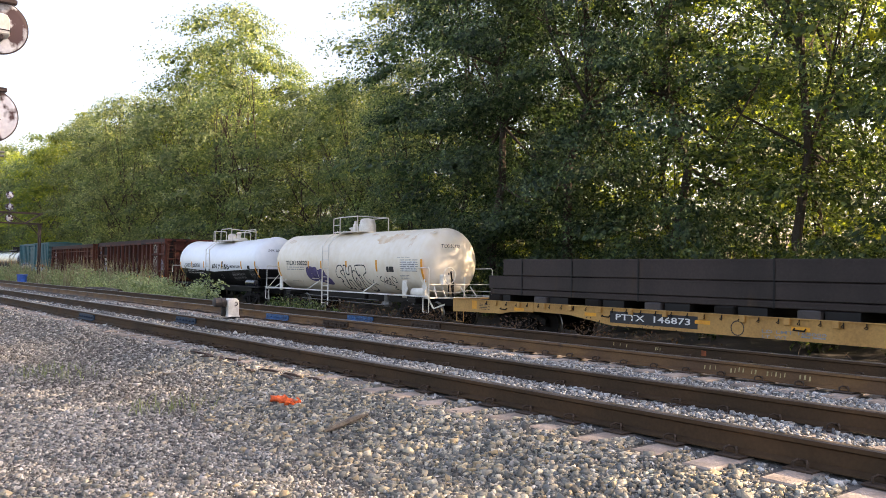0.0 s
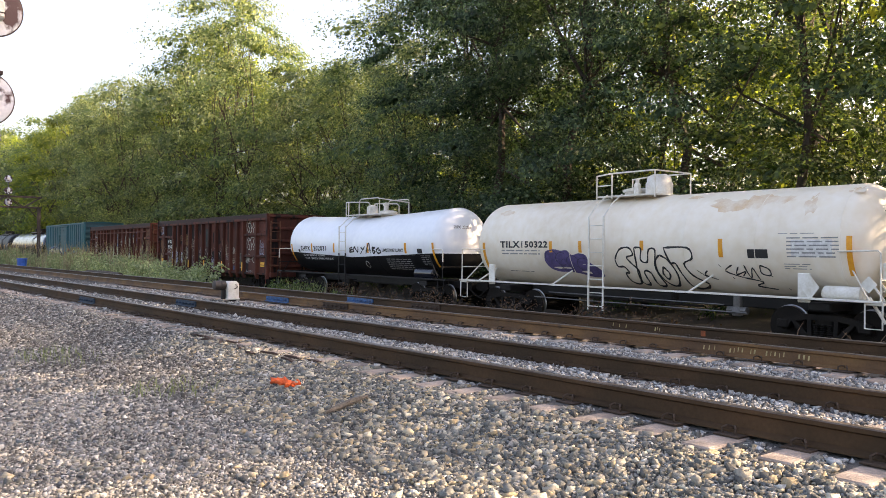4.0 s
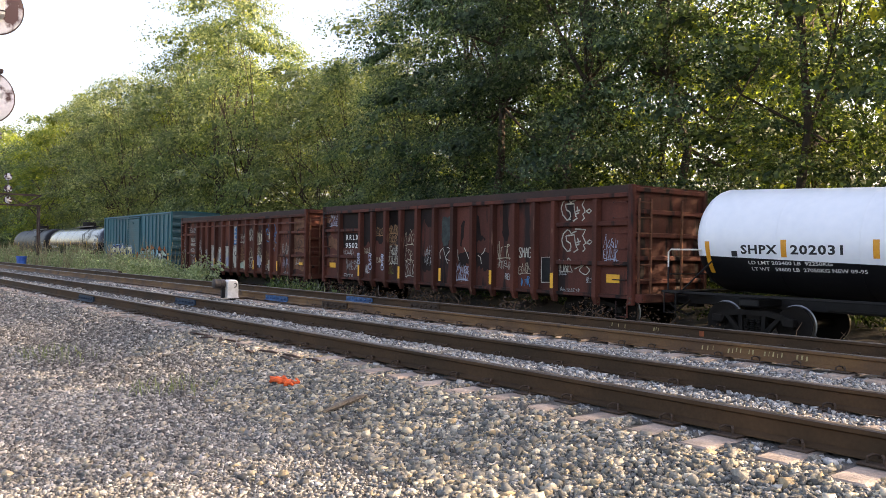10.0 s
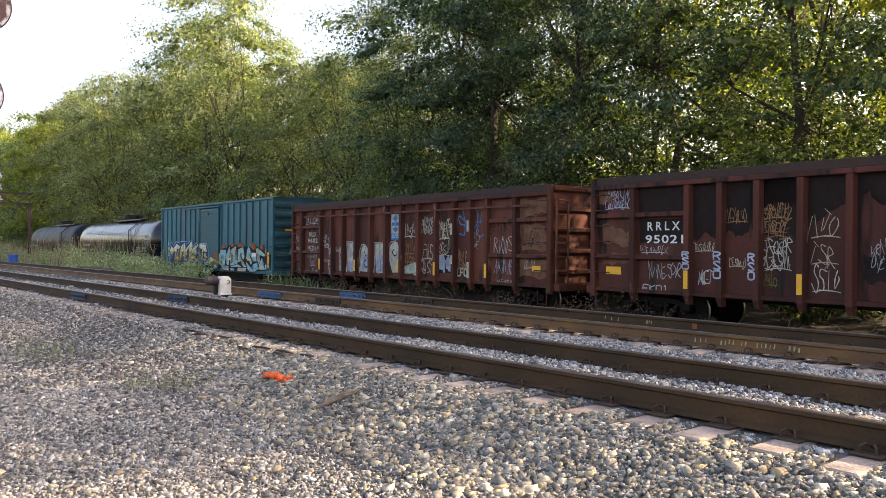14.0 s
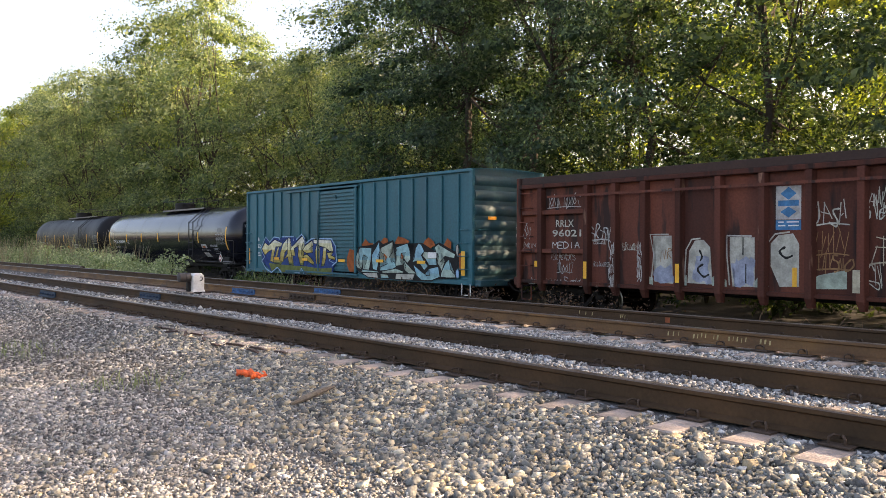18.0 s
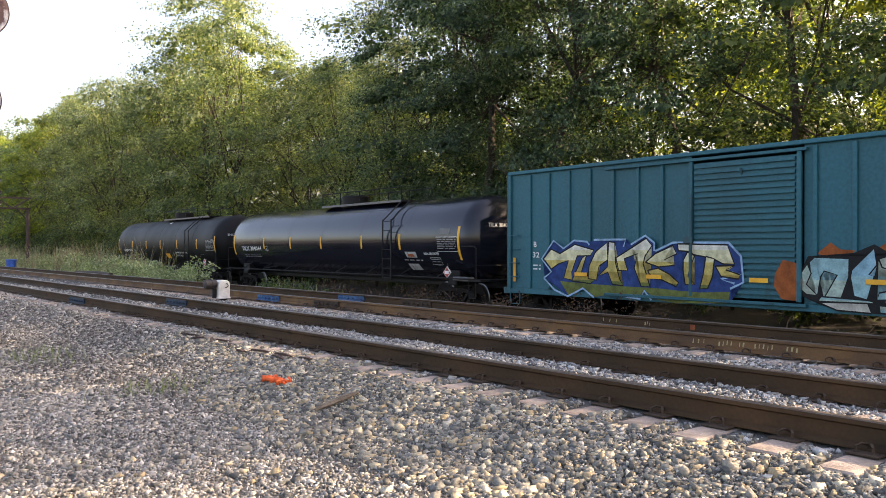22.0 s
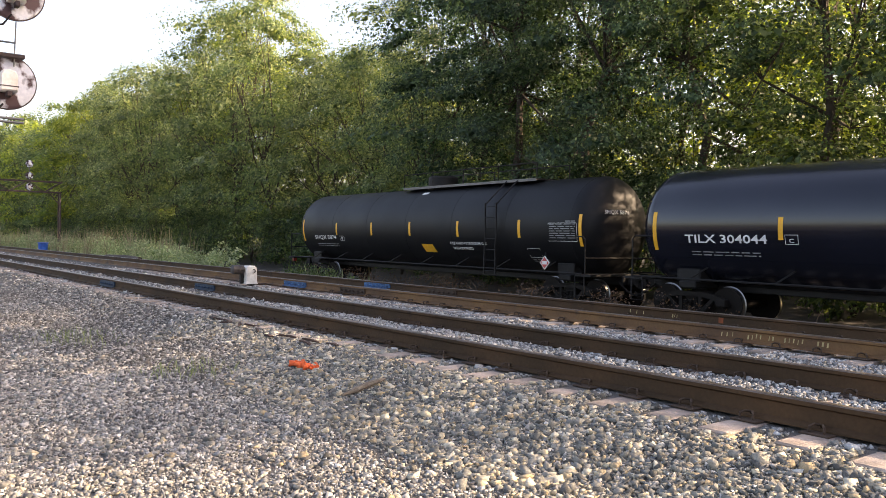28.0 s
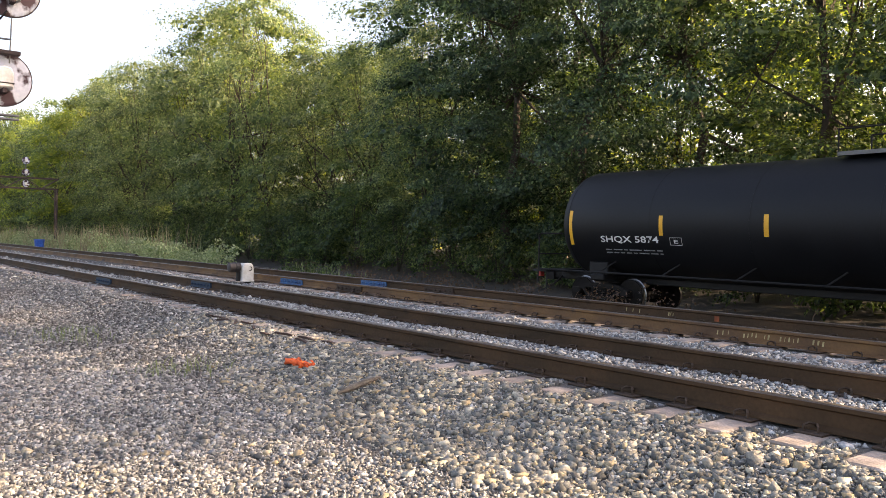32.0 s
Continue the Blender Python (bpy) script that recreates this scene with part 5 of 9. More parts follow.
# ---- gondolas ----
def build_gondola(x0, x1, posts, m, marks, label):
    c = Car("gondola_car", label, "gondola car", x0, x1, 1.45)
    lx, lz = c.x, c.z
    zt, zc, zb = 2.90, 2.58, 0.06
    edges = [x0 + 0.05] + list(posts) + [x1 - 0.05]
    for a, b in zip(edges[:-1], edges[1:]):
        for sy in (-1, 1):
            y0, y1 = sorted((sy * 1.38, sy * 1.44))
            c.part("side_panel", Shape().box(lx(a) + 0.004, lx(b) - 0.004, y0, y1, lz(zb), lz(zc)), m)
    for X in posts:
        for sy in (-1, 1):
            y0, y1 = sorted((sy * 1.4905, sy * 1.60))
            p = Shape()
            p.add([(lx(X) - 0.10, sy * 1.44, lz(-0.05)), (lx(X) - 0.07, sy * 1.60, lz(-0.05)), (lx(X) + 0.07, sy * 1.60, lz(-0.05)), (lx(X) + 0.10, sy * 1.44, lz(-0.05)),
                   (lx(X) - 0.10, sy * 1.44, lz(zc)), (lx(X) - 0.07, sy * 1.60, lz(zc)), (lx(X) + 0.07, sy * 1.60, lz(zc)), (lx(X) + 0.10, sy * 1.44, lz(zc)),
                   (lx(X) - 0.07, sy * 1.40, lz(-0.24)), (lx(X) + 0.07, sy * 1.40, lz(-0.24)), (lx(X) + 0.05, sy * 1.52, lz(-0.24)), (lx(X) - 0.05, sy * 1.52, lz(-0.24))],
                  [(0, 1, 5, 4), (1, 2, 6, 5), (2, 3, 7, 6), (3, 0, 4, 7), (4, 5, 6, 7), (0, 8, 11, 1), (1, 11, 10, 2), (2, 10, 9, 3), (3, 9, 8, 0), (8, 9, 10, 11)])
            c.part("side_post", p, M_POST)
    for sy in (-1, 1):
        y0, y1 = sorted((sy * 1.40, sy * 1.585))
        c.part("top_chord", Shape().box(lx(x0), lx(x1), y0, y1, lz(zc + 0.003), lz(zc + 0.12), 0.015), m)
        y0, y1 = sorted((sy * 1.43, sy * 1.53))
        c.part("raised_side", Shape().box(lx(x0), lx(x1), y0, y1, lz(zc + 0.124), lz(zt), 0.01), M_GONDOLA_IN)
        y0, y1 = sorted((sy * 1.38, sy * 1.52))
        c.part("side_sill", Shape().box(lx(x0), lx(x1), y0, y1, lz(zb - 0.10), lz(zb - 0.004), 0.01), m)
    c.part("floor", Shape().box(lx(x0), lx(x1), -1.38, 1.38, lz(-0.02), lz(zb)), M_GONDOLA_IN)
    for X, d in ((x0, -1), (x1, 1)):
        a, b = sorted((lx(X), lx(X) - d * 0.08))
        c.part("end_panel", Shape().box(a, b, -1.42, 1.42, lz(zb - 0.1), lz(zt)), m)
        for z in (0.35, 0.95, 1.55, 2.15, 2.72):
            a, b = sorted((lx(X), lx(X) + d * 0.10))
            c.part("end_rib", Shape().box(a, b, -1.42, 1.42, lz(z), lz(z + 0.13), 0.02), m)
        for sy in (-1, 1):
            y0, y1 = sorted((sy * 1.42, sy * 1.58))
            a, b = sorted((lx(X) - d * 0.06, lx(X) + d * 0.10))
            c.part("corner_post", Shape().box(a, b, y0, y1, lz(-0.2), lz(zt), 0.02), m)
        a, b = sorted((lx(X) + d * 0.10, lx(X) + d * 0.34))
        c.part("end_sill", Shape().box(a, b, -1.45, 1.45, lz(-0.12), lz(0.10), 0.02), m)
        for y in (-1.39, -0.92, 0.35):
            c.part("end_stile", Shape().box(min(lx(X) + d * 0.14, lx(X) + d * 0.19), max(lx(X) + d * 0.14, lx(X) + d * 0.19), y - 0.03, y + 0.03, lz(-0.1), lz(2.55), 0.005), M_LADDER)
        for z in (0.45, 0.85, 1.25, 1.65, 2.05, 2.45):
            c.part("grab_iron", Shape().tube([(lx(X) + d * 0.10, -1.36, lz(z)), (lx(X) + d * 0.2, -1.36, lz(z)), (lx(X) + d * 0.2, -0.95, lz(z)), (lx(X) + d * 0.10, -0.95, lz(z))], 0.018, 5), M_LADDER)
            c.part("grab_iron", Shape().tube([(lx(X) - d * 0.08, -1.5, lz(z)), (lx(X) - d * 0.08, -1.62, lz(z)), (lx(X) - d * 0.5, -1.62, lz(z)), (lx(X) - d * 0.5, -1.5, lz(z))], 0.016, 5), m)
        c.part("step", Shape().tube([(lx(X) - d * 0.08, -1.52, lz(-0.1)), (lx(X) - d * 0.08, -1.52, lz(-0.5)), (lx(X) - d * 0.45, -1.52, lz(-0.5)), (lx(X) - d * 0.45, -1.52, lz(-0.1))], 0.02), m)
        a, b = sorted((x_for_end(X, d, posts), X))
        for z in (0.80, 1.85):
            c.part("belt_rail", Shape().box(lx(a) + 0.1, lx(b) - 0.06, -1.56, -1.4445, lz(z), lz(z + 0.12), 0.015), m)
    sill_and_trucks(c, x0 - 0.3, x1 + 0.3, (x0 + 1.65, x1 - 1.65), M_BLACK, 0.66, 0.90)
    marks(c)


def x_for_end(X, d, posts):
    return sorted(posts)[-2] if d > 0 else sorted(posts)[1]


SPRAY = {k: mat(k + "_spray", v, 0.8, dark=[q * 0.6 for q in v], scale=5, bump=0.0, spec=0.2) for k, v in {
    "white": (0.50, 0.48, 0.45), "cream": (0.50, 0.44, 0.32), "pale_blue": (0.42, 0.45, 0.55), "blue": (0.06, 0.22, 0.42), "orange": (0.32, 0.175, 0.085), "bone": (0.50, 0.48, 0.41), "silver": (0.40, 0.41, 0.40), "black": (0.02, 0.02, 0.02),
    "sky_wash": (0.25, 0.47, 0.56), "grey_wash": (0.38, 0.44, 0.36), "aqua": (0.27, 0.48, 0.50), "pale_aqua": (0.41, 0.53, 0.45), "sky": (0.30, 0.48, 0.66), "moss": (0.15, 0.175, 0.05), "lemon": (0.58, 0.46, 0.15), "navy": (0.028, 0.065, 0.21), "rust_red": (0.36, 0.10, 0.03), "pale_yellow": (0.72, 0.68, 0.42), "sunlit_wash": (0.20, 0.095, 0.055), "haze_blue": (0.34, 0.37, 0.46), "ochre": (0.42, 0.31, 0.08), "ivory": (0.74, 0.72, 0.60), "teal_patch": (0.055, 0.070, 0.066), "dark_patch": (0.022, 0.013, 0.011)}.items()}


GLYPHS = [[[(0, 0), (0, 1), (0.7, 0.8), (0.1, 0.5), (0.8, 0)]], [[(0.8, 0.9), (0.2, 1), (0.1, 0.6), (0.8, 0.4), (0.7, 0), (0, 0.1)]], [[(0, 1), (0.4, 0)], [(0.4, 0), (0.8, 1)]], [[(0, 0), (0.4, 1)], [(0.4, 1), (0.8, 0)], [(0.15, 0.4), (0.7, 0.4)]],
          [[(0.8, 1), (0, 0.9), (0.1, 0), (0.8, 0.1)], [(0, 0.5), (0.6, 0.5)]], [[(0, 0), (0.1, 1)], [(0.1, 1), (0.7, 0)], [(0.7, 0), (0.8, 1)]], [[(0.4, 1), (0, 0.5), (0.4, 0), (0.8, 0.5), (0.4, 1)]], [[(0, 1), (0.9, 0.95)], [(0.4, 1), (0.4, 0)]]]


# hand-sprayed capitals on a grid of five by seven: pairs of digits, strokes apart
CAPITALS = {"A": "002640 0333", "C": "4536160501103041", "D": "00062644422000", "E": "46060040 0333", "F": "460600 0333", "G": "453616050110304143 4323", "I": "2620", "K": "0600 460340", "L": "060040", "M": "0006234640",
            "N": "00064046", "O": "160501103041453616", "R": "000636453403 2340", "S": "45361605143241301001", "0": "160501103041453616", "1": "152620"}


def sprayed(c, word, X, z, w, h, col, width, off, down=False):
    """A legible sprayed word, written along or down the side."""
    n = len(word)
    for i, ch in enumerate(word):
        x0, z0, cw, hh = (X, z + h * (n - 1 - i) / n, w, h / n * 0.82) if down else (X + w * i / n, z, w / n * 0.8, h)
        lines = []
        for st in CAPITALS[ch].split():
            lines.append([(x0 + cw * int(st[j]) / 4, z0 + hh * int(st[j + 1]) / 6) for j in range(0, len(st), 2)])
        c.strokes(lines, width, SPRAY[col], "spray_letter", off, "", True)


def scribble(c, rng, X, z, w, h, col, width, off):
    """An illegible sprayed tag: one or more rows of crowded, overlapping strokes, with a flourish."""
    rows = max(1, round(h / 0.34))
    gh = h / rows
    lines = []
    for r in range(rows):
        n = max(3, min(9, round(w / (gh * 0.36))))
        for i in range(n):
            gx, gz = X + w * (i - 0.1) / n + rng.uniform(-0.1, 0.1) * w / n, z + gh * r + rng.uniform(-0.12, 0.12) * gh
            sw, sh, sl = w / n * rng.uniform(0.9, 1.7), gh * rng.uniform(0.7, 1.1), rng.uniform(-0.2, 0.4)
            for line in rng.choice(GLYPHS):
                line = [(a + rng.uniform(-0.25, 0.25), b + rng.uniform(-0.2, 0.2)) for a, b in line]
                lines.append([(gx + sw * (a * 0.8 + sl * b), gz + sh * b) for a, b in line])
    if rng.random() < 0.6:
        lines.append([(X, z - 0.04 * h), (X + w * 0.5, z + 0.05 * h), (X + w, z - 0.02 * h)])
    c.strokes(lines, width * 0.82, SPRAY[col], "spray_tag", off)


def marks_first(c):
    rng = random.Random(21)
    c.patch(-64.85, -63.5, 1.22, 1.80, SPRAY["dark_patch"], "number_board", -0.0058, n=1)
    c.text("R R L X", -64.62, -63.66, 1.52, 1.73, M_LETTER_W, off=-0.003)
    c.text("95021", -64.68, -63.56, 1.20, 1.41, M_LETTER_W, off=-0.003, spacing=1.1)
    for X in (-63.38, -60.58, -58.10, -55.48, -52.80):
        c.patch(X - 0.06, X + 0.06, 0.13, 0.56, M_REFLECT, "reflector", 0.1545, n=1)
    c.patch(-50.9, -50.45, 0.36, 0.58, M_REFLECT, "reflector", 0.004, n=1)
    c.patch(-65.95, -65.45, 0.40, 0.60, M_REFLECT, "reflector", 0.004, n=1)
    scribble(c, rng, -66.00, 2.10, 0.87, 0.52, "pale_blue", 0.035, -0.003)
    scribble(c, rng, -64.82, 0.97, 0.82, 0.17, "white", 0.025, -0.003)
    scribble(c, rng, -64.55, 0.35, 0.96, 0.37, "silver", 0.035, -0.003)
    sprayed(c, "EK01", -64.73, 0.01, 0.78, 0.16, "silver", 0.03, -0.003)
    scribble(c, rng, -63.23, 1.02, 0.53, 0.19, "cream", 0.025, -0.003)
    scribble(c, rng, -63.14, 0.22, 0.39, 0.30, "white", 0.05, -0.003)
    scribble(c, rng, -62.39, 1.68, 0.54, 0.27, "orange", 0.03, -0.003)
    scribble(c, rng, -62.31, 0.68, 0.38, 0.18, "cream", 0.025, -0.003)
    scribble(c, rng, -61.56, 1.74, 0.67, 0.31, "orange", 0.035, -0.003)
    scribble(c, rng, -61.58, 1.44, 0.63, 0.23, "orange", 0.03, -0.003)
    scribble(c, rng, -61.53, 0.74, 0.65, 0.49, "cream", 0.035, -0.003)
    scribble(c, rng, -61.52, 0.29, 0.39, 0.27, "moss", 0.025, -0.003)
    sprayed(c, "RSO", -63.47, 0.60, 0.17, 0.42, "pale_blue", 0.035, 0.1535, True)
    sprayed(c, "RSO", -62.62, 0.41, 0.17, 0.62, "pale_blue", 0.04, 0.1535, True)
    sprayed(c, "RSO", -61.75, 0.41, 0.14, 0.59, "pale_blue", 0.04, 0.1535, True)
    scribble(c, rng, -61.45, 1.33, 0.59, 0.76, "orange", 0.03, -0.003)
    scribble(c, rng, -61.45, 0.64, 0.62, 0.62, "bone", 0.035, -0.003)
    scribble(c, rng, -60.42, 1.33, 0.62, 0.50, "cream", 0.035, -0.003)
    scribble(c, rng, -60.41, 0.79, 0.58, 0.48, "cream", 0.03, -0.003)
    scribble(c, rng, -60.38, 0.22, 0.60, 0.47, "bone", 0.035, -0.003)
    scribble(c, rng, -59.21, 0.67, 0.60, 0.57, "silver", 0.025, -0.003)
    scribble(c, rng, -57.50, 0.19, 0.89, 0.52, "pale_blue", 0.05, -0.003)
    scribble(c, rng, -56.64, 0.24, 0.19, 0.34, "orange", 0.03, -0.003)
    scribble(c, rng, -55.33, 0.93, 0.80, 0.46, "cream", 0.04, -0.003)
    scribble(c, rng, -55.30, 0.64, 0.55, 0.23, "bone", 0.025, -0.003)
    sprayed(c, "REN", -54.95, 0.30, 0.31, 0.16, "silver", 0.025, -0.003)
    sprayed(c, "SMAG", -54.34, 0.98, 0.55, 0.28, "bone", 0.035, -0.003)
    scribble(c, rng, -54.33, 0.50, 0.57, 0.30, "cream", 0.03, -0.003)
    scribble(c, rng, -54.22, 0.17, 0.40, 0.25, "blue", 0.05, -0.003)
    scribble(c, rng, -52.62, 0.60, 0.48, 0.32, "bone", 0.045, -0.003)
    scribble(c, rng, -52.66, 0.52, 0.31, 0.15, "silver", 0.02, -0.003)
    scribble(c, rng, -52.61, 0.05, 0.75, 0.10, "silver", 0.03, -0.003)
    scribble(c, rng, -51.62, 0.34, 0.22, 0.15, "silver", 0.02, -0.003)
    c.strokes([[(-58.28, 0.86), (-58.3, 1.1), (-58.11, 1.25)], [(-57.92, 1.25), (-57.75, 1.21), (-57.61, 0.96)], [(-58.11, 1.2), (-57.99, 0.91), (-57.87, 0.72)], [(-57.75, 1.16), (-57.99, 0.91), (-57.68, 0.8)], [(-57.32, 1.21), (-57.32, 0.99), (-57.24, 0.82)], [(-57, 1.26), (-56.84, 1.06), (-56.75, 0.89)], [(-56.63, 1.15), (-56.54, 0.98)]], 0.035, SPRAY["bone"], "spray_tag", -0.003)
    c.strokes([[(-55.92, 1.26), (-55.98, 1.13), (-56.11, 1.04)], [(-56.29, 1.01), (-56.16, 0.95), (-56.1, 0.74)], [(-55.66, 1.05), (-55.54, 0.89), (-55.55, 0.66), (-55.71, 0.59)], [(-58.74, 1.15), (-58.6, 1.05), (-58.62, 0.94)], [(-52.07, 0.68), (-51.85, 0.77), (-51.73, 0.8), (-51.88, 0.66), (-51.7, 0.55), (-51.59, 0.56)], [(-51.64, 0.78), (-51.51, 0.67), (-51.6, 0.56)]], 0.04, SPRAY["bone"], "spray_tag", -0.003)
    c.strokes([[(-52.23, 2.06), (-52.38, 2.04), (-52.54, 2.19), (-52.61, 2.37), (-52.55, 2.54), (-52.39, 2.65), (-52.31, 2.61), (-52.25, 2.52), (-52.18, 2.55), (-52.04, 2.59)], [(-52.1, 2.65), (-51.93, 2.63), (-51.7, 2.61), (-51.81, 2.44), (-51.73, 2.33), (-51.7, 2.24), (-51.79, 2.19), (-51.72, 2.08), (-51.81, 2.01)], [(-51.66, 2.26), (-51.55, 2.32), (-51.46, 2.27), (-51.55, 2.21), (-51.66, 2.26)], [(-52.45, 2.48), (-52.12, 2.49), (-52.1, 2.32), (-52.04, 2.13), (-51.98, 2.09), (-52.15, 2)], [(-52.45, 2.48), (-52.41, 2.33), (-52.27, 2.26), (-52.24, 2.14), (-52.33, 2.04)], [(-52, 2.4), (-51.96, 2.28)], [(-52.05, 2.27), (-51.89, 2.3)], [(-52.07, 2.19), (-51.92, 2.23)]], 0.04, SPRAY["bone"], "spray_tag", -0.003, "pale sprayed angular tag", True, True)
    c.strokes([[(-52.2, 1.2), (-52.35, 1.17), (-52.51, 1.31), (-52.57, 1.48), (-52.51, 1.66), (-52.36, 1.77), (-52.27, 1.74), (-52.21, 1.66), (-52.14, 1.69), (-52.01, 1.73)], [(-52.07, 1.79), (-51.89, 1.78), (-51.67, 1.76), (-51.78, 1.6), (-51.7, 1.48), (-51.66, 1.39), (-51.75, 1.35), (-51.68, 1.24), (-51.77, 1.17)], [(-51.63, 1.41), (-51.52, 1.48), (-51.42, 1.44), (-51.52, 1.37), (-51.63, 1.41)], [(-52.41, 1.6), (-52.09, 1.63), (-52.06, 1.46), (-52, 1.28), (-51.94, 1.23), (-52.11, 1.14)], [(-52.41, 1.6), (-52.38, 1.46), (-52.23, 1.39), (-52.21, 1.28), (-52.29, 1.17)], [(-51.97, 1.54), (-51.92, 1.43)], [(-52.01, 1.41), (-51.85, 1.45)], [(-52.04, 1.33), (-51.89, 1.38)]], 0.04, SPRAY["bone"], "spray_tag", -0.003, "pale sprayed angular tag", True, True)
    c.strokes([[(-53.37, 0.27), (-52.93, 0.29), (-52.94, 1), (-53.38, 0.99), (-53.37, 0.27)]], 0.03, SPRAY["bone"], "stencil_box", -0.004, "", True, True)
    c.blob([(-53.37, 0.27), (-52.93, 0.29), (-52.94, 1), (-53.38, 0.99)], SPRAY["black"], "stencil_panel", -0.0055)
    c.blob(ragged(rng, [(-63.39, 2.77), (-62.69, 2.77), (-62.68, 1.29), (-62.94, 1.49), (-63.16, 1.21), (-63.37, 1.4)], wide=1.22), SPRAY["dark_patch"], "burnt_patch", -0.0065)
    c.blob(ragged(rng, [(-62.56, 2.77), (-61.87, 2.76), (-61.86, 1.5), (-62.07, 1.33), (-62.32, 1.45), (-62.55, 1.27)], wide=1.22), SPRAY["dark_patch"], "burnt_patch", -0.0065)
    c.blob(ragged(rng, [(-61.68, 2.75), (-60.85, 2.74), (-60.83, 1.26), (-61.03, 1.49), (-61.37, 1.36), (-61.67, 1.52)], wide=1.22), SPRAY["dark_patch"], "burnt_patch", -0.0065)
    c.blob(ragged(rng, [(-64.88, 2.58), (-63.59, 2.63), (-63.59, 2), (-64.87, 1.97)], wide=1.22), SPRAY["dark_patch"], "burnt_patch", -0.0065)
    c.blob(ragged(rng, [(-61.62, 2.7), (-60.78, 2.69), (-60.76, 1.95), (-61.16, 2.08), (-61.6, 1.86)], wide=1.22), SPRAY["dark_patch"], "burnt_patch", -0.0065)
    c.blob(ragged(rng, [(-60.57, 2.7), (-59.74, 2.7), (-59.73, 2.02), (-60.01, 1.9), (-60.29, 1.62), (-60.55, 1.75)], wide=1.22), SPRAY["dark_patch"], "burnt_patch", -0.0065)
    c.blob(ragged(rng, [(-59.51, 2.7), (-58.74, 2.7), (-58.76, 1.96), (-59, 1.91), (-59.13, 2.12), (-59.3, 2.23), (-59.49, 2.02)], wide=1.22), SPRAY["dark_patch"], "burnt_patch", -0.0065)
    c.blob(ragged(rng, [(-57.13, 2.07), (-56.98, 2.11), (-57.04, 1.57), (-57.15, 1.25), (-57.22, 1.43)]), SPRAY["dark_patch"], "burnt_patch", -0.0065)
    c.blob(ragged(rng, [(-56.58, 2.61), (-56.35, 2.53), (-56.23, 1.98), (-56.29, 1.7), (-56.12, 1.63), (-55.92, 1.53), (-56.17, 1.48), (-56.42, 1.43), (-56.56, 1.98)]), SPRAY["dark_patch"], "burnt_patch", -0.0065)
    c.blob(ragged(rng, [(-56.41, 1.04), (-55.59, 1.13), (-55.65, 0.62), (-55.98, 0.54), (-56.32, 0.71)]), SPRAY["dark_patch"], "burnt_patch", -0.0065)
    c.blob(ragged(rng, [(-57.34, 0.99), (-56.67, 1.12), (-56.71, 0.73), (-57.24, 0.64)]), SPRAY["dark_patch"], "burnt_patch", -0.0065)
    c.blob(ragged(rng, [(-55.08, 2.67), (-54.91, 2.6), (-54.87, 1.95), (-54.81, 1.62), (-54.98, 1.43), (-55.14, 1.69), (-55.05, 2.01)]), SPRAY["dark_patch"], "burnt_patch", -0.0065)
    c.blob(ragged(rng, [(-59.36, 0.96), (-58.7, 0.97), (-58.73, 0.52), (-59.3, 0.42)]), SPRAY["dark_patch"], "burnt_patch", -0.0065)
    c.blob(ragged(rng, [(-58.21, 2.24), (-57.72, 2.26), (-57.72, 1.57), (-57.92, 1.34), (-58.19, 1.37)]), SPRAY["teal_patch"], "repair_patch", -0.006)
    # orange-brown patches: sunlight on the left end panels, painted on
    c.blob(ragged(rng, [(-66.24, 2.76), (-65.63, 2.76), (-65.66, 2.38), (-65.91, 2.23), (-66.17, 2.27)]), SPRAY["sunlit_wash"], "rust_patch", -0.0068)
    c.blob(ragged(rng, [(-66.07, 1.77), (-65.65, 1.56), (-65.19, 1.48), (-65.23, 1.14), (-66.07, 1.17)]), SPRAY["sunlit_wash"], "rust_patch", -0.0068)
    c.blob(ragged(rng, [(-66.06, 0.89), (-65.23, 0.94), (-65.23, 0.71), (-66.06, 0.65)]), SPRAY["sunlit_wash"], "rust_patch", -0.0068)
    scribble(c, rng, -51.0, 0.95, 0.5, 0.65, "pale_blue", 0.035, -0.003)


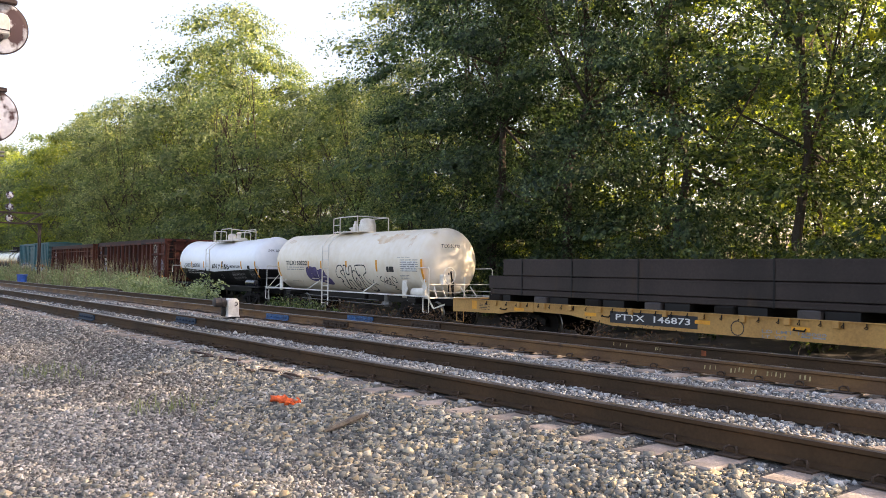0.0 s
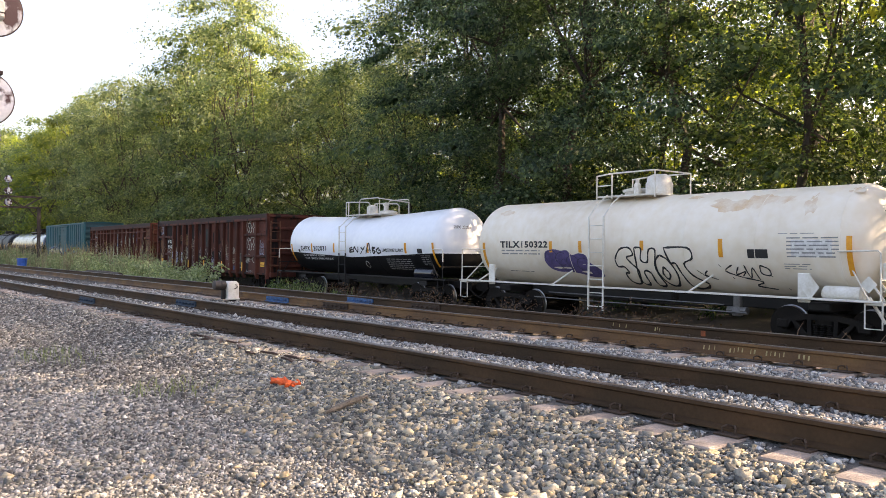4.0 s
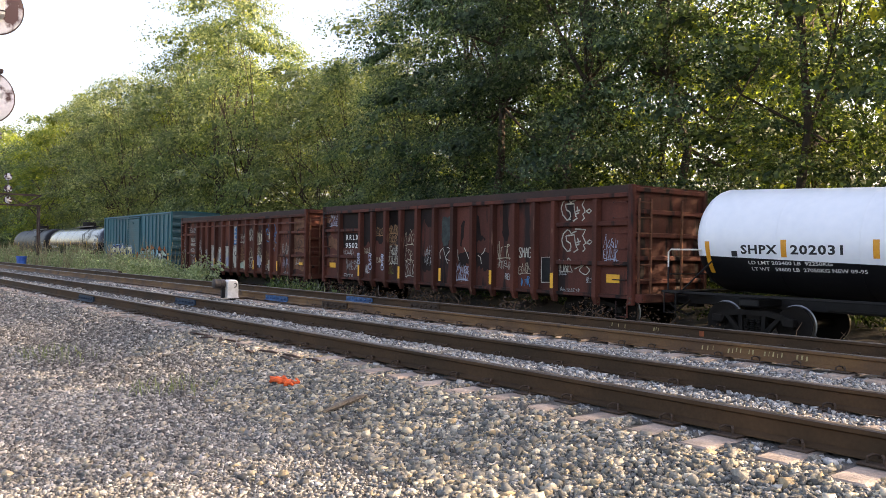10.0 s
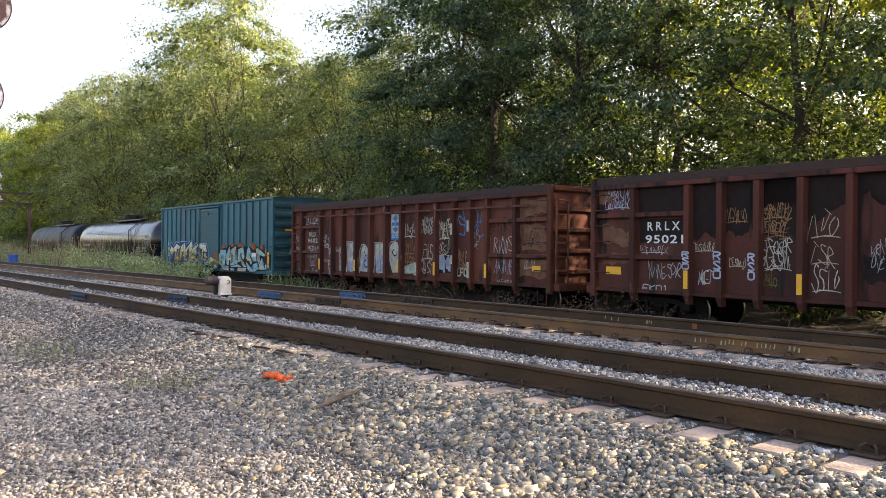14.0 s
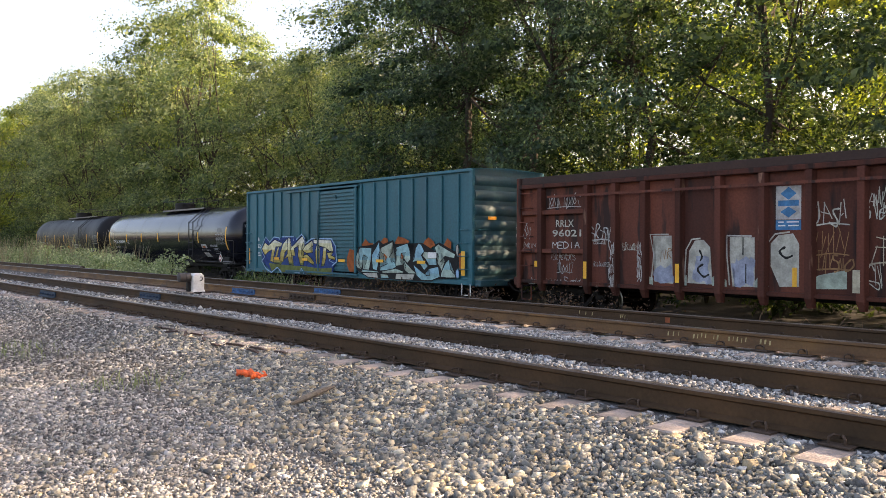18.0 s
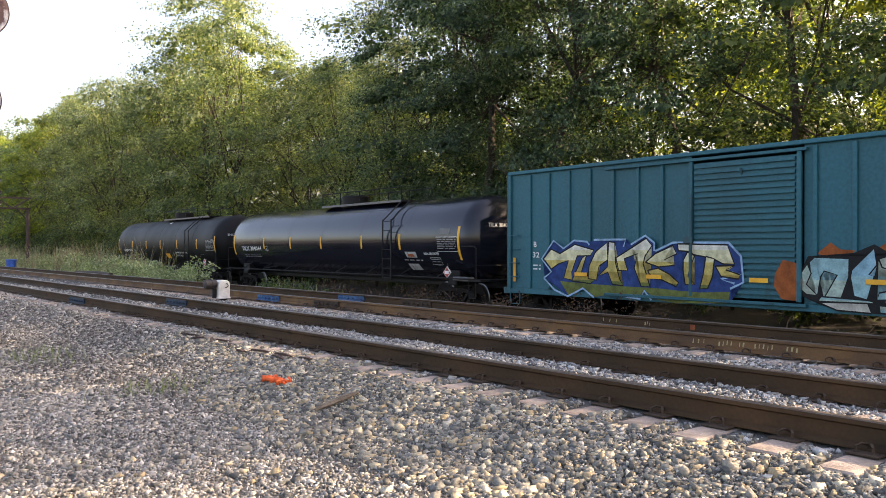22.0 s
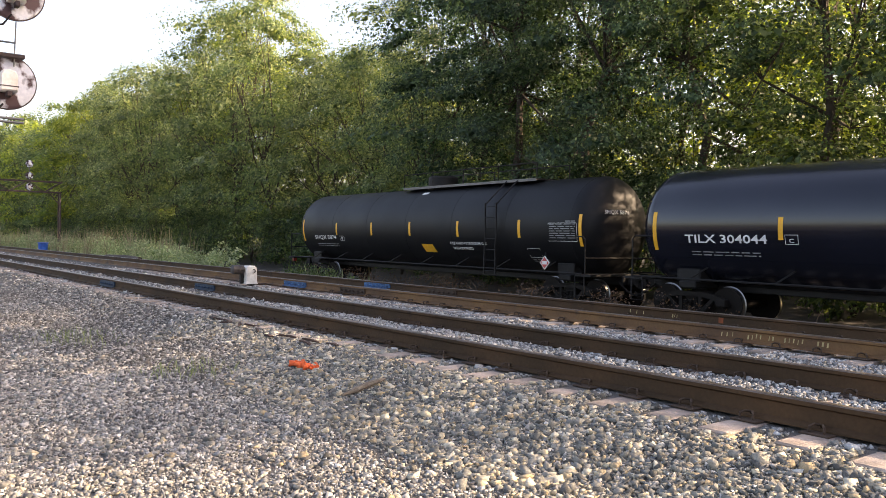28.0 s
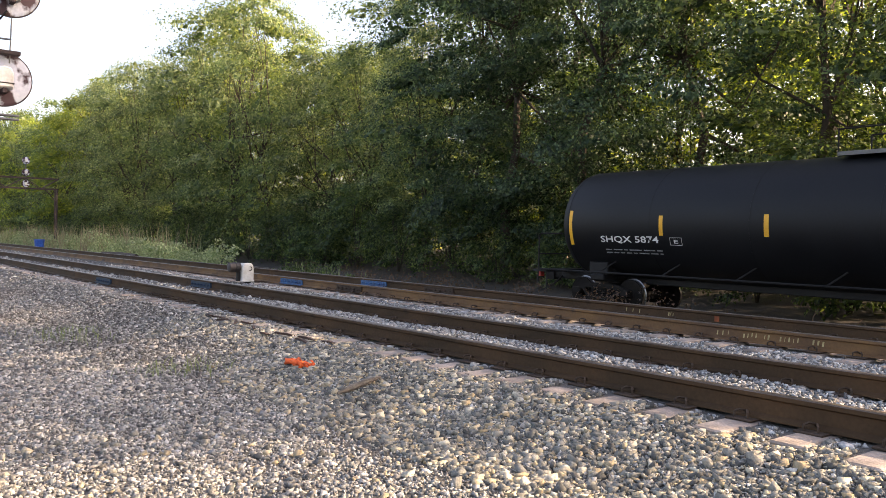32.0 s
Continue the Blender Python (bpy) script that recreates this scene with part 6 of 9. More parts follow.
def marks_second(c):
    c.part("side_strip", Shape().box(c.x(-82.6), c.x(-68.6), -1.625, -1.602, c.z(2.30), c.z(2.36)), M_GONDOLA_B)
    rng = random.Random(33)
    c.text("RRLX", -82.44, -81.80, 1.51, 1.70, SPRAY["bone"], off=-0.003)
    c.text("96021", -82.57, -81.54, 1.25, 1.44, SPRAY["bone"], off=-0.003)
    c.patch(-75.78, -75.68, 0.18, 0.58, M_REFLECT, "reflector", 0.004, n=1)
    for X in (-81.28, -78.48, -73.34, -70.69):
        c.patch(X - 0.05, X + 0.06, 0.16, 0.60, M_REFLECT, "reflector", 0.1545, n=1)
    c.patch(-83.25, -82.95, 0.42, 0.58, M_REFLECT, "reflector", 0.004, n=1)
    c.patch(-68.75, -68.4, 0.42, 0.58, M_REFLECT, "reflector", 0.004, n=1)
    # white sign with blue diamonds
    c.patch(-76.15, -75.6, 1.58, 2.28, SPRAY["white"], "painted_sign", -0.004, n=1, label="white painted sign with blue diamond shapes")
    c.blob([(-75.87, 2.26), (-75.7, 2.12), (-75.87, 1.99), (-76.05, 2.12)], SPRAY["blue"], "sign_shape", -0.002)
    c.blob([(-76.1, 1.98), (-75.65, 1.98), (-75.65, 1.86), (-76.1, 1.86)], SPRAY["blue"], "sign_shape", -0.002)
    c.blob([(-75.87, 1.62), (-75.7, 1.74), (-75.87, 1.85), (-76.05, 1.74)], SPRAY["blue"], "sign_shape", -0.002)
    c.patch(-76.15, -75.6, 1.36, 1.57, SPRAY["blue"], "painted_sign", -0.004, n=1)
    c.bars(-76.1, -75.65, 1.39, 1.54, 2, M_LETTER_W, 43, -0.002)
    scribble(c, rng, -82.76, 2.04, 1.22, 0.30, "white", 0.03, -0.003)
    scribble(c, rng, -83.99, 1.24, 0.67, 0.34, "white", 0.035, -0.003)
    scribble(c, rng, -84.02, 0.94, 0.81, 0.14, "white", 0.022, -0.003)
    sprayed(c, "MEDIA", -82.55, 0.94, 0.99, 0.16, "white", 0.028, -0.003)
    scribble(c, rng, -82.62, 0.64, 0.86, 0.17, "silver", 0.02, -0.003)
    scribble(c, rng, -82.41, 0.29, 0.60, 0.29, "silver", 0.022, -0.003)
    scribble(c, rng, -83.48, -0.06, 0.54, 0.14, "silver", 0.022, -0.003)
    scribble(c, rng, -82.73, -0.03, 1.24, 0.15, "silver", 0.026, -0.003)
    scribble(c, rng, -81.16, 1.16, 0.59, 0.34, "white", 0.05, -0.003)
    scribble(c, rng, -81.13, 1.06, 0.42, 0.08, "white", 0.02, -0.003)
    scribble(c, rng, -80.17, 0.91, 0.46, 0.18, "bone", 0.022, -0.003)
    scribble(c, rng, -81.13, 0.49, 0.51, 0.10, "silver", 0.022, -0.003)
    scribble(c, rng, -79.02, 0.69, 0.28, 0.30, "orange", 0.03, -0.003)
    scribble(c, rng, -75.34, 1.46, 0.72, 0.49, "bone", 0.05, -0.003)
    scribble(c, rng, -74.28, 1.57, 0.71, 0.55, "bone", 0.045, -0.003)
    scribble(c, rng, -73.26, 1.38, 0.61, 0.61, "cream", 0.06, -0.003)
    scribble(c, rng, -75.30, 0.86, 0.68, 0.47, "orange", 0.04, -0.003)
    scribble(c, rng, -75.27, 0.56, 0.68, 0.31, "orange", 0.05, -0.003)
    scribble(c, rng, -74.25, 0.70, 0.68, 0.49, "cream", 0.05, -0.003)
    scribble(c, rng, -74.25, 0.21, 0.68, 0.47, "bone", 0.035, -0.003)
    scribble(c, rng, -73.26, 0.83, 0.58, 0.45, "cream", 0.035, -0.003)
    scribble(c, rng, -72.23, 0.44, 0.55, 0.56, "orange", 0.05, -0.003)
    sprayed(c, "LFC", -72.25, 0.19, 0.52, 0.21, "bone", 0.05, -0.003)
    scribble(c, rng, -71.45, 1.18, 0.27, 0.49, "cream", 0.02, -0.003)
    scribble(c, rng, -80.47, -0.04, 0.14, 1.11, "white", 0.03, 0.1535)
    scribble(c, rng, -79.61, 0.18, 0.13, 0.97, "white", 0.03, 0.1535)
    c.blob([(-79.22, 0.16), (-79.16, 0.77), (-79.27, 1.26), (-78.74, 1.26), (-78.73, 0.48), (-78.69, 0.12)], SPRAY["bone"], "spray_letter", -0.0055, "grey sprayed letter shape")
    c.strokes([[(-79.31, 0.19), (-79.24, 0.8), (-79.35, 1.29), (-78.82, 1.29)]], 0.035, SPRAY["bone"], "spray_outline", -0.0035, "", True, True)
    c.blob([(-78.3, 0.16), (-78.26, 0.9), (-78.11, 1.14), (-77.88, 1.16), (-77.71, 0.99), (-77.65, 0.15)], SPRAY["bone"], "spray_letter", -0.0055, "grey sprayed letter shape")
    c.strokes([[(-78.38, 0.19), (-78.34, 0.93), (-78.19, 1.17), (-77.96, 1.19)]], 0.035, SPRAY["bone"], "spray_outline", -0.0035, "", True, True)
    c.blob([(-77.15, 0.13), (-77.22, 0.79), (-77.22, 1.22), (-76.63, 1.21), (-76.62, 0.14)], SPRAY["bone"], "spray_letter", -0.0055, "grey sprayed letter shape")
    c.strokes([[(-77.22, 0.15), (-77.29, 0.82), (-77.29, 1.25), (-76.7, 1.24)]], 0.035, SPRAY["bone"], "spray_outline", -0.0035, "", True, True)
    c.blob([(-76.26, 0.6), (-76.26, 1.08), (-76.09, 1.25), (-75.77, 1.29), (-75.64, 1.07), (-75.64, 0.19), (-76.06, 0.17)], SPRAY["bone"], "spray_letter", -0.0055, "grey sprayed letter shape")
    c.strokes([[(-76.32, 0.62), (-76.32, 1.1), (-76.16, 1.28), (-75.84, 1.32)]], 0.035, SPRAY["bone"], "spray_outline", -0.0035, "", True, True)
    c.blob(ragged(rng, [(-79.2, 0.47), (-78.73, 0.54), (-78.65, 0.12), (-79.24, 0.13)]), SPRAY["haze_blue"], "spray_fade", -0.0045)
    c.blob(ragged(rng, [(-78.18, 0.22), (-78.11, 0.71), (-77.77, 0.82), (-77.69, 0.18)]), SPRAY["haze_blue"], "spray_fade", -0.0045)
    c.blob(ragged(rng, [(-77.15, 0.58), (-76.94, 0.77), (-76.64, 0.73), (-76.64, 0.16), (-77.11, 0.14)]), SPRAY["haze_blue"], "spray_fade", -0.0045)
    c.strokes([[(-77.99, 0.93), (-77.92, 0.78), (-77.97, 0.67)]], 0.06, SPRAY["black"], "spray_outline", -0.003)
    c.strokes([[(-76.9, 1.22), (-76.9, 0.82)]], 0.06, SPRAY["black"], "spray_outline", -0.003)
    c.strokes([[(-75.93, 1.01), (-76.06, 0.91), (-75.93, 0.78), (-75.77, 0.83)]], 0.06, SPRAY["black"], "spray_outline", -0.003)
    c.strokes([[(-77.88, 0.61), (-78.03, 0.49), (-77.88, 0.32), (-77.73, 0.38)]], 0.06, SPRAY["black"], "spray_outline", -0.003)
    c.strokes([[(-76.83, 0.63), (-76.83, 0.21)]], 0.06, SPRAY["black"], "spray_outline", -0.003)
    c.blob([(-79.56, 0.12), (-79.43, 0.28), (-79.26, 0.25), (-79.26, 0.08)], SPRAY["grey_wash"], "spray_cloud", -0.0058, "sage green sprayed blocks")
    c.blob([(-78.65, 0.27), (-78.32, 0.34), (-78.32, 0.1), (-78.65, 0.1)], SPRAY["grey_wash"], "spray_cloud", -0.0058, "sage green sprayed blocks")
    c.blob([(-77.66, 0.32), (-77.47, 0.39), (-77.29, 0.25), (-77.29, 0.12), (-77.65, 0.12)], SPRAY["grey_wash"], "spray_cloud", -0.0058, "sage green sprayed blocks")
    c.blob([(-76.63, 0.24), (-76.52, 0.41), (-76.36, 0.36), (-76.29, 0.16), (-76.62, 0.13)], SPRAY["grey_wash"], "spray_cloud", -0.0058, "sage green sprayed blocks")
    c.blob([(-75.48, 0.28), (-75.22, 0.44), (-74.67, 0.56), (-74.67, 0.18), (-75.48, 0.15)], SPRAY["grey_wash"], "spray_cloud", -0.0058, "sage green sprayed blocks")
    c.blob([(-73.33, 0.83), (-72.54, 1.13), (-72.53, 0.26), (-73.3, 0.23)], SPRAY["black"], "spray_shadow", -0.0056)
    c.blob(ragged(rng, [(-73.31, 0.83), (-73.1, 0.88), (-72.93, 0.72), (-72.95, 0.3), (-73.23, 0.35)]), SPRAY["haze_blue"], "spray_letter", -0.0045)
    c.blob(ragged(rng, [(-72.88, 0.69), (-72.71, 0.81), (-72.58, 0.61), (-72.61, 0.31), (-72.83, 0.36)]), SPRAY["haze_blue"], "spray_letter", -0.0045)
    c.strokes([[(-72.17, 1.55), (-71.91, 1.5), (-71.89, 1.8), (-72.1, 1.85), (-72.21, 2.05), (-72.12, 2.1), (-71.89, 1.95), (-71.67, 1.94)], [(-71.98, 2.32), (-71.91, 2.03), (-71.76, 1.63)]], 0.06, SPRAY["blue"], "spray_tag", -0.003)
    c.strokes([[(-71.64, 1.96), (-71.61, 2.18), (-71.51, 2.23)], [(-71.4, 2.34), (-71.24, 2.16), (-71.26, 1.84), (-71.45, 1.71)], [(-71.34, 1.89), (-71.03, 1.91)], [(-71.18, 1.81), (-71.29, 1.62), (-71.15, 1.44), (-70.94, 1.5)], [(-71.03, 2.21), (-71.13, 1.83)], [(-71.39, 1.18), (-71.23, 1.05)]], 0.06, SPRAY["blue"], "spray_tag", -0.003)
    c.patch(-74.49, -74.35, 0.12, 0.57, SPRAY["cream"], "spray_patch", 0.1535, n=1)
    c.patch(-72.46, -72.35, 1.51, 1.87, SPRAY["cream"], "spray_patch", 0.1535, n=1)
    c.patch(-72.46, -72.34, 0.55, 0.84, SPRAY["cream"], "spray_patch", 0.1535, n=1)
    c.patch(-71.59, -71.48, 0.13, 0.63, SPRAY["cream"], "spray_patch", 0.1535, n=1)
    c.patch(-71.60, -71.50, 1.60, 1.95, SPRAY["cream"], "spray_patch", 0.1535, n=1)
    for X, z, w, h, col in ((-70.5, 1.5, 0.9, 0.5, "black"), (-70.4, 0.95, 0.8, 0.45, "bone"), (-70.4, 0.35, 0.85, 0.4, "pale_blue"), (-69.2, 1.2, 0.7, 0.5, "black"), (-69.1, 0.5, 0.5, 0.4, "silver"), (-70.3, 0.0, 0.9, 0.13, "silver")):
        scribble(c, rng, X, z, w, h, col, 0.035, -0.003)
    # painted sunlight on the right end panels, as orange-brown patches
    for poly in ([(-69.3, 2.5), (-68.2, 2.5), (-68.2, 2.1), (-69.3, 2.0)], [(-69.3, 1.8), (-68.2, 1.75), (-68.2, 1.0), (-69.2, 1.0)], [(-69.3, 0.75), (-68.2, 0.75), (-68.2, 0.2), (-69.3, 0.25)]):
        c.blob(ragged(rng, poly), SPRAY["sunlit_wash"], "rust_patch", -0.0068)


# ---- teal boxcar ----
AFTER = {"aqua": "pale_aqua", "grey_wash": "aqua", "pale_aqua": "grey_wash", "sky_wash": "aqua"}


def build_boxcar():
    x0, x1 = -101.35, -85.8
    c = Car("boxcar", "teal green boxcar with a ribbed sliding door and bright graffiti", "boxcar", x0, x1, 1.50)
    lx, lz = c.x, c.z
    zb, zt = -0.04, 3.38
    d0, d1 = -94.95, -92.2
    for a, b in ((x0, d0), (d1, x1)):
        for sy in (-1, 1):
            y0, y1 = sorted((sy * 1.44, sy * 1.49))
            c.part("side_wall", Shape().box(lx(a), lx(b), y0, y1, lz(zb), lz(zt - 0.1)), M_TEAL)
    c.part("side_wall", Shape().box(lx(d0), lx(d1), 1.44, 1.49, lz(zb), lz(zt - 0.1)), M_TEAL)
    for X in (-100.42, -99.66, -98.88, -98.12, -97.32, -96.52, -95.78, -91.95, -91.14, -90.40, -89.62, -88.86, -88.12, -87.32, -86.48):
        for sy in (-1, 1):
            y0, y1 = sorted((sy * 1.491, sy * 1.55))
            c.part("side_post", Shape().box(lx(X) - 0.045, lx(X) + 0.045, y0, y1, lz(zb + 0.02), lz(zt - 0.14), 0.012), M_TEAL)
    for X in (x0 + 0.06, x1 - 0.06):
        for sy in (-1, 1):
            y0, y1 = sorted((sy * 1.45, sy * 1.56))
            c.part("corner_post", Shape().box(lx(X) - 0.08, lx(X) + 0.08, y0, y1, lz(zb - 0.05), lz(zt - 0.05), 0.015), M_TEAL)
    for sy in (-1, 1):
        y0, y1 = sorted((sy * 1.42, sy * 1.57))
        c.part("side_plate", Shape().box(lx(x0), lx(x1), y0, y1, lz(zt - 0.098), lz(zt), 0.015), M_TEAL)
        y0, y1 = sorted((sy * 1.42, sy * 1.53))
        c.part("side_sill", Shape().box(lx(x0), lx(x1), y0, y1, lz(zb - 0.15), lz(zb - 0.003), 0.01), M_TEAL)
    # door
    door = c.part("door", Shape().box(lx(d0 + 0.02), lx(d1 - 0.06), -1.53, -1.45, lz(0.02), lz(3.10), 0.01), M_TEAL, "ribbed teal sliding door")
    for k in range(22):
        z = 0.12 + k * 0.136
        part("door_rib", Shape().prism([(lx(d0 + 0.12), lz(z)), (lx(d1 - 0.16), lz(z)), (lx(d1 - 0.16), lz(z + 0.075)), (lx(d0 + 0.12), lz(z + 0.075))], -1.585, -1.529), M_TEAL, door)
    for X in (d0 + 0.03, d1 - 0.07):
        part("door_edge", Shape().box(lx(X) - 0.05, lx(X) + 0.05, -1.60, -1.531, lz(0.0), lz(3.14), 0.012), M_TEAL, door)
    part("door_lock", Shape().tube([(lx(d0 + 0.08), -1.64, lz(0.3)), (lx(d0 + 0.08), -1.64, lz(2.4))], 0.022).box(lx(d0 - 0.12), lx(d0 + 0.12), -1.66, -1.60, lz(1.25), lz(1.4)), M_TEAL_DARK, door)
    part("door_rod", Shape().tube([(lx(d0 + 1.35), -1.58, lz(2.75)), (lx(d0 + 1.35), -1.62, lz(2.9))], 0.03), M_TEAL_DARK, door)
    c.part("door_track", Shape().box(lx(d0 - 2.6), lx(d1 + 0.1), -1.60, -1.505, lz(3.15), lz(3.22), 0.008), M_TEAL)
    c.part("door_track", Shape().box(lx(d0 - 2.6), lx(d1 + 0.1), -1.62, -1.535, lz(-0.10), lz(-0.03), 0.008), M_TEAL)
    # roof with ribs
    c.part("roof", Shape().add([(lx(X), y, lz(z)) for X in (x0, x1) for y, z in ((-1.50, zt + 0.004), (0, zt + 0.07), (1.50, zt + 0.004), (1.50, zt - 0.05), (-1.50, zt - 0.05))], [(0, 1, 6, 5), (1, 2, 7, 6), (2, 3, 8, 7), (3, 4, 9, 8), (4, 0, 5, 9), (0, 4, 3, 2, 1), (5, 6, 7, 8, 9)]), M_TEAL)
    for k in range(14):
        X = x0 + 0.6 + k * 1.1
        c.part("roof_rib", Shape().add([(lx(X) + dx, y, lz(z)) for dx in (-0.04, 0.04) for y, z in ((-1.49, zt + 0.03), (0, zt + 0.10), (1.49, zt + 0.03), (0, zt + 0.05))], [(0, 1, 5, 4), (1, 2, 6, 5), (2, 3, 7, 6), (3, 0, 4, 7), (0, 3, 2, 1), (4, 5, 6, 7)]), M_TEAL)
    # ends with deep horizontal ribs
    for X, d in ((x0, -1), (x1, 1)):
        a, b = sorted((lx(X) - d * 0.05, lx(X)))
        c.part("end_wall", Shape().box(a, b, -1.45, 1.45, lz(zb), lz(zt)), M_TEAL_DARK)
        for k in range(7):
            z = 0.10 + k * 0.46
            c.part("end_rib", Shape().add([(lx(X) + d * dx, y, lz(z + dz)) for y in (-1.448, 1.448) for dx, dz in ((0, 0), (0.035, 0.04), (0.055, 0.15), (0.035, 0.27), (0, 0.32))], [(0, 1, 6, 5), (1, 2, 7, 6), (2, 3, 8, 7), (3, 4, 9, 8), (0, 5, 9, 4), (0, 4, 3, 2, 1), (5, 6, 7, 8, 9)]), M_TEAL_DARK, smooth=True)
        if d > 0:
            c.part("end_reflector", Shape().box(lx(X) + 0.062, lx(X) + 0.066, -0.95, -0.60, lz(1.82), lz(1.92)), M_ORANGE, "orange reflector")
        a, b = sorted((lx(X), lx(X) + d * 0.3))
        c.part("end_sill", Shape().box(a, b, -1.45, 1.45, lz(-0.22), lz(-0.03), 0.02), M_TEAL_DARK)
        for z in (0.3, 0.7, 1.1, 1.5):
            c.part("grab_iron", Shape().tube([(lx(X) - d * 0.12, -1.56, lz(z)), (lx(X) - d * 0.12, -1.66, lz(z)), (lx(X) - d * 0.55, -1.66, lz(z)), (lx(X) - d * 0.55, -1.56, lz(z))], 0.015, 5), M_TEAL)
            c.part("grab_iron", Shape().tube([(lx(X) + d * 0.10, -1.4, lz(z)), (lx(X) + d * 0.18, -1.4, lz(z)), (lx(X) + d * 0.18, -0.95, lz(z)), (lx(X) + d * 0.10, -0.95, lz(z))], 0.015, 5), M_TEAL)
        c.part("step", Shape().tube([(lx(X) - d * 0.1, -1.52, lz(-0.15)), (lx(X) - d * 0.1, -1.52, lz(-0.5)), (lx(X) - d * 0.5, -1.52, lz(-0.5)), (lx(X) - d * 0.5, -1.52, lz(-0.15))], 0.02), M_LETTER_W if d > 0 else M_TEAL)
    sill_and_trucks(c, x0 - 0.3, x1 + 0.3, (x0 + 1.6, x1 - 1.6), M_BLACK, 0.60, 0.84)
    # reflectors, print and graffiti
    c.patch(-86.28, -86.1, 0.10, 0.85, M_REFLECT, "reflector", 0.075, n=1)
    c.patch(-101.1, -101.0, 0.15, 0.85, M_ORANGE, "reflector", 0.05, n=1)
    for X in (-98.6, -96.2, -93.4, -90.9, -88.5):
        c.patch(X, X + 0.45, 0.38 if X < -92 else 0.42, 0.48 if X < -92 else 0.52, M_REFLECT, "reflector", 0.098, n=1)
    c.bars(-100.3, -100.0, 0.45, 0.66, 2, M_LETTER_W, 51, 0.004)
    c.patch(-87.95, -87.5, 0.62, 0.80, M_LETTER_W, "label_plate", 0.075, n=1)
    bl, lb, gr = SPRAY["navy"], SPRAY["sky"], SPRAY["moss"]
    # one piece of pale yellow letters fading to moss green on blue, one of aqua and grey-green shapes with a black shadow
    fade = [(1.08, SPRAY["ivory"]), (0.80, SPRAY["pale_yellow"]), (0.52, SPRAY["lemon"]), (0.28, SPRAY["ochre"]), (-9, gr)]

    def letter(poly, off):
        banded_blob(c, poly, fade, "spray_letter", off, "yellow and green sprayed letter")
        c.strokes([poly + poly[:1]], 0.035, SPRAY["black"], "spray_outline", off + 0.0006, "", True, True)

    def shape_r(poly, col, off):
        zs_ = [z for X, z in poly]
        zm = min(zs_) * 0.55 + max(zs_) * 0.45
        banded_blob(c, poly, [(zm, SPRAY[col]), (-9, SPRAY[AFTER.get(col, col)])], "spray_letter", off, "aqua and grey-green sprayed shape")
        c.strokes([poly + poly[:1]], 0.03, SPRAY["black"], "spray_outline", off + 0.0003, "", True, True)

    c.blob([(-99.87, 0.83), (-99.4, 1.34), (-99.02, 1.12), (-98.62, 1.34), (-98.15, 1.3), (-97.47, 1.35), (-96.85, 1.35), (-96.92, 1.17), (-96.68, 1.22), (-96.23, 1.44), (-95.96, 1.26), (-95.96, 1.06), (-95.44, 1.26), (-95.17, 1.26), (-95.16, -0.16), (-95.34, -0.18), (-95.72, -0.15), (-96.26, 0.08), (-96.39, -0.13), (-97.31, -0.06), (-97.91, -0.17), (-98.3, 0.06), (-98.85, -0.18), (-99.78, 0.29), (-99.48, 0.47)], bl, "spray_cloud", 0.052, "blue sprayed background")
    c.blob([(-95.14, 1.26), (-93.91, 1.25), (-93.6, 0.95), (-93.54, 0.37), (-93.87, 0.22), (-93.84, -0.06), (-94.45, -0.16), (-94.69, -0.1), (-94.81, -0.15), (-95.13, -0.16)], bl, "spray_cloud", 0.090, "blue sprayed background")
    c.blob([(-99.18, 0.22), (-98.06, 0.18), (-96.95, 0.16), (-95.86, 0.15), (-95.16, 0.11), (-95.16, -0.17), (-95.34, -0.18), (-95.86, -0.13), (-96.26, 0.07), (-96.39, -0.12), (-97.31, -0.05), (-97.91, -0.16), (-98.3, 0.07), (-98.85, -0.17)], gr, "spray_fade", 0.0525, "moss green sprayed fade")
    c.blob([(-95.13, 0.12), (-94.69, 0.1), (-93.87, 0.15), (-93.92, -0.11), (-94.81, -0.16), (-95.13, -0.16)], gr, "spray_fade", 0.0905, "moss green sprayed fade")
    c.strokes([[(-99.78, 0.29), (-99.48, 0.47), (-99.87, 0.83), (-99.4, 1.34), (-99.02, 1.12), (-98.62, 1.34), (-98.15, 1.3), (-98.07, 1.21)]], 0.05, lb, "spray_outline", 0.0905, "pale blue sprayed outline", True, True)
    c.strokes([[(-97.92, 1.35), (-97.47, 1.35), (-96.85, 1.35), (-96.92, 1.17)]], 0.05, lb, "spray_outline", 0.0905, "pale blue sprayed outline", True, True)
    c.strokes([[(-96.68, 1.22), (-96.23, 1.44), (-95.96, 1.26), (-95.96, 1.06)]], 0.05, lb, "spray_outline", 0.0905, "pale blue sprayed outline", True, True)
    c.strokes([[(-99.78, 0.29), (-99.35, -0.03), (-98.85, -0.18), (-98.3, 0.06), (-97.91, -0.17)]], 0.05, lb, "spray_outline", 0.0905, "pale blue sprayed outline", True, True)
    c.strokes([[(-97.31, -0.06), (-96.39, -0.13), (-96.26, 0.08), (-96.05, -0.14)]], 0.05, lb, "spray_outline", 0.0905, "pale blue sprayed outline", True, True)
    c.strokes([[(-95.92, 1.06), (-95.41, 1.26), (-93.91, 1.25)]], 0.05, lb, "spray_outline", 0.0925, "pale blue sprayed outline", True, True)
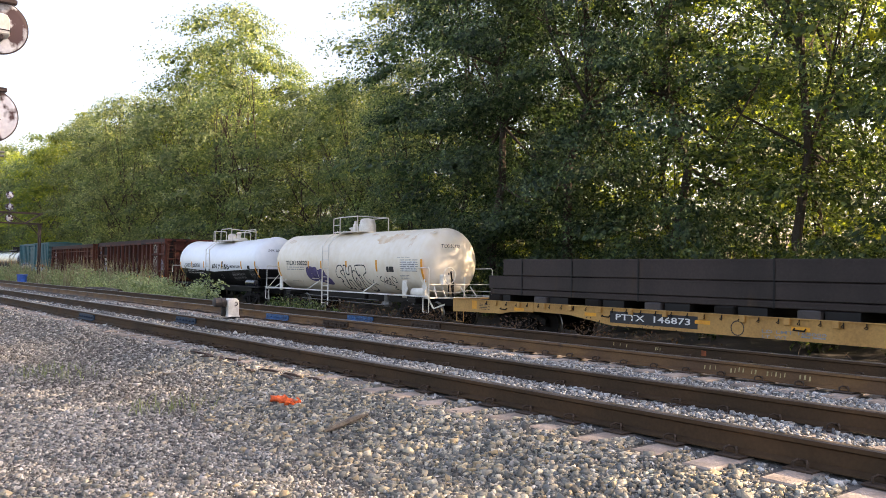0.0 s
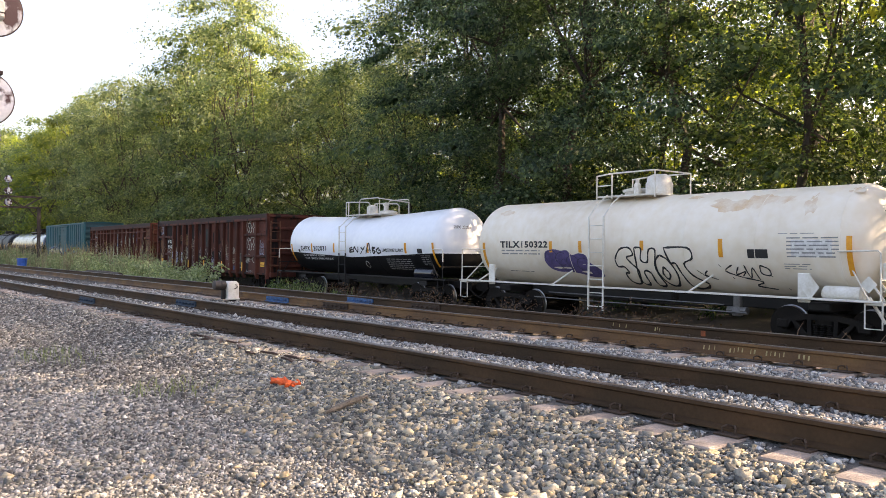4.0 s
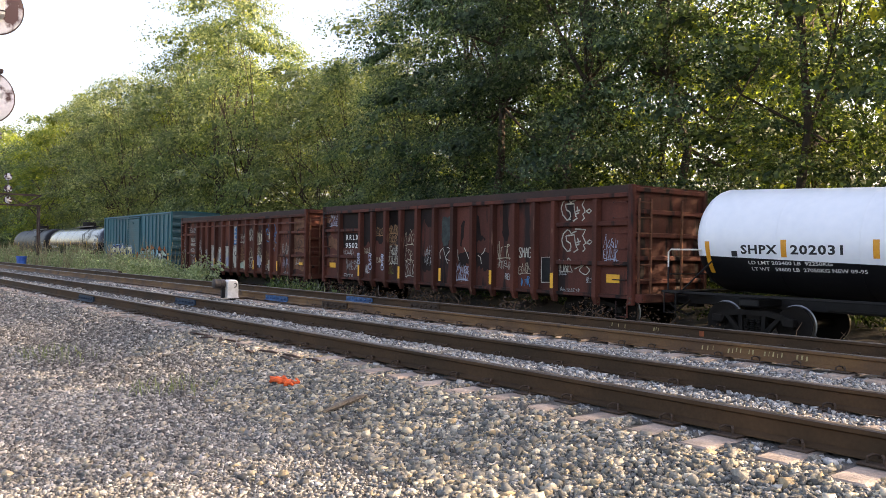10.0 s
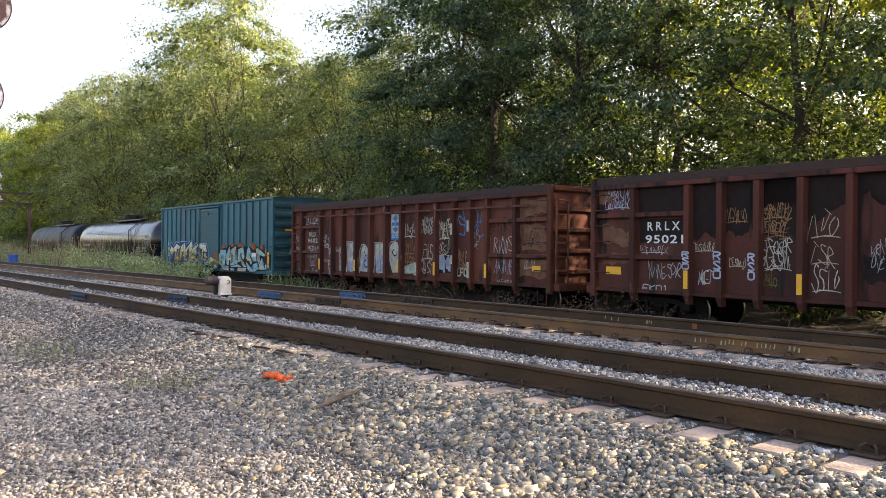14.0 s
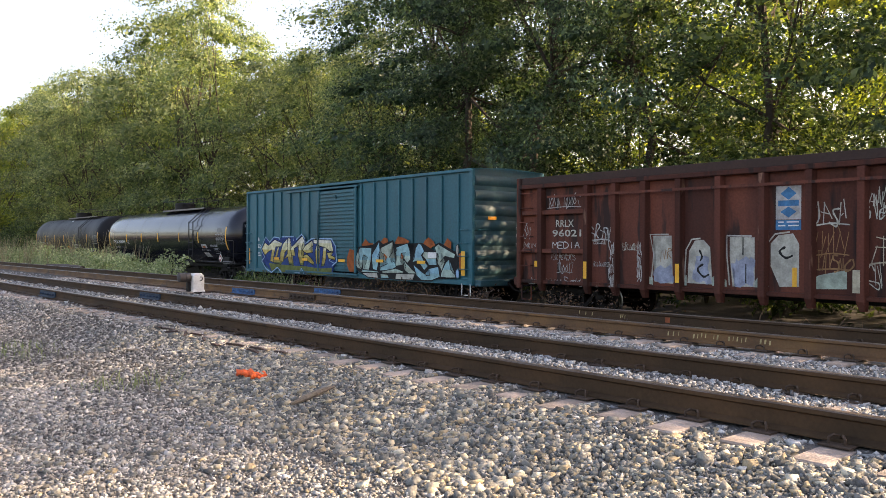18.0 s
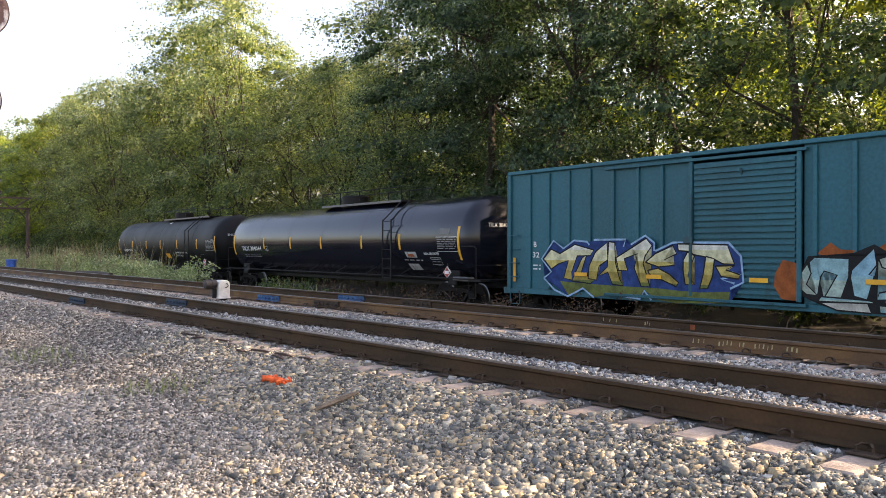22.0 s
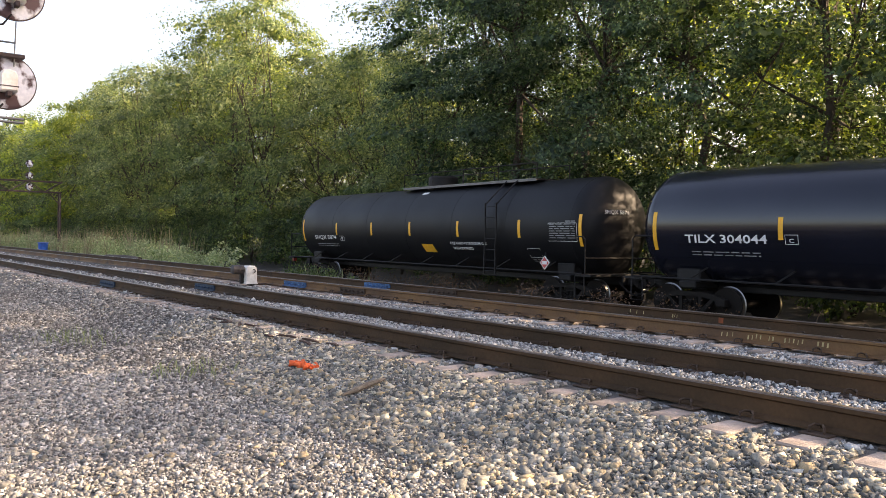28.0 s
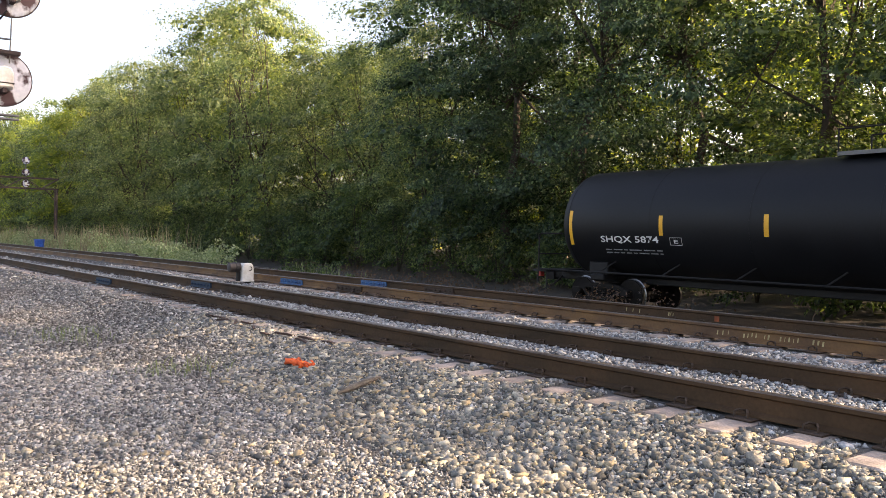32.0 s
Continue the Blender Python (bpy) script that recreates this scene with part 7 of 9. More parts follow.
    c.strokes([[(-93.91, 1.25), (-93.6, 0.95)]], 0.05, lb, "spray_outline", 0.0925, "pale blue sprayed outline", True, True)
    c.strokes([[(-93.6, 0.95), (-93.54, 0.37), (-93.87, 0.22)]], 0.05, lb, "spray_outline", 0.0925, "pale blue sprayed outline", True, True)
    c.strokes([[(-93.99, 0.63), (-93.6, 0.55), (-94.1, 0.43), (-93.76, 0.34)]], 0.05, lb, "spray_outline", 0.0925, "pale blue sprayed outline", True, True)
    letter([(-99.83, 0.83), (-99.53, 1.1), (-99.19, 0.98), (-98.62, 1.23), (-97.95, 1.08), (-98.07, 0.93), (-98.54, 0.92), (-98.74, 0.48), (-98.73, 0.26), (-99.04, 0.31), (-98.86, 0.8), (-99.23, 0.7), (-99.52, 0.55)], 0.0535)
    letter([(-98.36, 0.87), (-98.21, 0.93), (-98.39, 0.48), (-97.9, 0.3), (-98.06, 0.19), (-98.73, 0.24), (-98.63, 0.43)], 0.0547)
    letter([(-97.88, 1.04), (-97.5, 1.27), (-97.46, 0.83), (-97.76, 0.66), (-97.85, 0.29), (-98.14, 0.32), (-98.11, 0.66)], 0.0559)
    letter([(-97.43, 1.3), (-97.23, 1.27), (-97.21, 0.78), (-97.07, 0.34), (-96.94, 0.17), (-97.31, 0.2), (-97.46, 0.5), (-97.78, 0.41), (-97.48, 0.64)], 0.0571)
    letter([(-97.19, 0.88), (-96.68, 1.14), (-96.23, 1.37), (-96.05, 1.19), (-96.26, 0.94), (-96.32, 0.74), (-96.11, 0.19), (-96.38, 0.18), (-96.6, 0.63), (-96.5, 0.99), (-96.92, 0.86), (-96.81, 0.56), (-97.1, 0.56)], 0.0583)
    letter([(-96.25, 0.78), (-95.96, 0.99), (-95.44, 1.19), (-95.33, 0.99), (-95.7, 0.84), (-95.39, 0.72), (-95.86, 0.67)], 0.0595)
    letter([(-96.18, 0.58), (-95.86, 0.64), (-95.53, 0.5), (-95.27, 0.31), (-95.34, 0.21), (-95.73, 0.35), (-96.12, 0.48)], 0.0607)
    letter([(-95, 1.04), (-94.8, 0.95), (-94.92, 0.71), (-94.98, 0.47), (-94.8, 0.28), (-95.06, 0.27), (-95.12, 0.61), (-95.11, 0.85)], 0.0915)
    letter([(-95.28, 1.23), (-93.94, 1.2), (-93.76, 0.77), (-94.05, 0.77), (-94.34, 0.9), (-94.81, 0.97), (-95, 1.05), (-95.25, 1.07)], 0.0927)
    letter([(-94.5, 0.94), (-94.27, 0.88), (-94.32, 0.48), (-94.45, 0.2), (-94.66, 0.19), (-94.57, 0.52)], 0.0939)
    letter([(-94.25, 0.72), (-93.76, 0.74), (-93.98, 0.64), (-93.62, 0.54), (-93.66, 0.44), (-94.1, 0.49)], 0.0951)
    c.blob([(-91.89, 1.02), (-91.62, 1.24), (-91.42, 1.1), (-91.12, 1.08), (-91.22, 0.95), (-91.68, 0.94)], SPRAY["rust_red"], "spray_cloud", 0.052, "rust orange sprayed cloud")
    c.blob([(-90.72, 1.1), (-90.46, 1.29), (-90.25, 1.25), (-90.21, 1.09), (-90.52, 1.01)], SPRAY["rust_red"], "spray_cloud", 0.052, "rust orange sprayed cloud")
    c.blob([(-89.8, 1.12), (-89.63, 1.33), (-89.23, 1.25), (-88.97, 1.16), (-89.09, 1.06), (-89.74, 0.98)], SPRAY["rust_red"], "spray_cloud", 0.052, "rust orange sprayed cloud")
    c.blob([(-88.93, 1.05), (-88.76, 1.07), (-88.78, 0.73), (-88.93, 0.78)], SPRAY["rust_red"], "spray_cloud", 0.052, "rust orange sprayed cloud")
    c.blob([(-88.28, 1.03), (-88.11, 1.2), (-87.94, 1.29), (-87.66, 1.14), (-87.6, 1.03), (-87.86, 0.91), (-88.19, 0.93)], SPRAY["rust_red"], "spray_cloud", 0.052, "rust orange sprayed cloud")
    c.blob([(-87.15, 1.05), (-86.97, 1.26), (-86.78, 1.12), (-86.79, 0.89), (-87.07, 0.95)], SPRAY["rust_red"], "spray_cloud", 0.052, "rust orange sprayed cloud")
    c.blob([(-92.8, 0.57), (-92.62, 0.88), (-92.3, 0.81), (-92.19, 0.43), (-92.26, 0.02), (-92.65, 0.05), (-92.82, 0.31)], SPRAY["rust_red"], "spray_cloud", 0.090, "rust orange sprayed cloud")
    c.blob([(-92.37, 0.24), (-92.23, 0.68), (-92.09, 0.96), (-91.16, 1.03), (-90.76, 1.2), (-90.52, 1.06), (-89.91, 1.2), (-89.79, 0.99), (-89.23, 1.08), (-89, 1.08), (-88.82, 0.71), (-88.69, 1.07), (-88.27, 1.1), (-87.62, 0.84), (-87.6, 1.05), (-87.37, 1.12), (-86.58, 0.83), (-86.43, 0.65), (-86.43, 0.02), (-86.58, -0), (-87.6, -0.05), (-87.75, -0.14), (-88.31, -0.15), (-88.79, -0.15), (-89.74, -0.15), (-90.15, -0.15), (-91.48, -0.14), (-92.09, 0.07)], SPRAY["black"], "spray_shadow", 0.0528, "black sprayed shadow")
    shape_r([(-92.06, 0.84), (-91.95, 0.94), (-91.25, 0.92), (-91.25, 0.55), (-91.41, 0.1), (-91.75, 0.11), (-91.48, 0.59), (-91.75, 0.66), (-91.82, 0.54), (-91.88, 0.18), (-91.99, 0.18)], "aqua", 0.0535)
    shape_r([(-92.3, 0.53), (-92.11, 0.79), (-92.02, 0.61), (-92.12, 0.38), (-91.9, 0.17), (-92.12, 0.17), (-92.31, 0.32)], "pale_aqua", 0.0541)
    shape_r([(-91.19, 0.7), (-90.77, 1.12), (-90.71, 0.8), (-90.86, 0.61), (-90.76, 0.58), (-90.89, 0.12), (-91.15, 0.18), (-91.22, 0.55)], "sky_wash", 0.0547)
    shape_r([(-90.68, 0.92), (-89.95, 1.14), (-89.92, 0.81), (-90.13, 0.62), (-89.98, 0.43), (-89.85, 0.48), (-89.73, 0.28), (-90.03, 0.16), (-90.7, 0.12), (-90.67, 0.26), (-90.21, 0.38), (-90.52, 0.46), (-90.45, 0.71), (-90.61, 0.75)], "grey_wash", 0.0553)
    shape_r([(-89.74, 0.95), (-89.09, 1.09), (-88.94, 0.82), (-88.91, 0.55), (-89.09, 0.42), (-89.3, 0.59), (-89.16, 0.77), (-89.43, 0.75), (-89.51, 0.52), (-89.36, 0.36), (-89.75, 0.31), (-89.68, 0.77)], "aqua", 0.0559)
    shape_r([(-89.34, 0.57), (-89.12, 0.41), (-88.79, 0.2), (-88.56, 0.08), (-89.01, 0.07), (-89.23, 0.18), (-89.16, 0.31)], "pale_aqua", 0.0565)
    shape_r([(-88.63, 0.92), (-88.47, 1.09), (-88.32, 1.05), (-88.16, 0.83), (-88.32, 0.7), (-88.2, 0.55), (-87.96, 0.35), (-88.16, 0.21), (-88.52, 0.51), (-88.79, 0.46), (-88.68, 0.65)], "sky_wash", 0.0571)
    shape_r([(-88.15, 0.83), (-87.56, 0.75), (-87.5, 0.39), (-87.91, 0.38), (-88.08, 0.57), (-88.26, 0.68)], "grey_wash", 0.0577)
    shape_r([(-88.76, 0.4), (-88.52, 0.27), (-88.03, 0.04), (-87.87, 0.05), (-87.9, 0.27), (-87.43, 0.35), (-87.34, 0.02), (-87.76, -0.11), (-88.31, -0.12), (-88.57, 0.02)], "sky_wash", 0.0583)
    shape_r([(-87.61, 0.97), (-87.42, 1.07), (-87.18, 0.97), (-86.59, 0.76), (-86.63, 0.62), (-87.09, 0.68), (-87.31, 0.51), (-87.25, 0.41), (-87.09, 0.5), (-87.25, 0.21), (-87.34, 0.33), (-87.47, 0.46), (-87.37, 0.79), (-87.52, 0.75)], "pale_aqua", 0.0589)
    shape_r([(-87.31, 0.02), (-87.25, 0.2), (-87.04, 0.49), (-86.88, 0.58), (-86.8, 0.27), (-86.58, 0.11), (-86.57, 0.02), (-86.99, -0)], "aqua", 0.0595)
    shape_r([(-91.87, 0.02), (-90.89, 0.06), (-90.82, -0.14), (-91.48, -0.12)], "bone", 0.0601)
    shape_r([(-90.67, 0.02), (-90.24, 0.01), (-90.16, -0.12), (-90.64, -0.13)], "grey_wash", 0.0607)
    shape_r([(-89.74, 0.06), (-88.67, 0.07), (-88.78, -0.13), (-89.75, -0.14)], "bone", 0.0613)
    shape_r([(-91.81, 0.14), (-90.89, 0.11), (-90.72, 0.05), (-91.87, 0.04)], "aqua", 0.0619)
    shape_r([(-90.58, 0.11), (-89.74, 0.23), (-89.23, 0.13), (-89.34, 0.08), (-90.52, 0.04)], "pale_aqua", 0.0625)
    shape_r([(-86.53, 1.01), (-86.43, 1.07), (-86.4, 0.85), (-86.47, 0.69), (-86.55, 0.81)], "bone", 0.0631)
    shape_r([(-86.56, 0.24), (-86.41, 0.32), (-86.38, 0.03), (-86.54, 0.02)], "sky", 0.0637)
    shape_r([(-86.42, 0.77), (-86.28, 0.81), (-86.24, 0.29), (-86.37, 0.24)], "rust_red", 0.0643)
    c.strokes([[(-90.46, 0.69), (-90.31, 0.62), (-90.37, 0.5)]], 0.10, SPRAY["rust_red"], "spray_fade", 0.067)
    c.strokes([[(-89.43, 0.7), (-89.34, 0.66), (-89.4, 0.56)]], 0.10, SPRAY["rust_red"], "spray_fade", 0.067)
    c.text("B", -100.28, -100.16, 1.16, 1.32, M_LETTER_W)
    c.text("32", -100.32, -100.05, 0.86, 1.02, M_LETTER_W)


# ---- black tank cars ----
def build_black_tank(x0, x1, t0, t1, trucks, m, axis, radius, stripes, ladder_x, plat, dome, label, marks):
    c = Car("tank_car", label, "tank car", x0, x1, radius)
    c.radius, c.axis = radius, c.z(axis)
    tank_body(c, t0, t1, m, 0.5)
    lx, lz = c.x, c.z
    sill_and_trucks(c, x0, x1, trucks, M_BLACK)
    for X in trucks:
        c.part("saddle", Shape().box(lx(X) - 0.35, lx(X) + 0.35, -1.15, 1.15, 0.95, lz(axis - radius) + 0.45, 0.03), M_BLACK)
    for sy in (-1, 1):
        c.part("side_rail", Shape().tube([(lx(x0 + 0.4), sy * 1.5, lz(0.18)), (lx(x1 - 0.4), sy * 1.5, lz(0.18))], 0.025), M_BLACK)
    n = 8
    for k in range(n):
        X = t0 + 1.2 + (t1 - t0 - 2.4) * k / (n - 1)
        c.part("bracket", Shape().tube([(lx(X), -1.5, lz(0.18)), (lx(X + 0.25), -1.05, lz(0.50))], 0.022), M_BLACK)
    for X, d in ((x0 + 0.3, -1), (x1 - 0.3, 1)):
        for sy in (-1, 1):
            grab(c, [(X - d * 0.9, sy * 1.42, 1.22), (X - d * 0.1, sy * 1.48, 1.22), (X, sy * 1.48, 1.14), (X, sy * 1.48, 0.15)], M_BLACK, 0.022)
        grab(c, [(X, -1.48, 0.62), (X, 1.48, 0.62)], M_BLACK, 0.02)
        a, b = sorted((lx(X) + d * 0.25, lx(X) - d * 0.35))
        c.part("end_platform", Shape().box(a, b, -1.5, 1.5, lz(0.10), lz(0.17), 0.01), M_BLACK)
        c.part("step", Shape().tube([(lx(X), -1.5, lz(0.12)), (lx(X), -1.5, lz(-0.42)), (lx(X) - d * 0.36, -1.5, lz(-0.42)), (lx(X) - d * 0.36, -1.5, lz(0.12))], 0.02), M_BLACK)
    c.patch(x0 + 0.10, x0 + 0.55, 0.115, 0.15, M_LETTER_W, "sill_label", radius * 0 + 0.0, n=1)
    ladder(c, ladder_x, 0.0, axis + 0.75, 0.55, -radius - 0.10, M_BLACK, 0.34)
    for dx in (-0.27, 0.27):
        grab(c, [(ladder_x + dx, -radius - 0.1, axis + 0.7), (ladder_x + dx, -radius * 0.85 - 0.08, axis + radius * 0.62), (ladder_x + dx, -0.7, axis + radius + 0.02)], M_BLACK, 0.022)
    top = axis + radius
    c.part("top_platform", Shape().box(lx(plat[0]), lx(plat[1]), -0.7, 0.7, lz(top - 0.02), lz(top + 0.03)), M_BLACK)
    c.part("walkway_edge", Shape().box(lx(plat[0]), lx(plat[1]), -0.74, -0.704, lz(top - 0.05), lz(top + 0.035)), M_STEEL, "pale worn walkway edge")
    s = Shape().lathe([(lz(top - 0.1), 0.56), (lz(top + 0.38), 0.56), (lz(top + 0.42), 0.52), (lz(top + 0.44), 0.2)], 0, 22, "z", lx(dome), 0)
    c.part("valve_housing", s, M_BLACK, "black bolted valve housing", True)
    for y in (-0.7, 0.7):
        for X in np.linspace(plat[0], plat[1], 5):
            grab(c, [(X, y, top), (X, y, top + 0.52)], M_BLACK, 0.018)
        grab(c, [(plat[0], y, top + 0.52), (plat[1], y, top + 0.52)], M_BLACK, 0.018)
    for X, tall in stripes:
        c.patch(X - 0.06, X + 0.06, axis - tall * 0.62, axis + tall * 0.38, M_REFLECT, "reflector")
    marks(c)


def stencil_box(c, x0, x1, z0, z1):
    w = M_LETTER_W
    c.strokes([[(x0, z0), (x1, z0)], [(x1, z0), (x1, z1)], [(x1, z1), (x0, z1)], [(x0, z1), (x0, z0)]], 0.025, w, "stencil_box", 0.005)


def marks_tank_a(c):
    w = M_LETTER_W
    c.text("TILX 304044", -120.98, -118.78, 1.06, 1.26, w)
    c.bars(-120.85, -119.0, 0.72, 0.86, 2, M_FAINT, 61)
    stencil_box(c, -118.35, -118.05, 1.06, 1.26)
    c.text("C", -118.26, -118.14, 1.09, 1.18, w)
    c.text("NON-ODORIZED", -105.8, -104.95, 0.93, 1.02, w)
    stencil_box(c, -105.5, -104.95, 0.60, 0.84)
    c.bars(-105.42, -105.02, 0.64, 0.80, 2, M_FAINT, 62)
    stencil_box(c, -105.02, -103.9, 1.06, 1.54)
    c.bars(-104.97, -103.95, 1.10, 1.52, 7, M_FAINT, 63)
    c.patch(-104.85, -104.3, 1.62, 1.82, M_STEEL, "faded_emblem", 0.004)
    c.patch(-106.95, -106.3, 0.84, 1.04, SPRAY["white"], "worn_placard", 0.004, 0.06)
    c.patch(-107.0, -106.35, 0.40, 0.62, SPRAY["white"], "worn_placard", 0.004, 0.06)
    c.patch(-106.8, -106.45, 0.86, 0.96, SPRAY["rust_red"], "worn_print", 0.007, 0.06)
    c.bars(-107.1, -106.0, 0.70, 0.76, 1, w, 64)
    placard(c, -104.42, 0.37)
    c.end_text("TILX 304044", -102.99, -0.9, 0.1, 1.85, 1.98, w)
    c.part("control_box", Shape().box(c.x(-104.1), c.x(-103.3), -1.5, -1.2, c.z(0.10), c.z(0.24), 0.03), M_STEEL)


def marks_tank_b(c):
    w = M_LETTER_W
    c.text("SHQX 5874", -140.9, -138.95, 0.97, 1.17, w)
    c.bars(-140.8, -138.9, 0.66, 0.82, 2, M_FAINT, 71)
    stencil_box(c, -138.6, -138.25, 0.96, 1.14)
    c.text("E", -138.48, -138.36, 1.0, 1.09, w)
    c.patch(-132.55, -131.85, 0.62, 0.90, M_REFLECT, "yellow_panel", 0.005, 0.1, "yellow notice panel")
    c.text("LIQUEFIED PETROLEUM GAS", -130.75, -128.75, 0.90, 1.0, w)
    c.text("NON-ODORIZED", -130.65, -129.55, 0.74, 0.83, w)
    stencil_box(c, -126.85, -126.3, 0.58, 0.85)
    c.bars(-126.8, -126.1, 0.42, 0.52, 2, M_FAINT, 72)
    stencil_box(c, -125.8, -124.65, 1.08, 1.60)
    c.bars(-125.75, -124.7, 1.12, 1.58, 7, M_FAINT, 73)
    c.bars(-125.1, -124.7, 1.62, 1.66, 1, w, 74)
    placard(c, -125.95, 0.44)
    c.patch(-133.3, -132.95, 2.72, 2.80, w, "top_label", 0.006)
    c.end_text("SHQX 5874", -124.14, -0.9, 0.1, 1.85, 1.98, w)
    c.part("red_marker", Shape().box(c.x(-143.55), c.x(-143.4), -1.3, -1.15, c.z(-0.05), c.z(0.12), 0.01), mat("red_lamp_glass", (0.45, 0.03, 0.02), 0.4), "red rear marker")


def placard(c, X, z):
    lx, lz = c.x(X), c.z(z)
    y = -1.46
    holder = c.part("placard_holder", Shape().prism([(lx - 0.20, lz), (lx, lz + 0.20), (lx + 0.20, lz), (lx, lz - 0.20)], y - 0.01, y + 0.02), M_LETTER_W, "white diamond placard")
    part("placard", Shape().prism([(lx - 0.17, lz), (lx, lz + 0.17), (lx + 0.17, lz), (lx, lz - 0.17)], y - 0.016, y - 0.011), mat("red_placard", (0.55, 0.06, 0.05), 0.5), holder, "red diamond placard")
    part("placard_band", Shape().box(lx - 0.11, lx + 0.11, y - 0.02, y - 0.017, lz - 0.05, lz + 0.05), M_LETTER_W, holder)
    c.part("placard_post", Shape().tube([(lx, y + 0.03, lz - 0.3), (lx, y + 0.03, lz + 0.3)], 0.02), M_BLACK)


build_flatcar()
build_cream_tank()
build_white_tank()
build_gondola(-66.3, -50.05, [-65.0, -63.38, -62.50, -61.58, -60.58, -59.56, -58.53, -57.49, -56.48, -55.48, -54.48, -53.60, -52.80, -51.22], M_GONDOLA, marks_first, "rusty dark red gondola car covered in pale sprayed tags")
build_gondola(-83.75, -68.0, [-82.93, -81.28, -80.37, -79.47, -78.48, -77.44, -76.40, -75.38, -74.35, -73.34, -72.35, -71.50, -70.69, -69.40], M_GONDOLA_B, marks_second, "red-brown gondola car with grey sprayed letters and tags")
build_boxcar()
build_black_tank(-122.9, -102.6, -122.0, -103.75, (-121.1, -104.5), M_TANK_BLACK, 1.46, 1.48, [(-121.9, 0.95), (-118.45, 0.5), (-115.75, 0.5), (-112.98, 0.5), (-109.8, 0.5), (-107.2, 0.55), (-103.82, 1.1)], -107.85, (-114.2, -108.2), -112.65, "glossy black tank car with yellow reflector stripes", marks_tank_a)
build_black_tank(-143.6, -124.0, -142.1, -124.9, (-141.25, -125.4), M_TANK_MATT, 1.50, 1.50, [(-142.0, 0.95), (-138.85, 0.5), (-135.95, 0.5), (-133.2, 0.5), (-130.25, 0.52), (-127.1, 0.55), (-125.0 + 0.5, 0.9)], -128.35, (-134.8, -127.2), -133.2, "dull black tank car at the tail of the train", marks_tank_b)

# ---- trees ----
def leaf_mesh(name, centres, spread, per, size, seed, droop=0.35, squash=0.6):
    """Leaves in loose clumps round the centres: kinked four-corner blades, one mesh."""
    rng = np.random.default_rng(seed)
    c = np.repeat(np.asarray(centres), per, axis=0)
    n = len(c)
    d = rng.normal(size=(n, 3))
    d /= np.linalg.norm(d, axis=1, keepdims=True)
    sp = np.repeat(np.asarray(spread), per)[:, None]
    p = c + d * sp * rng.uniform(0.25, 1.0, (n, 1)) ** 0.6 * np.array([1, 1, squash])
    a = rng.normal(size=(n, 3)) + d * 0.8 + np.array([0, 0, -droop])
    a /= np.linalg.norm(a, axis=1, keepdims=True)
    b = np.cross(a, rng.normal(size=(n, 3)) + np.array([0, 0, 1.2]))
    b /= np.linalg.norm(b, axis=1, keepdims=True) + 1e-9
    s = size * rng.uniform(0.6, 1.35, (n, 1))
    v = np.stack([p - a * s * 0.55, p + b * s * 0.33, p + a * s * 0.6, p - b * s * 0.33], 1)
    f = np.arange(n * 4).reshape(n, 4)
    return raw_mesh(name, v.reshape(-1, 3), f, 4)


def crown_boughs(rng, h0, h1, r, n, full=0.16):
    """Boughs of a crown: centre, direction outwards and reach of each, winding up the trunk with uneven gaps."""
    out = []
    a = rng.uniform(0, 6.283)
    for k in range(n):
        t = min(max((k + rng.uniform(-1.5, 1.5)) / n, 0), 1)
        z = h0 + (h1 - h0) * t
        prof = max(1 - abs((t - 0.42) / (0.60 if t > 0.42 else 0.42 / (1 - full) ** 0.4)) ** 2.6, 0.04) ** 0.5
        a += 2.4 + rng.uniform(-0.5, 0.5)
        q = r * prof * rng.choice((0.35, 0.62, 0.78, 0.9)) * rng.uniform(0.85, 1.15)
        out.append(((q * math.cos(a), q * math.sin(a), z), a, r * rng.uniform(0.26, 0.50) * (0.55 + 0.45 * prof)))
    return out


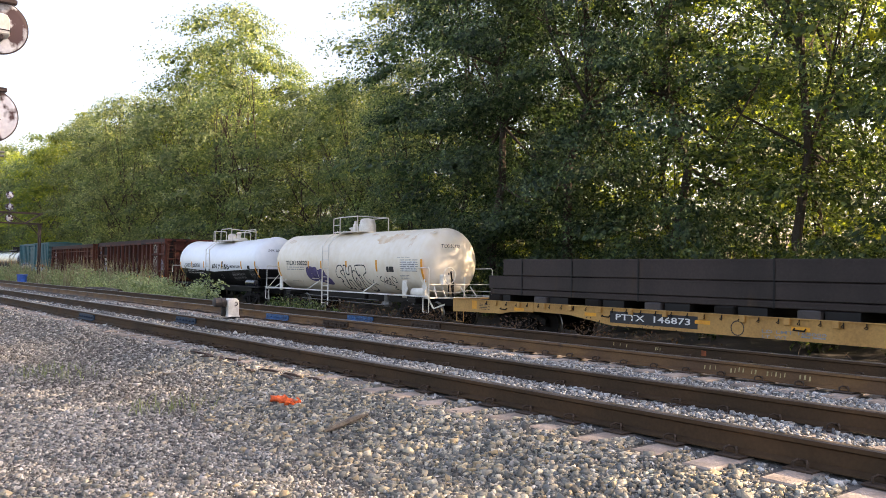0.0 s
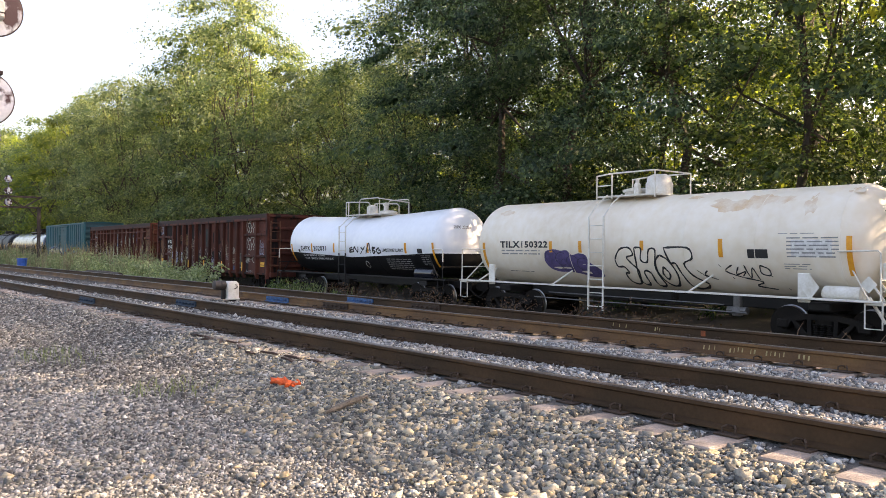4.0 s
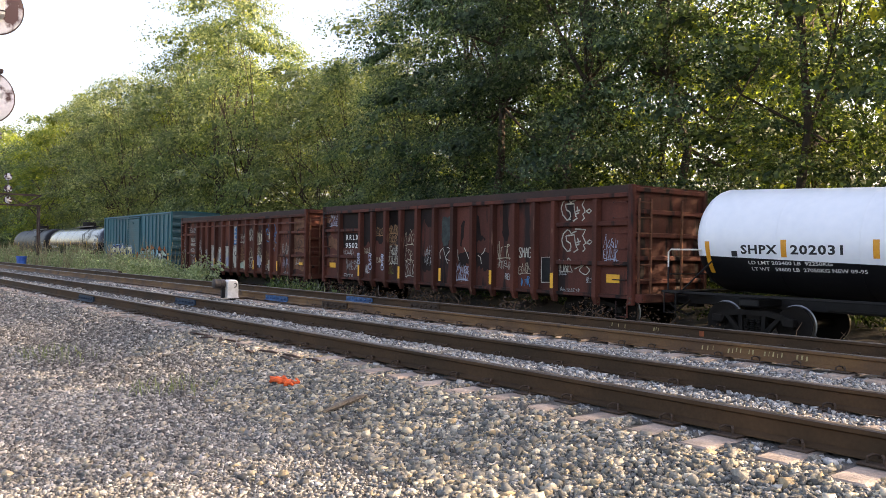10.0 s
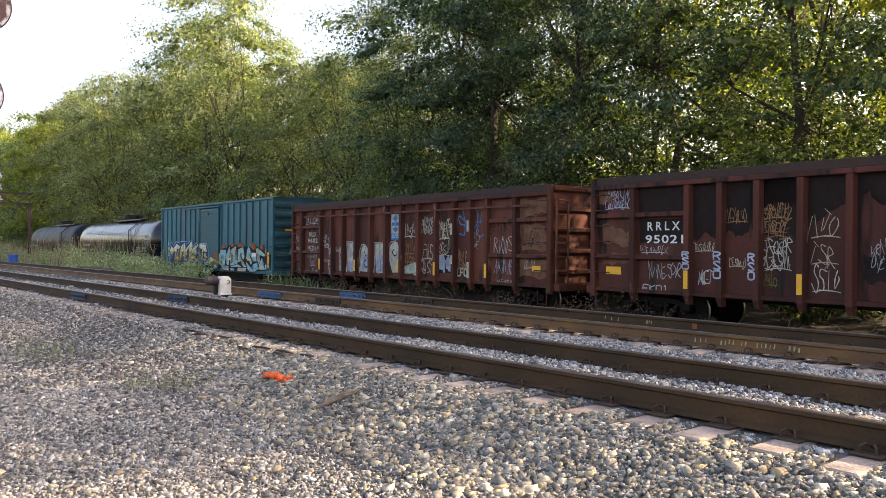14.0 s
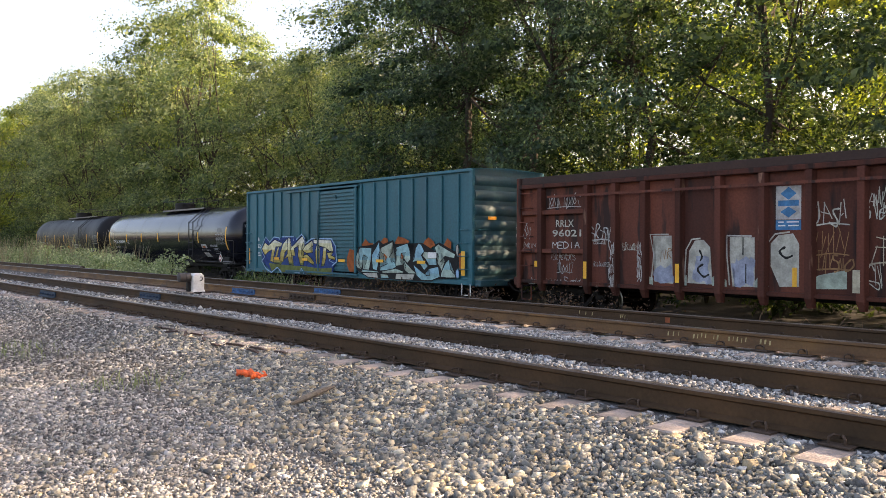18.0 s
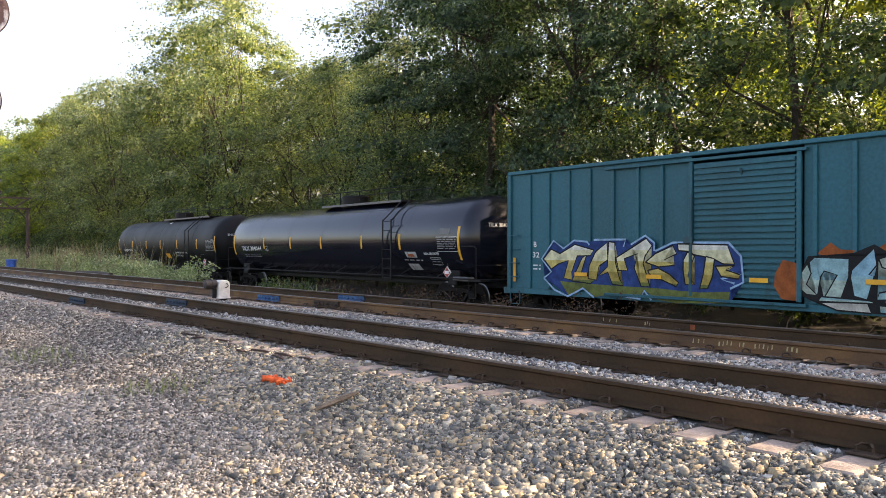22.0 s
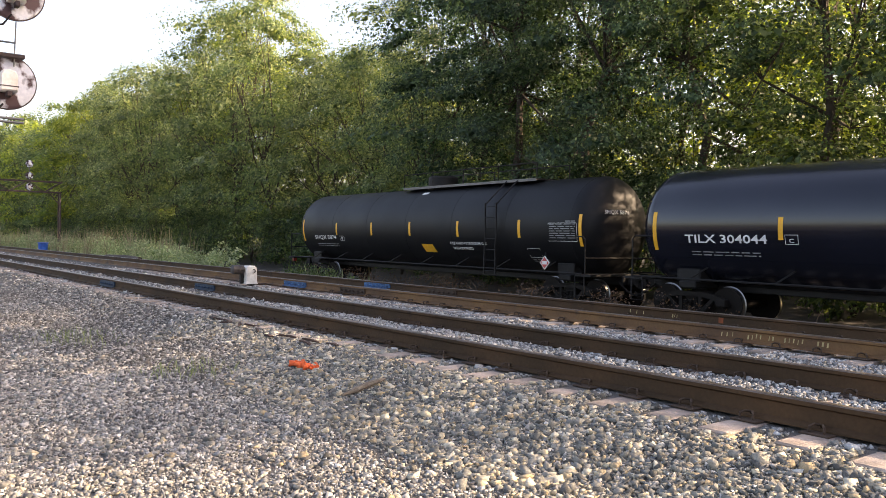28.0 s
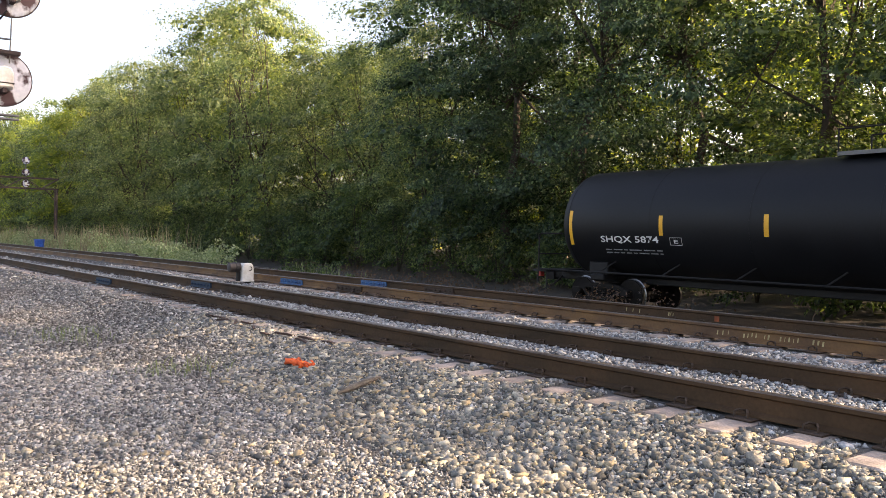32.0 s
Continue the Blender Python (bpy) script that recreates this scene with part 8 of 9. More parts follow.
def crown_mesh(name, boughs, per, size, seed, flat=0.5, fill=0.05, ragged=0.3, kite=True):
    """Leaves laid over each bough like a thatch: upper sides dense and facing out, a few large ones within."""
    rng = np.random.default_rng(seed)
    k = len(boughs)
    c = np.repeat(np.array([b[0] for b in boughs]), per, axis=0)
    az = np.repeat(np.array([b[1] for b in boughs]), per)
    br = np.repeat(np.array([b[2] for b in boughs]), per)
    n = k * per
    d = rng.normal(size=(n, 3))
    d /= np.linalg.norm(d, axis=1, keepdims=True)
    d[:, 2] = np.where(rng.random(n) < 0.78, np.abs(d[:, 2]), d[:, 2])
    th = np.arctan2(d[:, 1], d[:, 0])
    ph = np.repeat(rng.uniform(0, 6.283, (k, 3)), per, axis=0)
    lobes = 1 + ragged * np.sin(3 * th + ph[:, 0]) * np.cos(4 * d[:, 2] + ph[:, 1]) + 0.6 * ragged * np.sin(7 * th + ph[:, 2])
    rad = br * lobes * (0.66 + 0.37 * rng.random(n) ** 0.6 + np.where(rng.random(n) < 0.07, rng.uniform(0, 0.22, n), 0))
    axes = np.array([1.25, 1.0, flat])
    q, nn = d * axes * rad[:, None], d / axes
    tilt = np.repeat(rng.uniform(0.05, 0.55, k), per)
    ct, st = np.cos(tilt), np.sin(tilt)
    ca, sa = np.cos(az), np.sin(az)

    def turn(v):
        x, z = v[:, 0] * ct + v[:, 2] * st, -v[:, 0] * st + v[:, 2] * ct
        return np.stack([x * ca - v[:, 1] * sa, x * sa + v[:, 1] * ca, z], -1)

    p = c + turn(q)
    nn = turn(nn)
    nn /= np.linalg.norm(nn, axis=1, keepdims=True)
    nn = nn + rng.normal(size=(n, 3)) * 0.42
    s = size * rng.uniform(0.6, 1.35, (n, 1))
    inner = rng.random(n) < fill
    p[inner] = c[inner] + (p[inner] - c[inner]) * 0.45
    s[inner] *= 2.4
    nn /= np.linalg.norm(nn, axis=1, keepdims=True)
    a = rng.normal(size=(n, 3)) * 0.7 + np.stack([ca, sa, np.full(n, -0.7)], -1)
    a -= nn * (a * nn).sum(1, keepdims=True)
    a /= np.linalg.norm(a, axis=1, keepdims=True) + 1e-9
    b = np.cross(nn, a)
    if not kite:
        v = np.stack([p - b * s * 0.42, p + b * s * 0.36 + nn * s * 0.1, p + a * s * 1.05], 1)
        return raw_mesh(name, v.reshape(-1, 3), np.arange(n * 3).reshape(n, 3), 3)
    v = np.stack([p - a * s * 0.55, p + b * s * 0.36 + nn * s * 0.08, p + a * s * 0.6, p - b * s * 0.36 + nn * s * 0.08], 1)
    return raw_mesh(name, v.reshape(-1, 3), np.arange(n * 4).reshape(n, 4), 4)


def trunk_mesh(rng, h, r, pts, limbs=9):
    s = Shape()
    bend = [(rng.uniform(-0.25, 0.25) * k, rng.uniform(-0.25, 0.25) * k, h * k / 6) for k in range(7)]
    s.tube([(x, y, z - (0.3 if z == 0 else 0)) for x, y, z in bend], [r * (1.25 if k == 0 else 1 - 0.13 * k) for k in range(7)], 8)
    for k in range(limbs):
        i = rng.randint(2, 5)
        o = Vector(bend[i])
        q = Vector(rng.choice(pts))
        m = (o + q) / 2 + Vector((0, 0, -0.3 - 0.05 * (q - o).length))
        s.tube([o, m, q], [r * 0.38, r * 0.22, r * 0.06], 5, False)
        for _ in range(2):
            e = q + Vector((rng.uniform(-1, 1), rng.uniform(-1, 1), rng.uniform(-0.2, 1)))
            s.tube([m, (m + e) / 2, e], [r * 0.14, r * 0.09, r * 0.03], 4, False)
    return s.mesh("trunk", True)


def tree_kind(seed, h, h0, r, boughs, per, size, leaf, trunk_r=0.2, top=0.88, flat=0.5, ragged=0.3, fill=0.05, kite=True):
    rng = random.Random(seed)
    bs = crown_boughs(rng, h0, h, r, boughs)
    return trunk_mesh(rng, h * top, trunk_r, [b[0] for b in bs], 14), crown_mesh("crown", bs, per, size, seed, flat, fill, ragged, kite), leaf


def plant(kind, x, y, rz, sc, label, name="tree", group="trees of the wood", sz=None):
    trunk, crown, leaf = kind
    t = thing(name, label, "tree" if name == "tree" else "bush", group)
    t.matrix_world = Matrix.Translation((x, y, ground_z(x, y) - 0.05)) @ Matrix.Rotation(rz, 4, "Z") @ Matrix.Diagonal((sc, sc, sz or sc, 1))
    part("trunk", trunk, M_BARK, t, "grey-brown branching trunk" if name == "tree" else "short forked grey-brown trunk")
    part("crown", crown, leaf, t, "dense green summer leaves")
    return t


# fine crowns for the near wood, coarser ones further off
NEAR = [tree_kind(101, 20, 2.0, 5.2, 58, 1050, 0.108, M_LEAF_DARK, 0.24, fill=0.10), tree_kind(102, 20, 3.0, 5.0, 54, 1050, 0.108, M_LEAF_DARK, 0.2, fill=0.10),
        tree_kind(103, 20, 4.0, 4.6, 56, 680, 0.115, M_LEAF, 0.18, flat=0.42, fill=0.08), tree_kind(104, 20, 2.5, 4.8, 58, 680, 0.115, M_LEAF, 0.2, flat=0.42, fill=0.08)]
MID = [tree_kind(111, 20, 2.0, 4.6, 44, 230, 0.22, M_LEAF_DARK, 0.24), tree_kind(112, 20, 2.5, 4.8, 36, 260, 0.18, M_LEAF_LIGHT, 0.22)]
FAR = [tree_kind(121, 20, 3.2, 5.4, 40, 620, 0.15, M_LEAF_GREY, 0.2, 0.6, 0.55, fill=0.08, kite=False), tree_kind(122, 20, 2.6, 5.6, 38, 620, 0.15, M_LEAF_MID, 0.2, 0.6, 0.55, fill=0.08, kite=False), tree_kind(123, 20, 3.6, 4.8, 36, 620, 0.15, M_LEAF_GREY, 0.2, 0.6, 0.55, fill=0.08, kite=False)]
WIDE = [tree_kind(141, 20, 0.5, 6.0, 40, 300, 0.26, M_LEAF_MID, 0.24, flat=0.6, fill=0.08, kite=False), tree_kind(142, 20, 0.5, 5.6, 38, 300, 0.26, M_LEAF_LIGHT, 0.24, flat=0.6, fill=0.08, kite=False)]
THIN = [tree_kind(131, 20, 3.0, 4.6, 26, 230, 0.17, M_LEAF, 0.2), tree_kind(132, 20, 4.0, 4.2, 24, 230, 0.17, M_LEAF_LIGHT, 0.2)]


def stem_mesh(seed, h):
    rng = random.Random(seed)
    s = Shape()
    for _ in range(6):
        a, q = rng.uniform(0, 6.28), rng.uniform(0.3, 0.9)
        s.tube([(0, 0, -0.1), (q * 0.4 * math.cos(a), q * 0.4 * math.sin(a), h * 0.4), (q * math.cos(a), q * math.sin(a), h * 0.85)], [0.035, 0.022, 0.008], 5, False)
    return s.mesh("stems", True)


BUSHES = [(stem_mesh(s, h), crown_mesh("crown", crown_boughs(random.Random(s), 0.3, h, r, 26, 0.3), 190, 0.10, s, 0.55, kite=False), m) for s, h, r, m in ((201, 3.6, 2.0, M_LEAF), (202, 2.6, 1.8, M_LEAF), (203, 4.8, 2.4, M_LEAF))]

# height of the wood's edge along the siding
EDGE = [(-190, 24), (-145, 22.3), (-128, 21.8), (-112, 20.2), (-99, 18.8), (-89, 20.4), (-78, 19.0), (-72, 19.6), (-66.5, 22.6), (-60, 22.2), (-55, 18.2), (-50, 15.3), (-46, 14.3), (-42.5, 14.4), (-38.5, 13.6), (-35.6, 13.6), (-34.4, 20.5), (40, 21)]

EDGE2 = [(-190, 25), (-141, 23), (-125, 21), (-113, 21.8), (-98, 20.2), (-91, 20.6), (-85, 21.6), (-74, 21.8), (-67, 19.5), (-64, 18.5), (-60, 17), (-57, 16.5), (-46, 16.0), (-42.0, 22), (40, 22)]


def edge_height(x):
    return float(np.interp(x, [p[0] for p in EDGE], [p[1] for p in EDGE]))


rngt = random.Random(77)
TALL = "tall broadleaf tree with dense summer leaves behind the siding"
x = 36.0
while x > -300:
    # right of x = -1 the trees are unseen; heights and kinds shape the sunlight
    h = (12.0 if 6.0 < x < 14.5 else 25 if -1 < x < 6.0 else edge_height(x)) * (rngt.uniform(0.93, 1.02) if x > -36 else rngt.uniform(0.80, 1.06))
    near = -34.5 < x < 2
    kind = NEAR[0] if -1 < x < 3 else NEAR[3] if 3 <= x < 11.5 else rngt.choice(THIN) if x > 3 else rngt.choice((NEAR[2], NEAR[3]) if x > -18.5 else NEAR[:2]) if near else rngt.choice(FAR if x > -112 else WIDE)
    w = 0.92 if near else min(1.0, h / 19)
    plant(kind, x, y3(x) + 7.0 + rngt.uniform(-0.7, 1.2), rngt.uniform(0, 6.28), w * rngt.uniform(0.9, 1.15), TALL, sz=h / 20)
    x -= rngt.uniform(6, 8.5) if x > 4 else rngt.uniform(4.6, 5.8) if x > -17 else rngt.uniform(3.9, 4.8) if x > -36 else rngt.uniform(5.8, 7.6) if x > -80 else rngt.uniform(6.5, 8.5)
x = 34.0
while x > -180:
    h = float(np.interp(x, [p[0] for p in EDGE2], [p[1] for p in EDGE2])) * rngt.uniform(0.88, 0.97)
    # unseen second-row trees, kept low to let sun patches onto the verge
    h = 12.5 if 8 < x < 24 else h
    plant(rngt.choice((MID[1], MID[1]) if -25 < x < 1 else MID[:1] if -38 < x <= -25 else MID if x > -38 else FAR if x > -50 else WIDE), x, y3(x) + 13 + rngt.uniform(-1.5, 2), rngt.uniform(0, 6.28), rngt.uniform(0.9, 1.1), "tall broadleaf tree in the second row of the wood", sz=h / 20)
    x -= rngt.uniform(6, 8) if x > -22 else rngt.uniform(5.4, 7.0) if x > -60 else rngt.uniform(7, 9)
x = -9.0
while x > -60:
    plant(rngt.choice(WIDE), x, y3(x) + 21 + rngt.uniform(-2, 2.5), rngt.uniform(0, 6.28), rngt.uniform(1.0, 1.2), "tall broadleaf tree deep in the wood", sz=rngt.uniform(0.5, 0.8) if x < -32 else rngt.uniform(0.58, 0.74))
    x -= rngt.uniform(6.5, 8.5)
# an unseen tall tree past the end of the row, added to shade the signal
for x, dy, h in ((4.2, 7.2, 26),):
    plant(NEAR[0], x, y3(x) + dy, 1.0 + x, 1.0, TALL, sz=h / 20)
# shrubs: one row at the wood's foot, one between the trunks
for off, step, x1 in ((4.8, 2.6, -150), (8.5, 3.6, -60), (12.0, 4.6, -50)):
    x = 14.0
    while x > x1:
        plant(BUSHES[rngt.choice((0, 1, 2) if x > -36 else (0, 0, 1))], x, y3(x) + off + rngt.uniform(-0.5, 0.8), rngt.uniform(0, 6.28), rngt.uniform(0.75, 1.2) * (1 if x > -36 else 1.15), "leafy green shrub at the foot of the wood", "bush", "shrubs under the trees")
        x -= step * rngt.uniform(0.8, 1.3) * (1.5 if -38 < x < -14 else 1 if x > -50 else 1.5)


# ---- weeds, dry grass and dead brush ----
def blades(name, spots, h, width, material, label, seed, lean=0.35, category="grass"):
    """Upright bent blades, three segments each, one mesh."""
    rng = np.random.default_rng(seed)
    n = len(spots)
    p = np.asarray(spots)
    a = rng.uniform(0, 6.283, n)
    hh = h * rng.uniform(0.35, 1.15, n)
    bend = lean * rng.uniform(0.2, 1.2, n)
    b = rng.uniform(0, 6.283, n)
    w = width * rng.uniform(0.6, 1.3, n)
    out = []
    for t, ww in ((0, 0.6), (0.45, 1.0), (0.8, 0.7), (1.0, 0.08)):
        cx = p[:, 0] + np.cos(b) * bend * hh * t * t
        cy = p[:, 1] + np.sin(b) * bend * hh * t * t
        cz = p[:, 2] + hh * t * (1 - 0.15 * bend * t)
        for sg in (-1, 1):
            out.append(np.stack([cx + sg * np.cos(a) * w * ww / 2, cy + sg * np.sin(a) * w * ww / 2, cz], -1))
    v = np.stack(out, 1).reshape(-1, 3)
    f = np.array([[0, 1, 3, 2], [2, 3, 5, 4], [4, 5, 7, 6]])[None] + (np.arange(n) * 8)[:, None, None]
    return tagged(part(name, raw_mesh(name, v, f.reshape(-1, 4), 4), material), label, category, kind="stuff")


def clumped(n, x0, x1, ya, yb, seed, clumps, r):
    rng = np.random.default_rng(seed)
    cs = [(rng.uniform(x0, x1), rng.uniform(0, 1)) for _ in range(clumps)]
    out = []
    for _ in range(n):
        cx, ct = cs[rng.integers(clumps)]
        x = cx + rng.normal() * r
        y = ya(x) + (yb(x) - ya(x)) * ct + rng.normal() * r * 0.5
        y = max(y, ya(x) - 0.3)
        out.append((x, y, ground_z(x, y) - 0.02))
    return out


def lo(x):
    return 13.7 if x < -38 else 12.5


def hi(x):
    return y3(x) - 2.2


# bushy grey-green weeds with pale stalks, thickest far along the track
for n, xa, xb, cl, top, seed in ((2300, -112, -58, 150, 2.0, 49), (1300, -58, -38, 60, 1.9, 53), (80, -24.5, -21.5, 7, 0.9, 54)):
    spots = []
    for i, (x, y, z) in enumerate(clumped(n, xa, xb, lo, hi if xb < -30 else (lambda x: 13.0), seed, cl, 0.55)):
        spots.append((x, y, z + top * (0.72 + 0.55 * noise.noise((x * 0.45, y * 0.8, 1.0))) * random.Random(i).random() ** 1.1))
    tagged(part("weed_leaves", leaf_mesh("weed_leaves", spots, [0.34] * n, 22 if xb < -30 else 50, 0.125 if xb < -30 else 0.07, seed + 1), M_WEED if xb < -30 else M_LEAF), "bushy grey-green weeds beside the track", "weeds", kind="stuff")
blades("tall_weeds", clumped(500, -112, -40, lo, hi, 41, 110, 0.5), 2.2, 0.022, M_WEED, "thin green stems among the weeds", 42, 0.25)
blades("tall_weeds", clumped(160, -24.5, -20.5, lo, lambda x: 13.0, 43, 9, 0.3), 0.9, 0.02, M_WEED, "green weeds beside the second track", 44, 0.4)
blades("dry_grass", clumped(1800, -110, -42, lo, hi, 45, 70, 0.5), 2.5, 0.026, M_DRY, "dry pale seed stalks among the weeds", 46, 0.25)
blades("dry_grass", clumped(1600, -34, -4, lambda x: 12.2, lambda x: 14.4, 47, 60, 0.6), 0.36, 0.02, M_DRY, "dead brown grass on the bank", 48, 0.8)
weeds_near = [(-12.1 + random.Random(i).gauss(0, 0.5), 2.85 + random.Random(i + 999).gauss(0, 0.28), -0.465) for i in range(150)] + [(-8.5 + random.Random(i + 50).gauss(0, 0.22), 3.05 + random.Random(i + 333).gauss(0, 0.3), -0.455) for i in range(100)]
blades("sparse_grass", weeds_near, 0.15, 0.007, M_GRASS, "sparse thin grass growing through the gravel", 51, 0.8)
# dead vines and twigs heaped on the bank
rngb = random.Random(9)
tw = Shape()
for _ in range(420):
    x = rngb.uniform(-27, -5)
    y = rngb.uniform(12.6, 14.8)
    z = ground_z(x, y)
    d = Vector((rngb.uniform(-1, 1), rngb.uniform(-0.6, 0.6), rngb.uniform(0.1, 0.9))).normalized() * rngb.uniform(0.4, 1.2)
    tw.tube([(x, y, z), (x + d.x * 0.5, y + d.y * 0.5, z + d.z * 0.65), (x + d.x, y + d.y, z + d.z * 0.8)], [0.012, 0.008, 0.004], 3, False)
M_TWIG = mat("dead_twigs", (0.16, 0.10, 0.06), 0.9, dark=(0.09, 0.055, 0.035), scale=5, bump=0.3)
tagged(part("dead_brush", tw, M_TWIG), "tangled dead brown twigs and vines on the bank", "brush", kind="stuff")
dead = [(rngb.uniform(-26, -8), rngb.uniform(13.2, 15.0), 0) for _ in range(90)]
dead = [(x, y, ground_z(x, y) + rngb.uniform(0.1, 0.9)) for x, y, z in dead]
M_DEADLEAF = leaf_mat("dead_leaves", (0.050, 0.027, 0.018), (0.075, 0.044, 0.028), (0.036, 0.025, 0.018), 0.2)
tagged(part("dead_leaves", leaf_mesh("dead_leaves", dead, [0.5] * len(dead), 60, 0.055, 52), M_DEADLEAF), "withered red-brown leaves on the brush", "brush", kind="stuff")

# ---- lineside things ----
UY, UZ, LY, LZ = 2.054, 4.25, 1.964, 3.046          # near signal targets
FY, FZ, BY, BZ0, BZ1 = 15.01, (7.25, 6.18, 5.157), 17.7, 4.75, 5.7   # far signal bridge
def switch_machine():
    m = thing("switch_machine", "white painted switch machine cover with a dark motor beside the track", "switch machine", m=pose(-19.05, 8.56, -0.22))
    prof = [(-0.15, 0.06), (0.15, 0.06), (0.15, 0.38), (0.135, 0.46), (0.08, 0.51), (-0.08, 0.51), (-0.135, 0.46), (-0.15, 0.38)]
    k = len(prof)
    s = Shape().add([(x, y, z) for x, q in ((-0.13, 1), (0.11, 1), (0.13, 0.9)) for y, z in [(a * q, 0.285 + (b - 0.285) * q) for a, b in prof]],
                    [tuple(range(k))] + [(r * k + i, r * k + (i + 1) % k, (r + 1) * k + (i + 1) % k, (r + 1) * k + i) for r in (0, 1) for i in range(k)] + [tuple(range(2 * k, 3 * k))])
    part("cover", s, M_WHITEBOX, m, "white rounded cover")
    part("cover_rim", Shape().box(-0.15, 0.14, -0.165, 0.165, 0.05, 0.09, 0.01), M_WHITEBOX, m)
    part("latch", Shape().tube([(0.137, 0.03, 0.42), (0.15, 0.07, 0.42), (0.15, 0.09, 0.37), (0.15, 0.05, 0.33), (0.137, 0.02, 0.33)], 0.011, 6), M_BLACK, m, "black latch handle")
    part("foot", Shape().box(-0.10, 0.12, -0.03, 0.12, -0.06, 0.05), M_BLACK, m)
    part("motor", Shape().lathe([(-0.46, 0.08), (-0.44, 0.115), (-0.30, 0.115), (-0.29, 0.125), (-0.26, 0.125), (-0.25, 0.115), (-0.17, 0.115), (-0.152, 0.09)], 0.41, 18, "y", -0.03), M_MOTOR, m, "dark grey-brown motor drum", True)
    part("motor_mount", Shape().box(-0.08, 0.02, -0.24, -0.155, 0.06, 0.30, 0.01), M_BLACK, m)
    part("rod", Shape().tube([(0.0, 0.16, 0.04), (0.0, 1.9, 0.04)], 0.025), M_PLATE, m)


switch_machine()


def joint_bar(x, y, length, material, label, face=-1):
    """Bolted bar on the near side of a rail."""
    j = thing("rail_joint", label, "rail joint", "bolted rail joints", m=pose(x, y, 0))
    part("bar", Shape().prism([(-length / 2, -0.150), (length / 2, -0.150), (length / 2, -0.045), (-length / 2, -0.045)], -0.045, -0.0125), material, j)
    part("flange", Shape().prism([(-length / 2, -0.168), (length / 2, -0.168), (length / 2, -0.150), (-length / 2, -0.150)], -0.085, -0.0125), material, j)
    part("upper_lip", Shape().prism([(-length / 2, -0.055), (length / 2, -0.055), (length / 2, -0.042), (-length / 2, -0.042)], -0.055, -0.0125), material, j)
    for k in range(6):
        X = -length / 2 + length * (k + 0.5) / 6
        part("bolt", Shape().lathe([(-0.085, 0.016), (-0.046, 0.024), (-0.044, 0.024)], -0.10, 8, "y", X), material, j)


BLUE = "blue insulated rail joint with six bolts"
joint_bar(-17.55, YC, 1.1, M_BLUE, BLUE)
joint_bar(-16.25, YC + GAUGE, 1.1, M_BLUE, BLUE)
joint_bar(-19.25, YA, 1.1, M_BLUE_DARK, "grimy dark blue insulated rail joint with six bolts")
joint_bar(-17.25, YA + GAUGE, 1.1, M_BLUE_DARK, "grimy dark blue insulated rail joint with six bolts")
joint_bar(-14.9, YC, 1.0, M_PLATE, "rusty bolted rail joint")
joint_bar(-13.7, YC + GAUGE, 1.0, M_PLATE, "rusty bolted rail joint")

# chalk marks on the rail web: plain strokes
ch = Shape()
rngc = random.Random(3)
for x0, x1, n, y in ((-5.98, -5.75, 3, YC), (-5.6, -5.38, 4, YC), (-5.32, -5.22, 2, YC), (-5.12, -4.85, 5, YC), (-4.72, -4.55, 3, YC), (-7.82, -7.70, 3, YC + GAUGE), (-8.7, -8.3, 3, YC + GAUGE)):
    for k in range(n):
        x = x0 + (x1 - x0) * (k + 0.5) / n
        z = -0.10 + rngc.uniform(-0.012, 0.012)
        w = rngc.uniform(0.004, 0.012)
        ch.add([(x - w, y - 0.0145, z - 0.028), (x + w, y - 0.0145, z - 0.026), (x + w + 0.008, y - 0.0145, z + 0.028), (x - w + 0.008, y - 0.0145, z + 0.026)], [(0, 1, 2, 3)])
chalk = part("chalk_marks", ch, mat("yellow_chalk", (0.50, 0.40, 0.20), 0.9, scale=20, bump=0.0), track_2, "faded yellow chalk marks on the rail")
part("paint_mark", Shape().box(-6.98, -6.90, YC + GAUGE - 0.0145, YC + GAUGE - 0.0135, -0.14, -0.06), mat("red_orange_mark", (0.35, 0.09, 0.03), 0.9, scale=20, bump=0.0), track_2, "red-orange paint mark on the rail")

# orange paint on the stones
rngo = random.Random(4)
spots = []
for _ in range(46):
    spots.append((-7.63 + rngo.uniform(-0.22, 0.20), 4.06 + rngo.uniform(-0.07, 0.07), surface_z(-7.6, 4.06) + 0.022))
stones("orange_stones", spots, 0.032, M_ORANGE_PAINT, "stones sprayed with bright orange marking paint", 71)

# weathered stick
st = Shape().tube([(-6.29, 3.72, surface_z(-6.29, 3.72) + 0.045), (-6.28, 3.88, surface_z(-6.28, 3.88) + 0.050), (-6.28, 4.04, surface_z(-6.28, 4.04) + 0.052), (-6.27, 4.17, surface_z(-6.27, 4.17) + 0.048)], [0.014, 0.030, 0.028, 0.012], 7)
tagged(part("wood_stick", st, M_DRIFTWOOD), "grey weathered piece of split wood lying on ballast", "stick")

